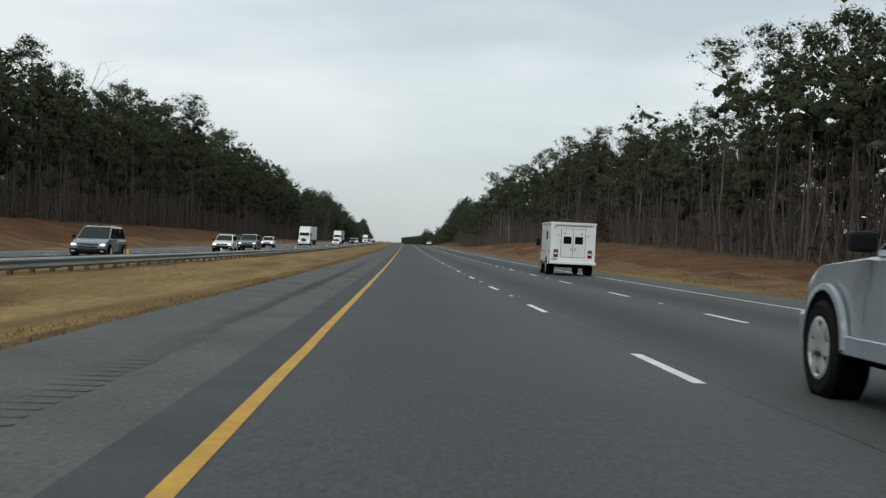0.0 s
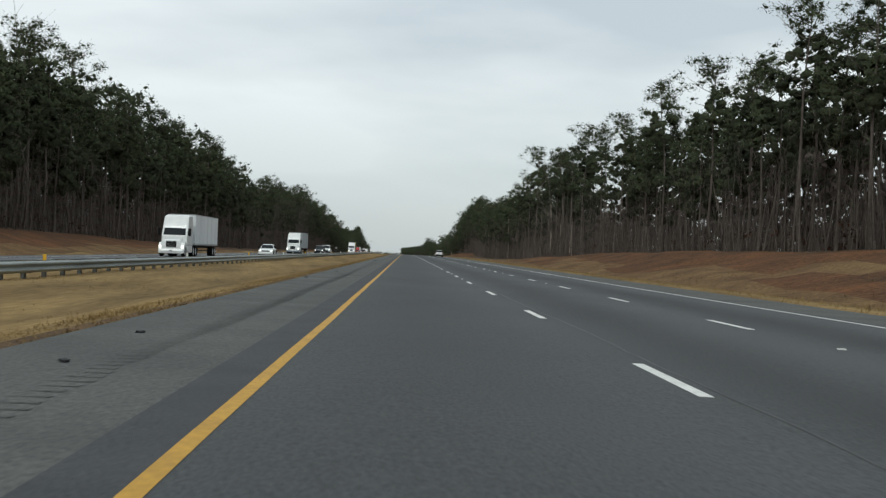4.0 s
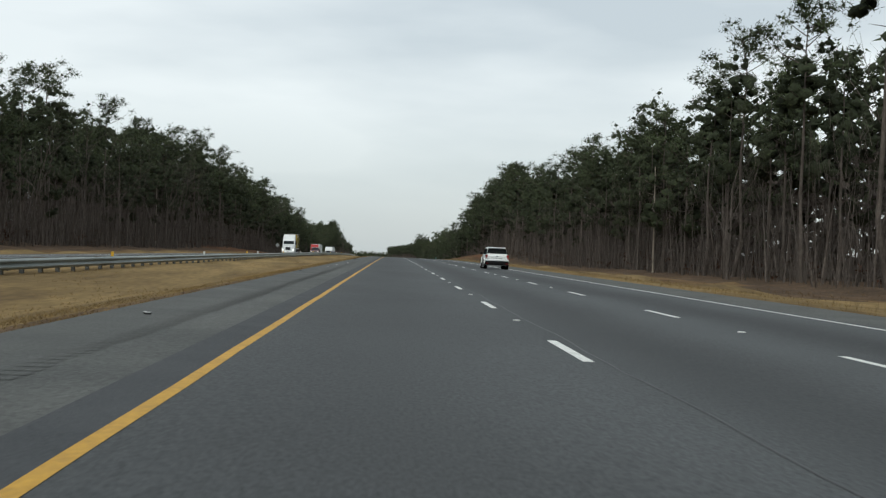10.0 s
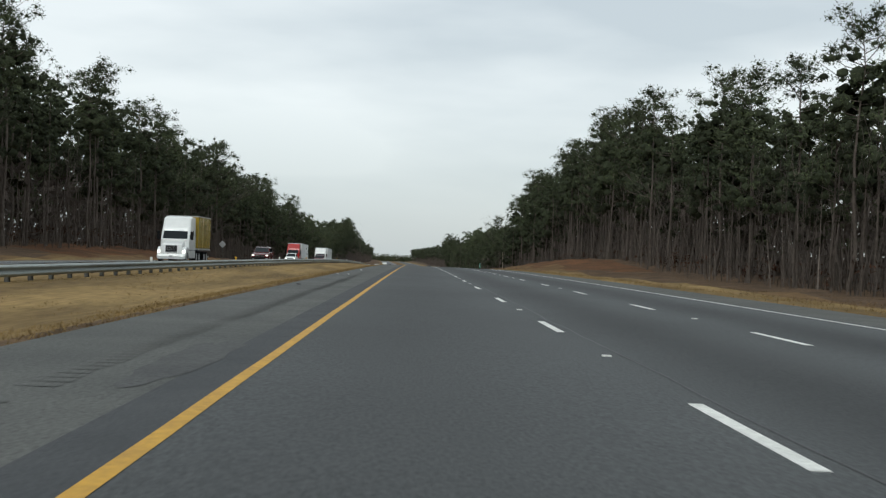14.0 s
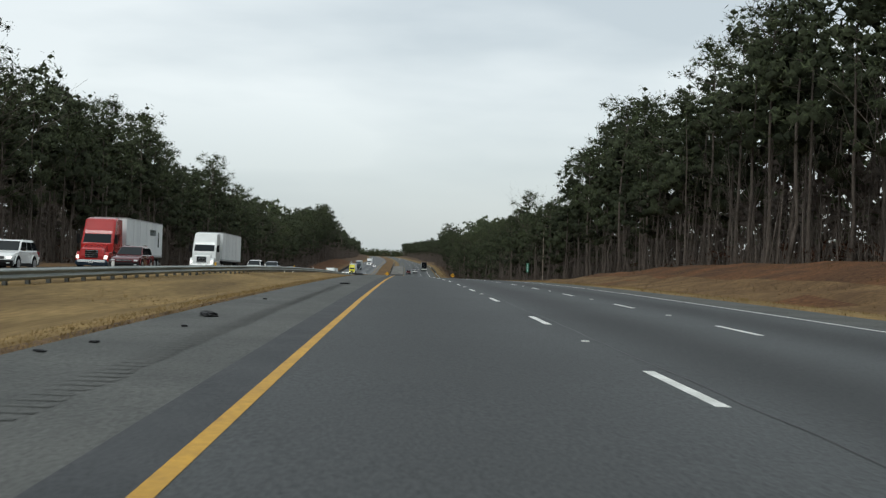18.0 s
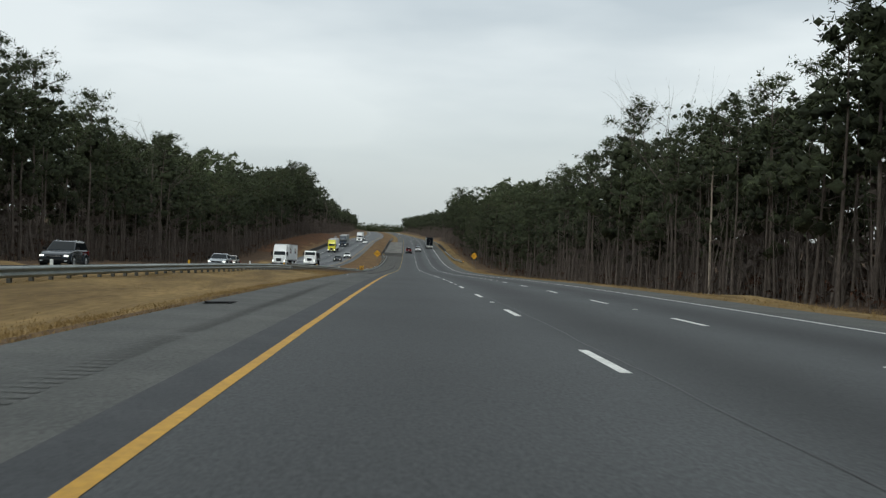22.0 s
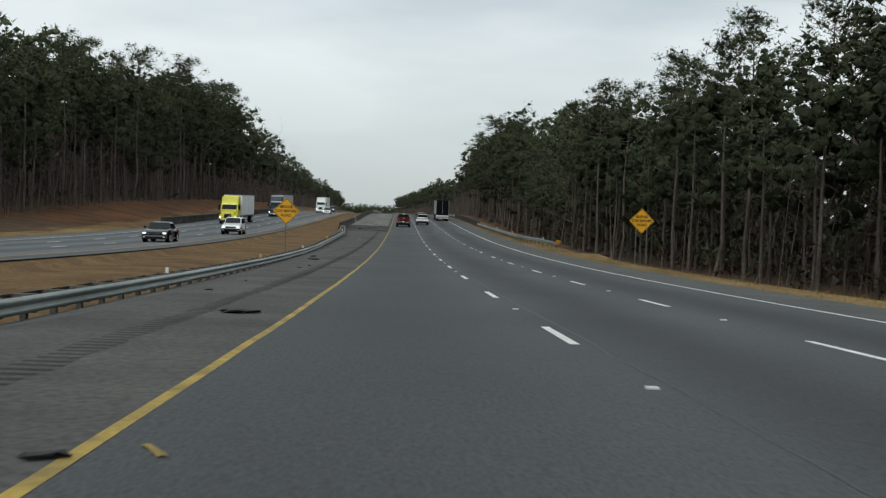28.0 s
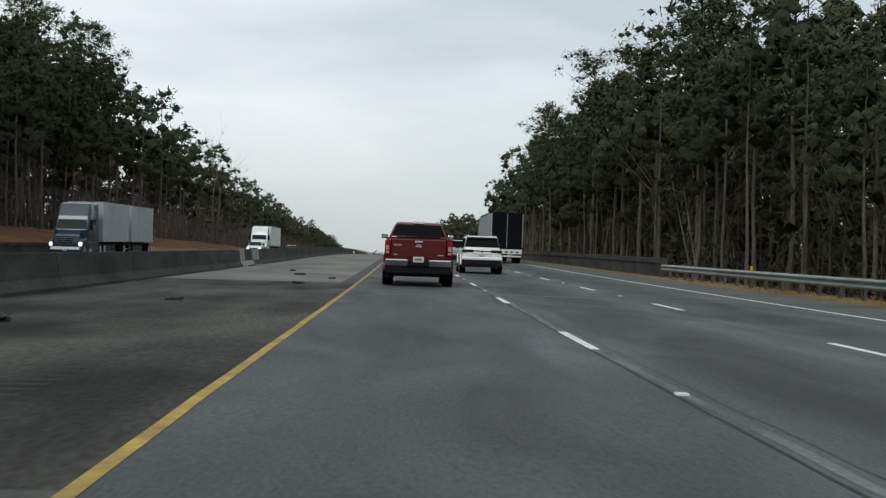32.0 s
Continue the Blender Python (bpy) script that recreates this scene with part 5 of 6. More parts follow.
# ---- vehicles ----
M_GLASS = plain("dark_tinted_glass", (0.006, 0.0075, 0.008), 0.08, spec=0.07, dirt=0.05)
# side glass without gloss: its dark colour stands in for reflected trees
M_SIDEGLASS = plain("glossless_dark_side_glass", (0.012, 0.014, 0.015), 0.35, spec=0.0, dirt=0.05)
M_SHIELD = plain("windscreen_glass", (0.014, 0.018, 0.020), 0.08, spec=0.22, dirt=0.05)
M_TYRE = plain("tyre_rubber", (0.010, 0.010, 0.010), 0.9, spec=0.15)
M_RIM = plain("alloy_rim", (0.68, 0.68, 0.69), 0.3, metal=0.5)
M_STEELRIM = plain("dull_wheel_steel", (0.42, 0.42, 0.42), 0.45, metal=0.3)
M_BLACK = plain("black_plastic", (0.007, 0.007, 0.0075), 0.6, spec=0.15)
# near-black that paints the shade of wheel openings and body gaps
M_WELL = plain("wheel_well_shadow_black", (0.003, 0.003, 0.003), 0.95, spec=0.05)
M_CHROME = plain("chrome", (0.68, 0.69, 0.70), 0.18, metal=1.0)
M_TAIL = plain("red_tail_lamp", (0.26, 0.008, 0.008), 0.25, spec=0.3)
M_DARKTAIL = plain("smoked_red_lamp_band", (0.045, 0.008, 0.008), 0.25)
M_SMOKE = plain("pinkish_lamp_lens", (0.42, 0.30, 0.26), 0.25)
M_ORANGE = plain("amber_lamp", (0.20, 0.075, 0.03), 0.3)
M_LENS = plain("clear_lamp_lens", (0.72, 0.74, 0.75), 0.2)
M_BEAM = glow("lit_headlamp", (1.0, 0.95, 0.86), 1.7)
M_PLATE = plain("pale_number_plate", (0.62, 0.62, 0.60), 0.5)
M_BOX_GREY = plain("shaded_white_moulding", (0.60, 0.61, 0.60), 0.4)
M_INK = plain("grey_plate_bar", (0.16, 0.17, 0.2), 0.6)
PAINT = {k: plain("paint_" + k, c, 0.24, coat=0.45, spec=0.4, dirt=0.10) for k, c in dict(
    red=(0.100, 0.004, 0.006), white=(0.86, 0.87, 0.85), silver=(0.31, 0.345, 0.37), grey=(0.18, 0.215, 0.24), dark=(0.022, 0.030, 0.038), black=(0.012, 0.012, 0.013),
    truck_red=(0.42, 0.022, 0.020), yellow=(0.72, 0.66, 0.035), gold=(0.40, 0.28, 0.03), navy=(0.016, 0.030, 0.048), tan=(0.30, 0.27, 0.22)).items()}
M_TRAILER = mat("white_trailer_panel", (0.78, 0.80, 0.79), (0.66, 0.68, 0.68), rough=0.5, scale=0.5, fine=6, fine_amt=0.08, bump=0.05, stretch=(1, 1, 0.25))
M_TRAILER_GREY = mat("grey_trailer_panel", (0.40, 0.43, 0.44), (0.30, 0.33, 0.34), rough=0.5, scale=0.5, fine=6, fine_amt=0.08, bump=0.05)
M_TRAILER_DARK = mat("dark_blue_trailer", (0.004, 0.005, 0.007), (0.006, 0.007, 0.010), spec=0.1, rough=0.8, scale=0.5, fine=6, fine_amt=0.1, bump=0.05)


def soften(ring, cut=0.07):
    """Cuts the corners of an outline twice, so that it reads as pressed metal."""
    for q in (0.5, 0.25):
        out = []
        n = len(ring)
        for i in range(n):
            p, a, b = Vector(ring[i]), Vector(ring[i - 1]), Vector(ring[(i + 1) % n])
            for e in (a, b):
                d = e - p
                out.append(tuple(p + d.normalized() * min(cut * q * 2, d.length * 0.3)))
        ring = out
    return ring


def hull_bm(profile, hw, inset=0.05, core=0.86, plan=None, soft=False):
    """A body from its side outline [(y, z)], as wide at each height as hw(z), with its long edges rounded off."""
    bm = bmesh.new()
    if soft:
        profile = soften(profile)
    cy = sum(p[0] for p in profile) / len(profile)
    cz = sum(p[1] for p in profile) / len(profile)
    rings = []
    for f, k in ((-1.0, 2.2), (-0.965, 0.8), (-core, 0.0), (core, 0.0), (0.965, 0.8), (1.0, 2.2)):
        ring = []
        for y, z in profile:
            d = Vector((cy - y, cz - z))
            n = d.normalized() * min(inset * k, d.length * 0.5)
            ring.append(bm.verts.new((hw(z) * f * (plan(y) if plan else 1), y + n.x, z + n.y)))
        rings.append(ring)
    n = len(profile)
    for a, b in zip(rings[:-1], rings[1:]):
        for i in range(n):
            bm.faces.new((a[i], a[(i + 1) % n], b[(i + 1) % n], b[i]))
    bm.faces.new(rings[0][::-1])
    bm.faces.new(rings[-1])
    bmesh.ops.recalc_face_normals(bm, faces=bm.faces)
    return bm


def tyre_bm(r, w, hole):
    bm = bmesh.new()
    n = 22
    prof = ((hole, -w * 0.42), (r * 0.9, -w * 0.5), (r * 0.985, -w * 0.36), (r, 0), (r * 0.985, w * 0.36), (r * 0.9, w * 0.5), (hole, w * 0.42))
    rings = [[bm.verts.new((x, math.cos(a) * q, math.sin(a) * q)) for a in (2 * math.pi * i / n for i in range(n))] for q, x in prof]
    for a, b in zip(rings[:-1], rings[1:]):
        for i in range(n):
            bm.faces.new((a[i], a[(i + 1) % n], b[(i + 1) % n], b[i]))
    bmesh.ops.recalc_face_normals(bm, faces=bm.faces)
    return bm


def rim_bm(r, w, spokes, side):
    """Dished rim with spokes, facing side."""
    bm = bmesh.new()
    n = 22
    rings = [[bm.verts.new((side * x, math.cos(a) * q, math.sin(a) * q)) for a in (2 * math.pi * i / n for i in range(n))] for q, x in ((r * 1.02, w * 0.47), (r * 0.93, w * 0.495), (r * 0.86, w * 0.41))]
    for a, b in zip(rings[:-1], rings[1:]):
        for i in range(n):
            bm.faces.new((a[i], a[(i + 1) % n], b[(i + 1) % n], b[i]))
    for k in range(spokes):
        a = 2 * math.pi * k / spokes
        d, t = Vector((0, math.cos(a), math.sin(a))), Vector((0, -math.sin(a), math.cos(a)))
        p = []
        for q, h in ((r * 0.04, 0.075), (r * 0.93, 0.045)):
            for s in (-1, 1):
                for x in (w * 0.40, w * 0.49):
                    v = d * q + t * s * h * r / 0.25
                    v.x = side * x
                    p.append(bm.verts.new(v))
        for f in ((1, 3, 7, 5), (0, 1, 5, 4), (3, 2, 6, 7)):
            bm.faces.new([p[i] for i in f])
    bmesh.ops.recalc_face_normals(bm, faces=bm.faces)
    return bm


def arch_bm(r, w, hole):
    """Upper half of a raised ring round a wheel opening."""
    bm = tyre_bm(r, w, hole)
    bmesh.ops.delete(bm, geom=[v for v in bm.verts if v.co.z < -0.05], context="VERTS")
    return bm


wheel_cache = {}


def wheel(parent, x, y, r, w, side, spokes=5, steel=False):
    key = (r, w, side, spokes, steel)
    if key not in wheel_cache:
        e = part("wheel", tyre_bm(r, w, r * 0.62), M_TYRE, parent, smooth=True)
        q = part("rim", rim_bm(r * 0.64, w, spokes, side), M_STEELRIM if steel else M_RIM, e)
        # black disc behind the spokes paints the dark of the recess
        k_ = part("rim_recess_shade", rod_bm((side * w * 0.30, 0, 0), (side * w * 0.405, 0, 0), r * 0.60, 20), M_BLACK, e)
        wheel_cache[key] = (e.data, q.data, k_.data)
    else:
        e = new("wheel", wheel_cache[key][0])
        e.parent = parent
        q = new("rim", wheel_cache[key][1])
        q.parent = e
        k_ = new("rim_recess_shade", wheel_cache[key][2])
        k_.parent = e
    e.location = (x, y, r)
    return e


def quad_plate(name, pts, material, parent, thick=0.012, label="", normal=None):
    return part(name, poly_bm(pts, thick, normal), material, parent, label)


def plate(e, y, z, sgn, w=0.31):
    p = part("number_plate", box_bm(-w / 2, w / 2, y - 0.008, y + 0.008, z, z + 0.16, 0.004), M_PLATE, e)
    part("plate_bar", box_bm(-w * 0.36, w * 0.36, y + sgn * 0.009 - 0.002, y + sgn * 0.009 + 0.002, z + 0.05, z + 0.11), M_INK, p)


def car(name, label, category, paint, L, W, H, belt, hood, ride, wr, front, rear, wf, wr_top, rf, rr_top, style, lit=False, group="traffic", bed=None, lamps="upright"):
    """A car heading +y. front, rear: axle places from the nose and tail; wf, wr_top: foot and head of the windscreen from the nose;
    rf, rr_top: foot and head of the rear window from the tail."""
    e = empty(name, label, category, group)
    P = PAINT[paint]
    n, t = L / 2, -L / 2
    ws, wt = n - wf, n - wr_top
    rs, rt_ = t + rf, t + rr_top
    lower = [(t + 0.06, ride + 0.10), (t, ride + 0.30), (t + 0.02, belt - 0.10), (t + 0.08, belt), (ws, belt), (ws + 0.05, hood + 0.05), (n - 0.55, hood - 0.05), (n - 0.18, hood - 0.17), (n - 0.03, hood - 0.33), (n, ride + 0.36), (n - 0.08, ride + 0.06), (n - 0.4, ride), (t + 0.4, ride)]
    if bed:
        b0 = t + bed
        lower = [(t + 0.04, ride + 0.22), (t + 0.01, ride + 0.4), (t + 0.01, belt - 0.02), (t + 0.03, belt), (ws, belt), (ws + 0.05, hood + 0.04), (n - 0.3, hood - 0.05), (n - 0.03, hood - 0.2), (n, ride + 0.4), (n - 0.05, ride + 0.1), (n - 0.4, ride), (t + 0.3, ride + 0.04)]

    def hw(z):
        q = max(0.0, min(1.0, (z - ride) / (belt - ride)))
        return W / 2 * (0.955 + 0.045 * math.sin(math.pi * min(1, q * 1.15))) - 0.02 * q

    def cw(z):
        q = max(0.0, min(1.0, (z - belt) / (H - belt)))
        return hw(belt) - 0.035 - dict(sedan=0.17, pickup=0.23).get(style, 0.15) * q

    taper = 0.0 if bed else 0.085

    def plan(y):
        q = abs(y) / (L / 2)
        return 1 - (taper if y > 0 else taper * 0.35) * max(0.0, (q - 0.55) / 0.45) ** 2 - (0.06 * max(0.0, (y / (L / 2) - 0.7) / 0.3) ** 2 if bed else 0)

    part("body", hull_bm(lower, hw, 0.045, plan=plan, soft=True), P, e, smooth=True)
    crown = H - 0.035
    cab = [(rs, belt - 0.03), (rt_, crown), (rt_ + 0.35, H), (wt - 0.35, H), (wt, crown - 0.01), (ws, belt - 0.03)]
    part("cabin", hull_bm(cab, cw, 0.03, plan=lambda y: 1 - 0.05 * max(0.0, (abs(y) / (L / 2) - 0.6) / 0.4), soft=True), P, e, smooth=True)
    # glass
    zb, zt = belt + 0.05, crown - 0.09

    def lerp(a, b, q):
        return a + (b - a) * q

    def on_line(z, y0, y1):
        return lerp(y0, y1, (z - belt + 0.03) / (crown - belt + 0.03))

    for nm, y0, y1, z0, z1, s, m in (("windscreen", ws, wt, belt + 0.02, crown - 0.05, 1, M_SHIELD), ("rear_window", rs, rt_, belt + (0.10 if style != "sedan" else 0.04), crown - 0.07, -1, M_GLASS)):
        ya, yb = on_line(z0, y0, y1), on_line(z1, y0, y1)
        nn = Vector((0, s * (z1 - z0), abs(yb - ya) + 1e-4)).normalized()
        o = nn * 0.006
        k = 0.06 if s > 0 else (0.10 if style == "sedan" else 0.045)
        pts = [(-cw(z0) + k, ya, z0), (cw(z0) - k, ya, z0), (cw(z1) - k, yb, z1), (-cw(z1) + k, yb, z1)]
        quad_plate(nm, [tuple(Vector(p) + o) for p in pts], m, e, 0.008, normal=tuple(nn))
    a0, a1 = on_line(zb, rs, rt_), on_line(zt, rs, rt_)
    f0, f1 = on_line(zb, ws, wt), on_line(zt, ws, wt)
    cuts = {"sedan": (0.07, 0.48, 0.52, 0.97), "suv": (0.01, 0.27, 0.31, 0.60, 0.64, 0.97), "van": (0.05, 0.31, 0.35, 0.64, 0.68, 0.97), "pickup": (0.08, 0.46, 0.52, 0.96)}[style]
    for side in (-1, 1):
        for q0, q1 in zip(cuts[::2], cuts[1::2]):
            pts = []
            for q, z in ((q0, zb), (q1, zb), (q1, zt), (q0, zt)):
                y = lerp(a0, f0, q) if z == zb else lerp(a1, f1, q)
                pts.append((side * (cw(z) + 0.004), y, z))
            quad_plate("side_window", pts, M_SIDEGLASS, e, 0.006, normal=(side, 0, 0))
    # shut lines of the doors
    for side in (-1, 1):
        for y in ((ws - 0.12, (ws + rs) / 2 - 0.1, rs + (0.85 if style in ("suv", "van") else 0.25)) if not bed else (ws - 0.12, ws - 1.1, rs - 0.02)):
            V = []
            for z in (ride + 0.24, ride + 0.45, ride + 0.65, belt - 0.05):
                for dy in (-0.007, 0.007):
                    V.append((side * (hw(z) * plan(y) + 0.002), y + dy, z))
            me = np_mesh("door_seam", np.array(V), np.array([(0, 1, 3, 2), (2, 3, 5, 4), (4, 5, 7, 6)]), [M_BLACK])
            new("door_seam", me).parent = e
    # sills and bumpers
    for side in (-1, 1):
        part("sill", box_bm(min(side * (W / 2 - 0.04), side * (W / 2 + 0.004)), max(side * (W / 2 - 0.04), side * (W / 2 + 0.004)), t + rear + wr, n - front - wr, ride - 0.02, ride + (0.15 if style == "suv" else 0.14), 0.012), M_BLACK if style in ("suv", "van") else P, e)
        part("door_handle", box_bm(min(side * (hw(belt - 0.12)), side * (hw(belt - 0.12) + 0.03)), max(side * (hw(belt - 0.12)), side * (hw(belt - 0.12) + 0.03)), -0.1, 0.1, belt - 0.16, belt - 0.12, 0.008), P, e)
        mx = hw(belt) + 0.02
        part("mirror", box_bm(min(side * mx, side * (mx + 0.2)), max(side * mx, side * (mx + 0.2)), ws - 0.28, ws - 0.14, belt + 0.02, belt + 0.18, 0.03, 2), M_CHROME if paint == "red" and bed else M_BLACK, e)
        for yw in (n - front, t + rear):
            # solid black disc painted as the shade inside the wheel opening
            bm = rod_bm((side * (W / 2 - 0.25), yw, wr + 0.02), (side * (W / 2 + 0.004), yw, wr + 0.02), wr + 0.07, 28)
            part("wheel_well_shade", bm, M_WELL, e)
            if style in ("suv", "pickup"):
                part("fender_flare", arch_bm(wr + 0.125, 0.07, wr + 0.06), P, e, smooth=True).matrix_local = pose(side * (W / 2 - 0.012), yw, wr + 0.02)
            wheel(e, side * (W / 2 - 0.082), yw, wr, 0.24, side, 6 if style in ("suv", "pickup") else 5)
    low = M_BLACK if style in ("suv", "van") else P
    if style == "pickup" and bed:
        # tailgate, step bumper and hitch
        part("tailgate", box_bm(-W * 0.40, W * 0.40, t - 0.012, t + 0.05, ride + 0.44, belt - 0.01, 0.02), P, e)
        part("tailgate_badge", box_bm(-0.09, 0.09, t - 0.022, t - 0.01, belt - 0.24, belt - 0.15, 0.01), M_CHROME, e)
        part("tailgate_handle", box_bm(-0.11, 0.11, t - 0.03, t - 0.01, belt - 0.11, belt - 0.05, 0.01), M_CHROME, e, "bright tailgate handle")
        for side in (-1, 1):
            bump_ = part("rear_bumper", hull_bm([(t + 0.02, ride + 0.18), (t - 0.05, ride + 0.19), (t - 0.10, ride + 0.27), (t - 0.12, ride + 0.345), (t - 0.10, ride + 0.375), (t + 0.02, ride + 0.385)], lambda z: (W * 0.475 - 0.30) / 2, 0.012), M_CHROME, e, "chrome bumper half")
            bump_.location.x = side * (W * 0.475 + 0.30) / 2
            tl = part("tail_lamp", box_bm(*sorted((side * W * 0.408, side * W * 0.486)), t - 0.015, t + 0.12, belt - 0.46, belt - 0.05, 0.012), M_TAIL, e)
            part("lamp_lens", box_bm(*sorted((side * W * 0.424, side * W * 0.470)), t - 0.022, t - 0.01, belt - 0.33, belt - 0.20, 0.008), M_SMOKE, tl)
            part("lamp_lens", box_bm(*sorted((side * W * 0.424, side * W * 0.470)), t - 0.022, t - 0.01, belt - 0.43, belt - 0.37, 0.008), M_SMOKE, tl)
            part("gate_seam", box_bm(*sorted((side * W * 0.398, side * W * 0.404)), t - 0.014, t + 0.02, ride + 0.44, belt - 0.01), M_WELL, e)
        part("gate_crease", box_bm(-W * 0.39, W * 0.39, t - 0.017, t, belt - 0.30, belt - 0.285, 0.004), P, e)
        part("badge_bar", box_bm(-W * 0.36, -W * 0.25, t - 0.018, t, belt - 0.20, belt - 0.165, 0.004), M_CHROME, e)
        part("badge_bar", box_bm(-W * 0.36, -W * 0.30, t - 0.018, t, ride + 0.50, ride + 0.53, 0.004), M_CHROME, e)
        part("badge_bar", box_bm(W * 0.27, W * 0.36, t - 0.018, t, ride + 0.50, ride + 0.53, 0.004), M_CHROME, e)
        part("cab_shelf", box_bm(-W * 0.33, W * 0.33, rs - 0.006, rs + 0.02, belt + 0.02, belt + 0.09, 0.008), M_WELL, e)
        part("bumper_step", box_bm(-0.30, 0.30, t - 0.09, t, ride + 0.18, ride + 0.36, 0.015), M_BLACK, e)
        part("rear_valance", box_bm(-W * 0.47, W * 0.47, t - 0.03, t + 0.30, ride - 0.04, ride + 0.24, 0.02), M_BLACK, e)
        for side in (-1, 1):
            part("mud_flap", box_bm(*sorted((side * W * 0.34, side * W * 0.47)), t + 0.55, t + 0.60, 0.22, 0.62, 0.01), M_BLACK, e)
        plate(e, t - 0.095, ride + 0.30, -1)
        part("tow_hitch", box_bm(-0.04, 0.04, t - 0.2, t + 0.3, ride - 0.02, ride + 0.08, 0.01), M_BLACK, e)
        part("underbody", box_bm(-W * 0.34, W * 0.34, t + 0.25, n - 0.5, ride - 0.12, ride + 0.06, 0.02), M_BLACK, e)
        part("exhaust_pipe", rod_bm((-0.52, t + 0.05, ride + 0.02), (-0.52, t + 0.5, ride + 0.02), 0.035), M_CHROME, e)
        # open bed
        part("bed_liner", box_bm(-W * 0.42, W * 0.42, t + 0.08, rs - 0.08, belt - 0.03, belt + 0.012, 0.01), M_BLACK, e)
        part("bed_cap", hull_bm([(t + 0.05, belt), (t + 0.05, belt + 0.03), (rs - 0.05, belt + 0.03), (rs - 0.05, belt)], lambda z: W / 2 - 0.03, 0.01), P, e)
        part("third_brake_lamp", box_bm(-0.16, 0.16, rt_ - 0.02, rt_ + 0.05, H - 0.06, H + 0.022, 0.01), M_PALE, e)
    else:
        part("rear_bumper", hull_bm([(t - 0.03, ride + 0.02), (t - 0.05, ride + 0.16), (t - 0.03, ride + 0.34), (t + 0.25, ride + 0.34), (t + 0.25, ride + 0.02)], lambda z: W / 2 * 0.955, 0.02), low, e)
        part("tailgate", box_bm(-W * 0.37, W * 0.37, t - 0.008, t + 0.06, ride + 0.38, belt - 0.06, 0.02), P, e)
        if lamps == "band":
            part("lamp_band", box_bm(-0.41, 0.41, t - 0.010, t + 0.05, belt - 0.11, belt - 0.05, 0.01), M_DARKTAIL, e)
        if style == "suv":
            part("bumper_skin", hull_bm([(t - 0.03, ride + 0.335), (t - 0.075, ride + 0.36), (t - 0.08, ride + 0.44), (t - 0.03, ride + 0.50), (t + 0.2, ride + 0.50), (t + 0.2, ride + 0.335)], lambda z: W / 2 * 0.96, 0.015), P, e)
            # gap under the tailgate, its shadow line painted as a black bar
            part("gate_seam", box_bm(-W * 0.40, W * 0.40, t - 0.012, t + 0.03, ride + 0.502, ride + 0.514), M_WELL, e)
            # flat panel; the recess's shade is put into its grey
            part("plate_recess", box_bm(-0.21, 0.21, t - 0.012, t + 0.02, belt - 0.44, belt - 0.21, 0.01), M_TRAILER_GREY if paint != "white" else M_BOX_GREY, e)
            part("tailgate_badge", rod_bm((0, t - 0.025, belt - 0.10), (0, t, belt - 0.10), 0.05, 14), M_DARKTAIL if lamps == "band" else M_INK, e)
            part("tailgate_handle", box_bm(-0.08, 0.08, t - 0.03, t, belt - 0.47, belt - 0.445, 0.006), M_BLACK, e)
            for side in (-1, 1):
                part("bumper_reflector", box_bm(*sorted((side * W * 0.36, side * W * 0.45)), t - 0.062, t, ride + 0.12, ride + 0.155, 0.006), M_TAIL, e)
        part("tailgate_trim", box_bm(-W * 0.24, W * 0.24, t - 0.02, t, belt - 0.235, belt - 0.205, 0.006), M_CHROME, e)
        plate(e, t - 0.015, belt - 0.40 if style != "sedan" else ride + 0.4, -1)
        for side in (-1, 1):
            if style == "suv" and lamps == "upright":
                tl = part("tail_lamp", box_bm(*sorted((side * W * 0.385, side * (W * 0.476))), t - 0.014, t + 0.26, belt - 0.13, belt + 0.0, 0.02, 2), M_TAIL, e)
                part("lamp_lower", box_bm(*sorted((side * W * 0.405, side * (W * 0.474))), t - 0.010, t + 0.12, belt - 0.34, belt - 0.125, 0.02, 2), M_TAIL, tl)
                part("lamp_lens", box_bm(*sorted((side * W * 0.418, side * (W * 0.458))), t - 0.020, t, belt - 0.30, belt - 0.17, 0.008), M_SMOKE, tl)
            elif lamps == "band":
                tl = part("tail_lamp", box_bm(*sorted((side * 0.40, side * (W * 0.475))), t - 0.014, t + 0.26, belt - 0.16, belt - 0.02, 0.03, 2), M_DARKTAIL, e)
            else:
                tl = part("tail_lamp", box_bm(*sorted((side * W * 0.36, side * (W * 0.475))), t - 0.012, t + 0.22, belt - 0.34, belt - 0.10, 0.03, 2), M_TAIL, e)
                part("lamp_lens", box_bm(*sorted((side * W * 0.38, side * (W * 0.46))), t - 0.02, t, belt - 0.31, belt - 0.25, 0.008), M_ORANGE, tl)
            part("exhaust_tip", rod_bm((side * W * 0.34, t - 0.03, ride + 0.03), (side * W * 0.34, t + 0.25, ride + 0.03), 0.04), M_CHROME, e)
            if style in ("suv", "van"):
                part("roof_rail", hull_bm([(rt_ + 0.15, H - 0.02), (rt_ + 0.22, H + 0.05), (wt - 0.5, H + 0.05), (wt - 0.4, H - 0.02)], lambda z: 0.022, 0.01), M_CHROME, e).location.x = side * (cw(H) - 0.10)
        if style == "suv":
            part("rear_spoiler", hull_bm([(rt_ - 0.20, H - 0.06), (rt_ - 0.20, H - 0.03), (rt_ + 0.25, H + 0.005), (rt_ + 0.25, H - 0.05)], lambda z: cw(H) - 0.02, 0.008), P, e)
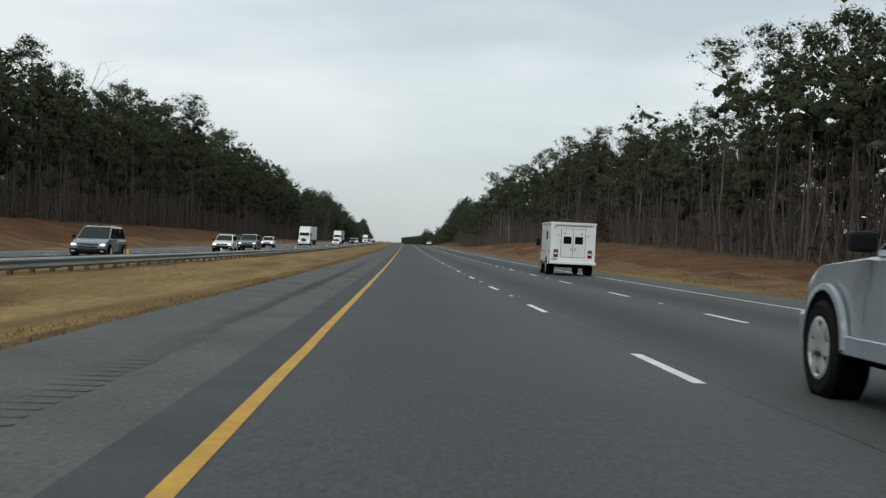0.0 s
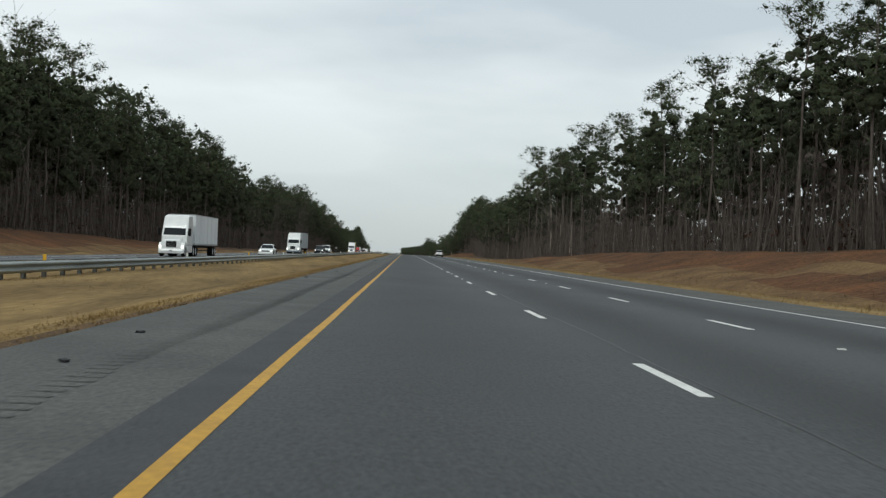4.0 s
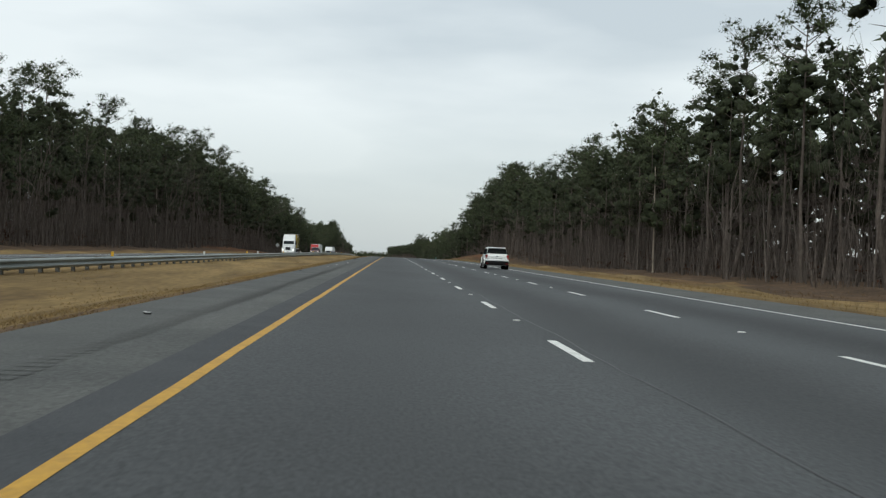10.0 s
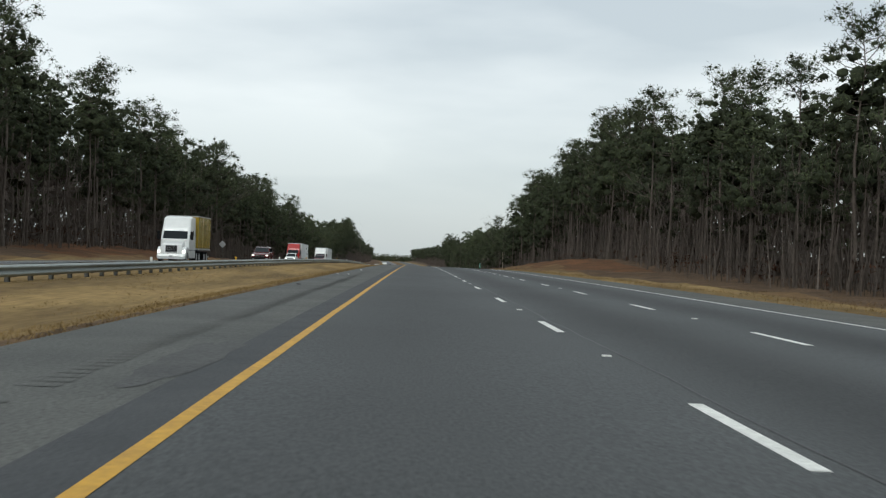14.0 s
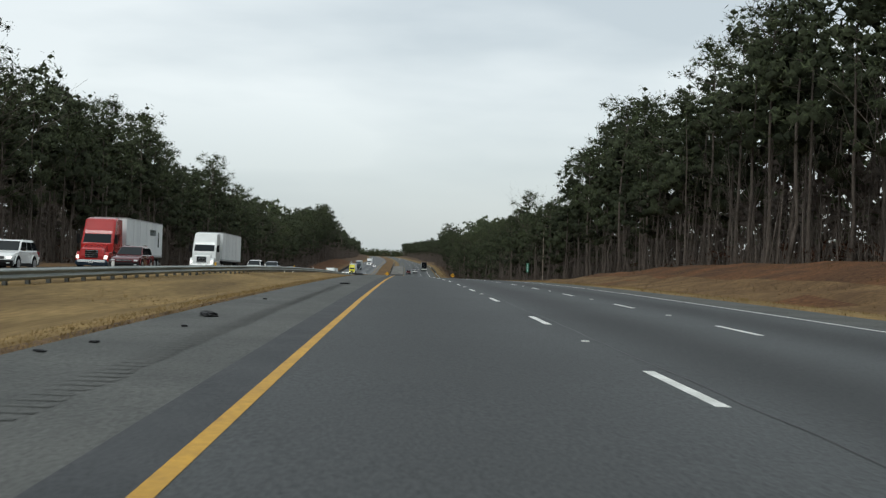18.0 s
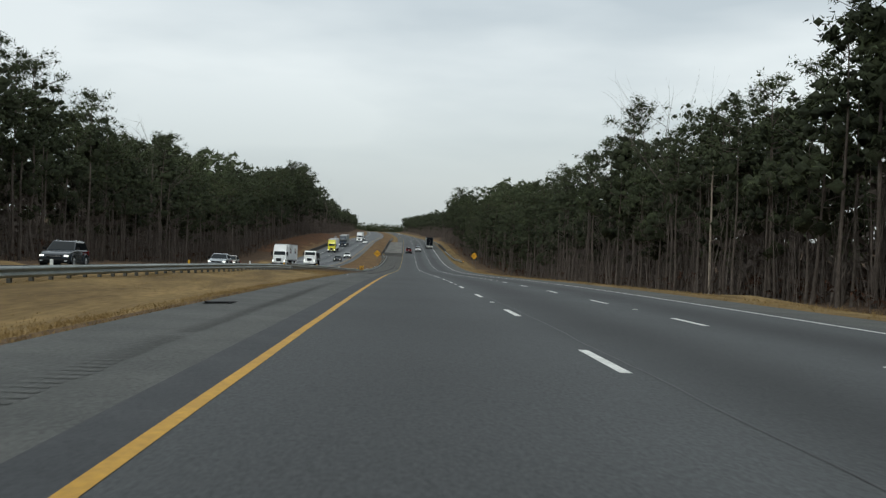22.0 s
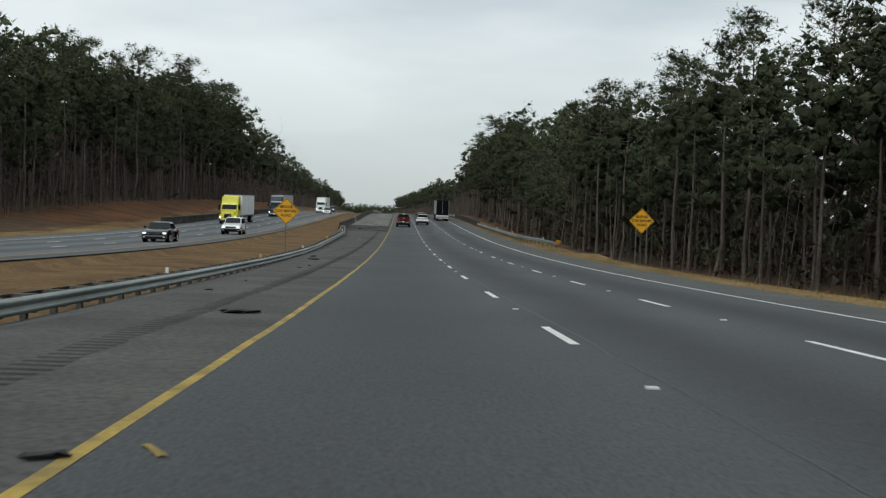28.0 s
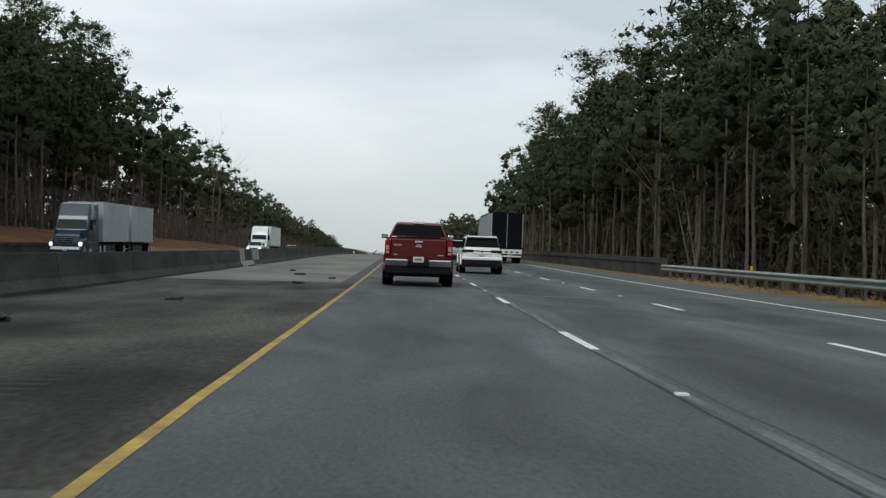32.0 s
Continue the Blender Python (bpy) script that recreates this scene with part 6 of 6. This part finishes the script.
            part("rear_wiper", box_bm(-0.3, 0.05, on_line(belt + 0.16, rs, rt_) - 0.03, on_line(belt + 0.16, rs, rt_) - 0.018, belt + 0.13, belt + 0.15), M_BLACK, e)
    # face
    part("grille", box_bm(-W * 0.26, W * 0.26, n - 0.10, n + 0.012, ride + 0.34, hood - 0.22, 0.03, 2), M_BLACK, e)
    for k in range(3):
        z = ride + 0.40 + k * (hood - 0.30 - ride - 0.40) / 2
        part("grille_bar", box_bm(-W * 0.25, W * 0.25, n, n + 0.022, z - 0.012, z + 0.012, 0.005), M_CHROME, e)
    part("front_bumper", hull_bm([(n - 0.3, ride), (n - 0.3, ride + 0.3), (n + 0.02, ride + 0.3), (n + 0.05, ride + 0.18), (n - 0.02, ride)], lambda z: W / 2 * 0.95, 0.03), low, e)
    for side in (-1, 1):
        part("headlamp", box_bm(*sorted((side * W * 0.32, side * W * 0.445)), n - 0.30, n - 0.03, hood - 0.33, hood - 0.22, 0.035, 2), M_BEAM if lit else M_LENS, e)
        part("fog_lamp", box_bm(*sorted((side * W * 0.33, side * W * 0.43)), n, n + 0.05, ride + 0.12, ride + 0.2, 0.02), M_LENS, e)
    return e


def suv(paint, label, lit=False, s=1.0, style="suv", name="suv", rear="upright"):
    return car(name, label, "car", paint, 5.0 * s, 1.98 * s, 1.78 * s, 1.15 * s, 1.08 * s, 0.30, 0.385, 0.92, 1.05, 1.42 * s, 2.30 * s, 0.10, 0.55 * s, style, lit, lamps=rear)


def sedan(paint, label, lit=True):
    return car("sedan", label, "car", paint, 4.8, 1.84, 1.46, 0.95, 0.92, 0.22, 0.33, 0.95, 1.0, 1.45, 2.2, 0.65, 1.45, "sedan", lit)


def minivan(paint, label, lit=True):
    return car("minivan", label, "car", paint, 5.15, 2.0, 1.77, 1.06, 1.02, 0.24, 0.35, 0.98, 1.05, 1.05, 2.1, 0.10, 0.55, "van", lit)


def pickup(paint, label, L=5.9, W=2.02, H=1.93, belt=1.38, front=0.95):
    return car("pickup_truck", label, "truck", paint, L, W, H, belt, belt - 0.04, 0.41, 0.41, front, 1.25, 1.55, 2.2, 1.98, 2.25, "pickup", False, bed=1.9)


def truck(paint, label, trailer=None, lit=True, tlen=14.0, double=False, high=True, flat=False, bumper=None, name="semi_truck", gap=0.9, doors=None, marks=()):
    """A long-nosed tractor heading +y, with its trailer."""
    e = empty(name, label, "truck", "traffic")
    P = PAINT[paint]
    n = 0.0
    top = 3.95 if high else 2.95
    cab = [(-4.6, 1.05), (-4.6, top - 0.05), (-3.0, top), (-2.45, top - 0.12), (-1.95, 2.95), (-1.85, 2.72), (-1.45, 1.95), (-1.45, 1.05)]
    part("cab", hull_bm(cab, lambda z: 1.20 - 0.05 * max(0, z - 2.6), 0.06), P, e)
    part("hood", hull_bm([(-1.5, 0.95), (-1.5, 1.92), (-0.3, 1.62), (-0.08, 1.50), (0.0, 1.0), (-0.02, 0.75), (-1.0, 0.75)], lambda z: 0.98 - 0.18 * max(0, z - 0.9), 0.06), P, e)
    for side in (-1, 1):
        part("fender", hull_bm([(-1.7, 0.62), (-1.62, 1.12), (-1.2, 1.36), (-0.45, 1.32), (-0.1, 0.95), (-0.08, 0.6), (-0.45, 0.6), (-0.6, 0.95), (-1.15, 1.0), (-1.4, 0.62)], lambda z: 0.2, 0.03), P, e).location.x = side * 0.99
        part("headlamp", box_bm(*sorted((side * 0.80, side * 1.14)), -0.22, -0.04, 0.80, 1.06, 0.05, 2), M_BEAM if lit else M_LENS, e)
        mr = part("mirror", box_bm(*sorted((side * 1.30, side * 1.52)), -1.62, -1.50, 1.95, 2.65, 0.03), M_BLACK, e)
        part("mirror_arm", rod_bm((side * 1.15, -1.6, 2.3), (side * 1.35, -1.56, 2.3), 0.02), M_BLACK, mr)
        pts = [(side * 1.203, -1.72, 2.05), (side * 1.203, -2.55, 2.05), (side * 1.195, -2.5, 2.68), (side * 1.195, -1.98, 2.68)]
        quad_plate("side_window", pts, M_GLASS, e, 0.008, normal=(side, 0, 0))
        quad_plate("sleeper_window", [(side * 1.19, -3.2, 2.3), (side * 1.19, -3.55, 2.3), (side * 1.18, -3.55, 2.75), (side * 1.18, -3.2, 2.75)], M_GLASS, e, 0.008, normal=(side, 0, 0))
        part("side_fairing", box_bm(*sorted((side * 1.08, side * 1.19)), -4.5, -1.75, 0.40, 1.05, 0.03), P, e)
        part("fuel_tank_step", box_bm(*sorted((side * 1.0, side * 1.21)), -2.6, -1.8, 0.38, 0.62, 0.03), M_STEELRIM, e)
        wheel(e, side * 1.0, -0.85, 0.51, 0.30, side, 8, True)
        for y in (-5.2, -6.5):
            wheel(e, side * 0.92, y, 0.51, 0.55, side, 8, True)
    part("windscreen", poly_bm([(-1.03, -1.47, 2.03), (1.03, -1.47, 2.03), (0.99, -1.83, 2.68), (-0.99, -1.83, 2.68)], 0.012, (0, 0.87, 0.48)), M_SHIELD, e)
    part("grille", box_bm(-0.48, 0.48, -0.12, 0.02, 0.86, 1.46, 0.04, 2), M_BLACK, e)
    for k in range(4):
        part("grille_bar", box_bm(-0.46, 0.46, 0.0, 0.035, 0.92 + 0.15 * k, 0.955 + 0.15 * k, 0.006), M_CHROME, e)
    part("front_bumper", hull_bm([(-0.35, 0.32), (-0.35, 0.74), (0.05, 0.74), (0.12, 0.55), (0.05, 0.32)], lambda z: 1.17, 0.05), PAINT[bumper] if bumper else P, e)
    plate(e, 0.125, 0.48, 1)
    part("roof_marker", box_bm(-0.35, 0.35, -2.62, -2.50, top - 0.52, top - 0.38, 0.02), M_BLACK, e, "dark air inlet in the roof fairing")
    part("chassis", box_bm(-0.45, 0.45, -7.2, -0.3, 0.62, 0.95, 0.02), M_BLACK, e)
    y = -4.6 - gap
    boxes = []
    if flat:
        part("flatbed", box_bm(-1.28, 1.28, y - tlen, y, 1.30, 1.45, 0.02), M_BLACK, e)
        boxes.append((y, tlen))
        part("load", box_bm(-1.15, 1.15, y - tlen + 1, y - 1.2, 1.45, 2.5, 0.05), M_TRAILER_DARK, e)
    elif trailer is not None:
        lens = (8.5, 8.5) if double else (tlen,)
        for q in lens:
            b = part("trailer_box", box_bm(-1.29, 1.29, y - q, y, 1.15, 4.08, 0.035), trailer, e)
            part("top_rail", hull_bm([(y - q - 0.01, 4.0), (y - q - 0.01, 4.09), (y + 0.01, 4.09), (y + 0.01, 4.0)], lambda z: 1.305, 0.005), doors or M_STEELRIM, b)
            part("bottom_rail", hull_bm([(y - q - 0.01, 1.13), (y - q - 0.01, 1.28), (y + 0.01, 1.28), (y + 0.01, 1.13)], lambda z: 1.305, 0.005), doors or M_STEELRIM, b)
            for side in (-1, 1):
                for k in range(1, int(q // 2.4)):
                    part("panel_seam", box_bm(*sorted((side * 1.285, side * 1.296)), y - 2.4 * k - 0.02, y - 2.4 * k + 0.02, 1.3, 4.0), M_STEELRIM, b)
                part("rear_door", box_bm(*sorted((side * 0.02, side * 1.22)), y - q - 0.02, y - q + 0.02, 1.25, 4.0, 0.01), doors or trailer, b)
                part("door_bar", rod_bm((side * 0.45, y - q - 0.03, 1.25), (side * 0.45, y - q - 0.03, 4.0), 0.02, 6), M_BLACK if doors else M_STEELRIM, b)
            for dy, wide, z0, z1, m in marks:
                for side in (-1, 1):
                    part("side_mark", box_bm(*sorted((side * 1.28, side * 1.297)), y - q * dy - wide, y - q * dy, z0, z1, 0.002), m, b, "plain coloured mark on the trailer side")
            part("underride_bar", box_bm(-1.2, 1.2, y - q + 0.02, y - q + 0.12, 0.50, 0.62, 0.01), M_PALE, b, "red and white striped rear bar")
            if doors:
                part("rear_sill", box_bm(-1.24, 1.24, y - q - 0.03, y - q + 0.1, 0.74, 1.12, 0.01), M_PALE, b, "pale rear sill below the doors")
                for k in range(5):
                    part("sill_lamp", box_bm(-1.0 + 0.44 * k, -0.78 + 0.44 * k, y - q - 0.045, y - q - 0.02, 0.84, 0.96, 0.01), M_BLACK, b)
            boxes.append((y, q))
            y -= q + 1.1
    for yb, q in boxes:
        for side in (-1, 1):
            for k in range(1 if double else 2):
                wheel(e, side * 0.95, yb - q + 1.2 + 1.3 * k, 0.51, 0.55, side, 8, True)
            part("landing_leg", box_bm(*sorted((side * 0.6, side * 0.72)), yb - 2.9, yb - 2.75, 0.35, 1.2), M_BLACK, e)
        part("trailer_frame", box_bm(-0.5, 0.5, yb - q + 0.3, yb - 0.2, 0.85, 1.15, 0.02), M_BLACK, e)
    return e


def stand(e, x, y, oncoming=False):
    """Sets a vehicle, built about its middle, on its lane."""
    if oncoming:
        s = math.degrees(math.atan(float(road_z(y + 1) - road_z(y - 1)) / 2))
        e.matrix_world = Matrix.Translation((x + float(road_x(y)), y, float(road_z(y)) + on_z(x))) @ Matrix.Rotation(math.radians(s), 4, "X") @ Matrix.Rotation(math.pi, 4, "Z")
    else:
        e.matrix_world = on_road(x, y)
    return e


# our side, seen from behind
stand(pickup("red", "red crew-cab pickup with chrome bumper ahead in the inner lane"), 1.80, 1190.5 + 2.95)
stand(suv("white", "white sport utility with a dark rear window in the middle lane", s=0.99, rear="band"), 5.0, 1212 + 2.5)
stand(suv("silver", "silver hatchback sport utility further on in the middle lane", s=0.93), 5.2, 1240)
stand(truck("black", "dark semi truck with a grey-sided, black-backed trailer in the outer lane", M_TRAILER_GREY, lit=False, tlen=15.5, doors=M_TRAILER_DARK), 9.7, 1254 + 21.1)
stand(suv("white", "white seven-seat sport utility with roof rails in the outer lane", s=0.96), 9.68, 459.5 + 2.5)
stand(pickup("silver", "silver mid-size pickup with flared wheel arches", L=5.2, W=1.85, H=1.78, belt=1.20, front=0.78), 5.46, 10.2 + 0.95 - 2.6)

# oncoming traffic, seen from the front
OL = (-15.8, -19.5, -23.1)
stand(minivan("grey", "grey-blue minivan on the oncoming carriageway"), OL[0], 66 + 2.5, True)
stand(suv("white", "white compact sport utility on the oncoming carriageway", True, 0.92), OL[0], 116, True)
stand(suv("grey", "dark grey boxy sport utility with lit headlamps", True, 1.0), OL[0], 134, True)
stand(suv("white", "white crossover on the oncoming carriageway", True, 0.92), OL[1], 186, True)
stand(truck("white", "white semi truck with a long white trailer", M_TRAILER), OL[1] - 1, 262, True)
stand(sedan("white", "white sedan far along the oncoming carriageway"), OL[0], 300, True)
stand(truck("white", "white semi truck with grey trailer and chrome grille", M_TRAILER_GREY, bumper="grey"), OL[1] - 0.6, 381, True)
stand(suv("white", "large white sport utility with chrome grille", True, 1.05), OL[0], 412, True)
stand(suv("dark", "dark teal sport utility with lit headlamps", True, 0.95), OL[0], 393, True)
stand(truck("white", "white semi truck hauling a yellow shipping container", PAINT["gold"], tlen=6.3, gap=0.5, marks=((0.55, 0.45, 2.6, 3.4, PAINT["black"]), (0.57, 0.30, 2.0, 2.5, PAINT["black"]))), OL[1] + 0.6, 607, True)
stand(suv("red", "red sport utility with lit headlamps", True, 0.98), OL[0], 643, True)
stand(truck("truck_red", "red semi truck with a white trailer and lit headlamps", M_TRAILER, bumper="navy", marks=((0.62, 2.4, 2.95, 3.45, PAINT["navy"]), (0.86, 0.5, 2.0, 3.3, PAINT["navy"]))), OL[2] + 1.0, 739, True)
stand(suv("white", "white crossover on the middle oncoming lane", True, 0.93), OL[1], 712, True)
stand(suv("red", "dark red crossover beside the red truck", False, 0.90), OL[0], 724, True)
stand(truck("white", "white semi truck with an ivory container trailer", M_TRAILER), OL[1], 772, True)
stand(sedan("grey", "grey sedan with lit headlamps"), OL[0], 803, True)
stand(minivan("white", "white minivan on the oncoming carriageway"), OL[1], 816, True)
stand(suv("dark", "dark crossover on the oncoming carriageway", True, 0.95), OL[1], 867, True)
stand(sedan("silver", "silver sedan on the oncoming carriageway"), OL[0] - 1, 912, True)
stand(sedan("tan", "tan sedan on the oncoming carriageway"), OL[1], 938, True)
stand(truck("white", "white semi truck pulling two short white trailers", M_TRAILER, double=True, bumper="black", marks=((0.25, 1.5, 2.4, 3.4, PAINT["navy"]), (0.44, 1.3, 2.4, 3.2, PAINT["truck_red"]))), OL[2] + 1.2, 1016, True)
stand(truck("white", "white day-cab truck with a dark flatbed load", None, flat=True, high=False, tlen=9), OL[1] + 0.8, 1046, True)
stand(sedan("black", "black sedan with lit headlamps"), OL[0], 1098, True)
stand(suv("white", "white crossover with lit headlamps", True, 0.95), OL[0] + 0.8, 1131, True)
stand(truck("yellow", "bright yellow semi truck with a grey-white trailer", M_TRAILER, tlen=14, bumper="black"), OL[2] + 0.6, 1180, True)
stand(truck("navy", "dark blue semi truck with a grey trailer", M_TRAILER_GREY, double=True), OL[2] + 0.8, 1242, True)
stand(truck("white", "white semi truck beyond the bridge", M_TRAILER), OL[1], 1334, True)
stand(sedan("white", "white sedan beyond the bridge"), OL[0], 1300, True)
stand(suv("grey", "grey sport utility beyond the bridge", True), OL[1], 1390, True)

# white box-bodied ambulance, from behind
amb = empty("box_ambulance", "plain white box-bodied ambulance truck with twin rear doors", "truck", "traffic")
M_BOX = plain("white_box_panel", (0.84, 0.84, 0.82), 0.4, dirt=0.08)
M_BOX_SIDE = plain("white_box_door", (0.80, 0.80, 0.79), 0.4, dirt=0.08)
bw, bt, b0, b1 = 1.16, 2.80, 0.0, 4.1
part("box_body", box_bm(-bw, bw, b0, b1, 0.72, bt, 0.05, 2), M_BOX, amb)
part("roof_trim", hull_bm([(b0 - 0.03, bt - 0.07), (b0 - 0.03, bt + 0.03), (b1 + 0.03, bt + 0.03), (b1 + 0.03, bt - 0.07)], lambda z: bw + 0.03, 0.012), M_BOX, amb)
part("awning_rail", box_bm(-0.92, 1.0, b0 - 0.05, b0, bt - 0.16, bt - 0.11, 0.01), M_STEELRIM, amb)
for side in (-1, 1):
    part("door_gasket", box_bm(*sorted((side * 0.0, side * 0.634)), b0 - 0.012, b0 + 0.02, 0.966, 2.494, 0.004), M_BLACK, amb)
    d = part("rear_door", box_bm(*sorted((side * 0.008, side * 0.62)), b0 - 0.022, b0 + 0.02, 0.98, 2.48, 0.012), M_BOX_SIDE, amb)
    part("door_window", box_bm(*sorted((side * 0.09, side * 0.50)), b0 - 0.03, b0, 1.68, 2.08, 0.02, 2), M_GLASS, d)
    part("door_handle", box_bm(*sorted((side * 0.07, side * 0.14)), b0 - 0.05, b0, 1.34, 1.48, 0.01), M_STEELRIM, d)
    part("door_hook", box_bm(*sorted((side * 0.38, side * 0.46)), b0 - 0.05, b0, 2.20, 2.25, 0.01), M_BLACK, d)
    part("marker_dot", rod_bm((side * 0.78, b0 - 0.02, 2.13), (side * 0.78, b0, 2.13), 0.035, 10), M_BLACK, amb)
    for k, (m, z) in enumerate(((M_TAIL, 0.97), (M_LENS, 1.11), (M_ORANGE, 1.25))):
        part("lamp_frame", box_bm(*sorted((side * 0.765, side * 0.985)), b0 - 0.03, b0, z - 0.012, z + 0.132, 0.01), M_BLACK, amb)
        part("lamp", box_bm(*sorted((side * 0.78, side * 0.97)), b0 - 0.04, b0, z, z + 0.12, 0.015), m, amb)
part("rear_bumper", box_bm(-1.2, 1.2, b0 - 0.18, b0 + 0.05, 0.60, 0.74, 0.02), M_BOX, amb)
part("underbody", box_bm(-0.7, 0.7, 0.2, 5.6, 0.42, 0.75, 0.03), M_BLACK, amb)
part("tow_bar", box_bm(-0.06, 0.06, b0 - 0.15, b0 + 0.4, 0.46, 0.58, 0.01), M_BLACK, amb)
part("scene_lamp", rod_bm((-0.95, b0 - 0.06, bt - 0.22), (-0.95, b0, bt - 0.2), 0.06, 12), M_LENS, amb)
p_ = part("number_plate", box_bm(-1.08, -0.78, b0 - 0.02, b0, 0.78, 0.92, 0.004), M_PLATE, amb)
part("plate_bar", box_bm(-1.04, -0.82, b0 - 0.024, b0 - 0.018, 0.82, 0.88), M_INK, p_)
for side in (-1, 1):
    for y0, y1, z0, z1 in ((0.12, 0.95, 0.98, 1.75), (2.05, 3.05, 0.78, 1.75), (3.15, 3.85, 0.78, 2.55)):
        part("door_gasket", box_bm(*sorted((side * (bw - 0.01), side * (bw + 0.006))), y0 - 0.014, y1 + 0.014, z0 - 0.014, z1 + 0.014, 0.004), M_STEELRIM, amb)
        c = part("cabinet_door", box_bm(*sorted((side * (bw - 0.01), side * (bw + 0.012))), y0, y1, z0, z1, 0.008), M_BOX_SIDE, amb)
        part("latch", box_bm(*sorted((side * bw, side * (bw + 0.03))), (y0 + y1) / 2 - 0.03, (y0 + y1) / 2 + 0.03, 1.2, 1.34, 0.008), M_BLACK, c)
    part("side_window", box_bm(*sorted((side * (bw - 0.01), side * (bw + 0.014))), 1.3, 1.85, 1.9, 2.35, 0.02), M_GLASS, amb)
    part("side_lamp", rod_bm((side * bw, 3.0, bt - 0.25), (side * (bw + 0.1), 3.0, bt - 0.25), 0.06, 10), M_LENS, amb)
    # shade of the box's wheel opening, painted as a black disc
    part("wheel_well_shade", rod_bm((side * 0.8, 1.4, 0.55), (side * (bw + 0.004), 1.4, 0.55), 0.50, 22), M_WELL, amb)
    part("arch_trim", arch_bm(0.55, 0.05, 0.49), M_BOX, amb).matrix_local = pose(side * (bw + 0.0), 1.4, 0.55)
    wheel(amb, side * 1.06, 1.4, 0.40, 0.30, side, 8, True)
    wheel(amb, side * 0.90, 5.35, 0.40, 0.26, side, 8, True)
    part("mirror", box_bm(*sorted((side * 1.14, side * 1.36)), 4.9, 5.0, 1.55, 1.95, 0.02), M_BLACK, amb)
part("cab", hull_bm([(4.1, 0.6), (4.1, 2.05), (4.7, 2.08), (5.35, 1.45), (6.1, 1.25), (6.25, 0.95), (6.2, 0.5), (5.9, 0.45)], lambda z: 1.0 - 0.1 * max(0, z - 1.3), 0.06), PAINT["white"], amb)
for side in (-1, 1):
    quad_plate("cab_window", [(side * 0.985, 4.35, 1.45), (side * 0.985, 5.2, 1.45), (side * 0.93, 4.75, 1.95), (side * 0.93, 4.35, 1.95)], M_GLASS, amb, 0.01, normal=(side, 0, 0))
amb.matrix_world = on_road(9.55, 63.2) @ Matrix.Diagonal((1, 1, 0.965, 1))
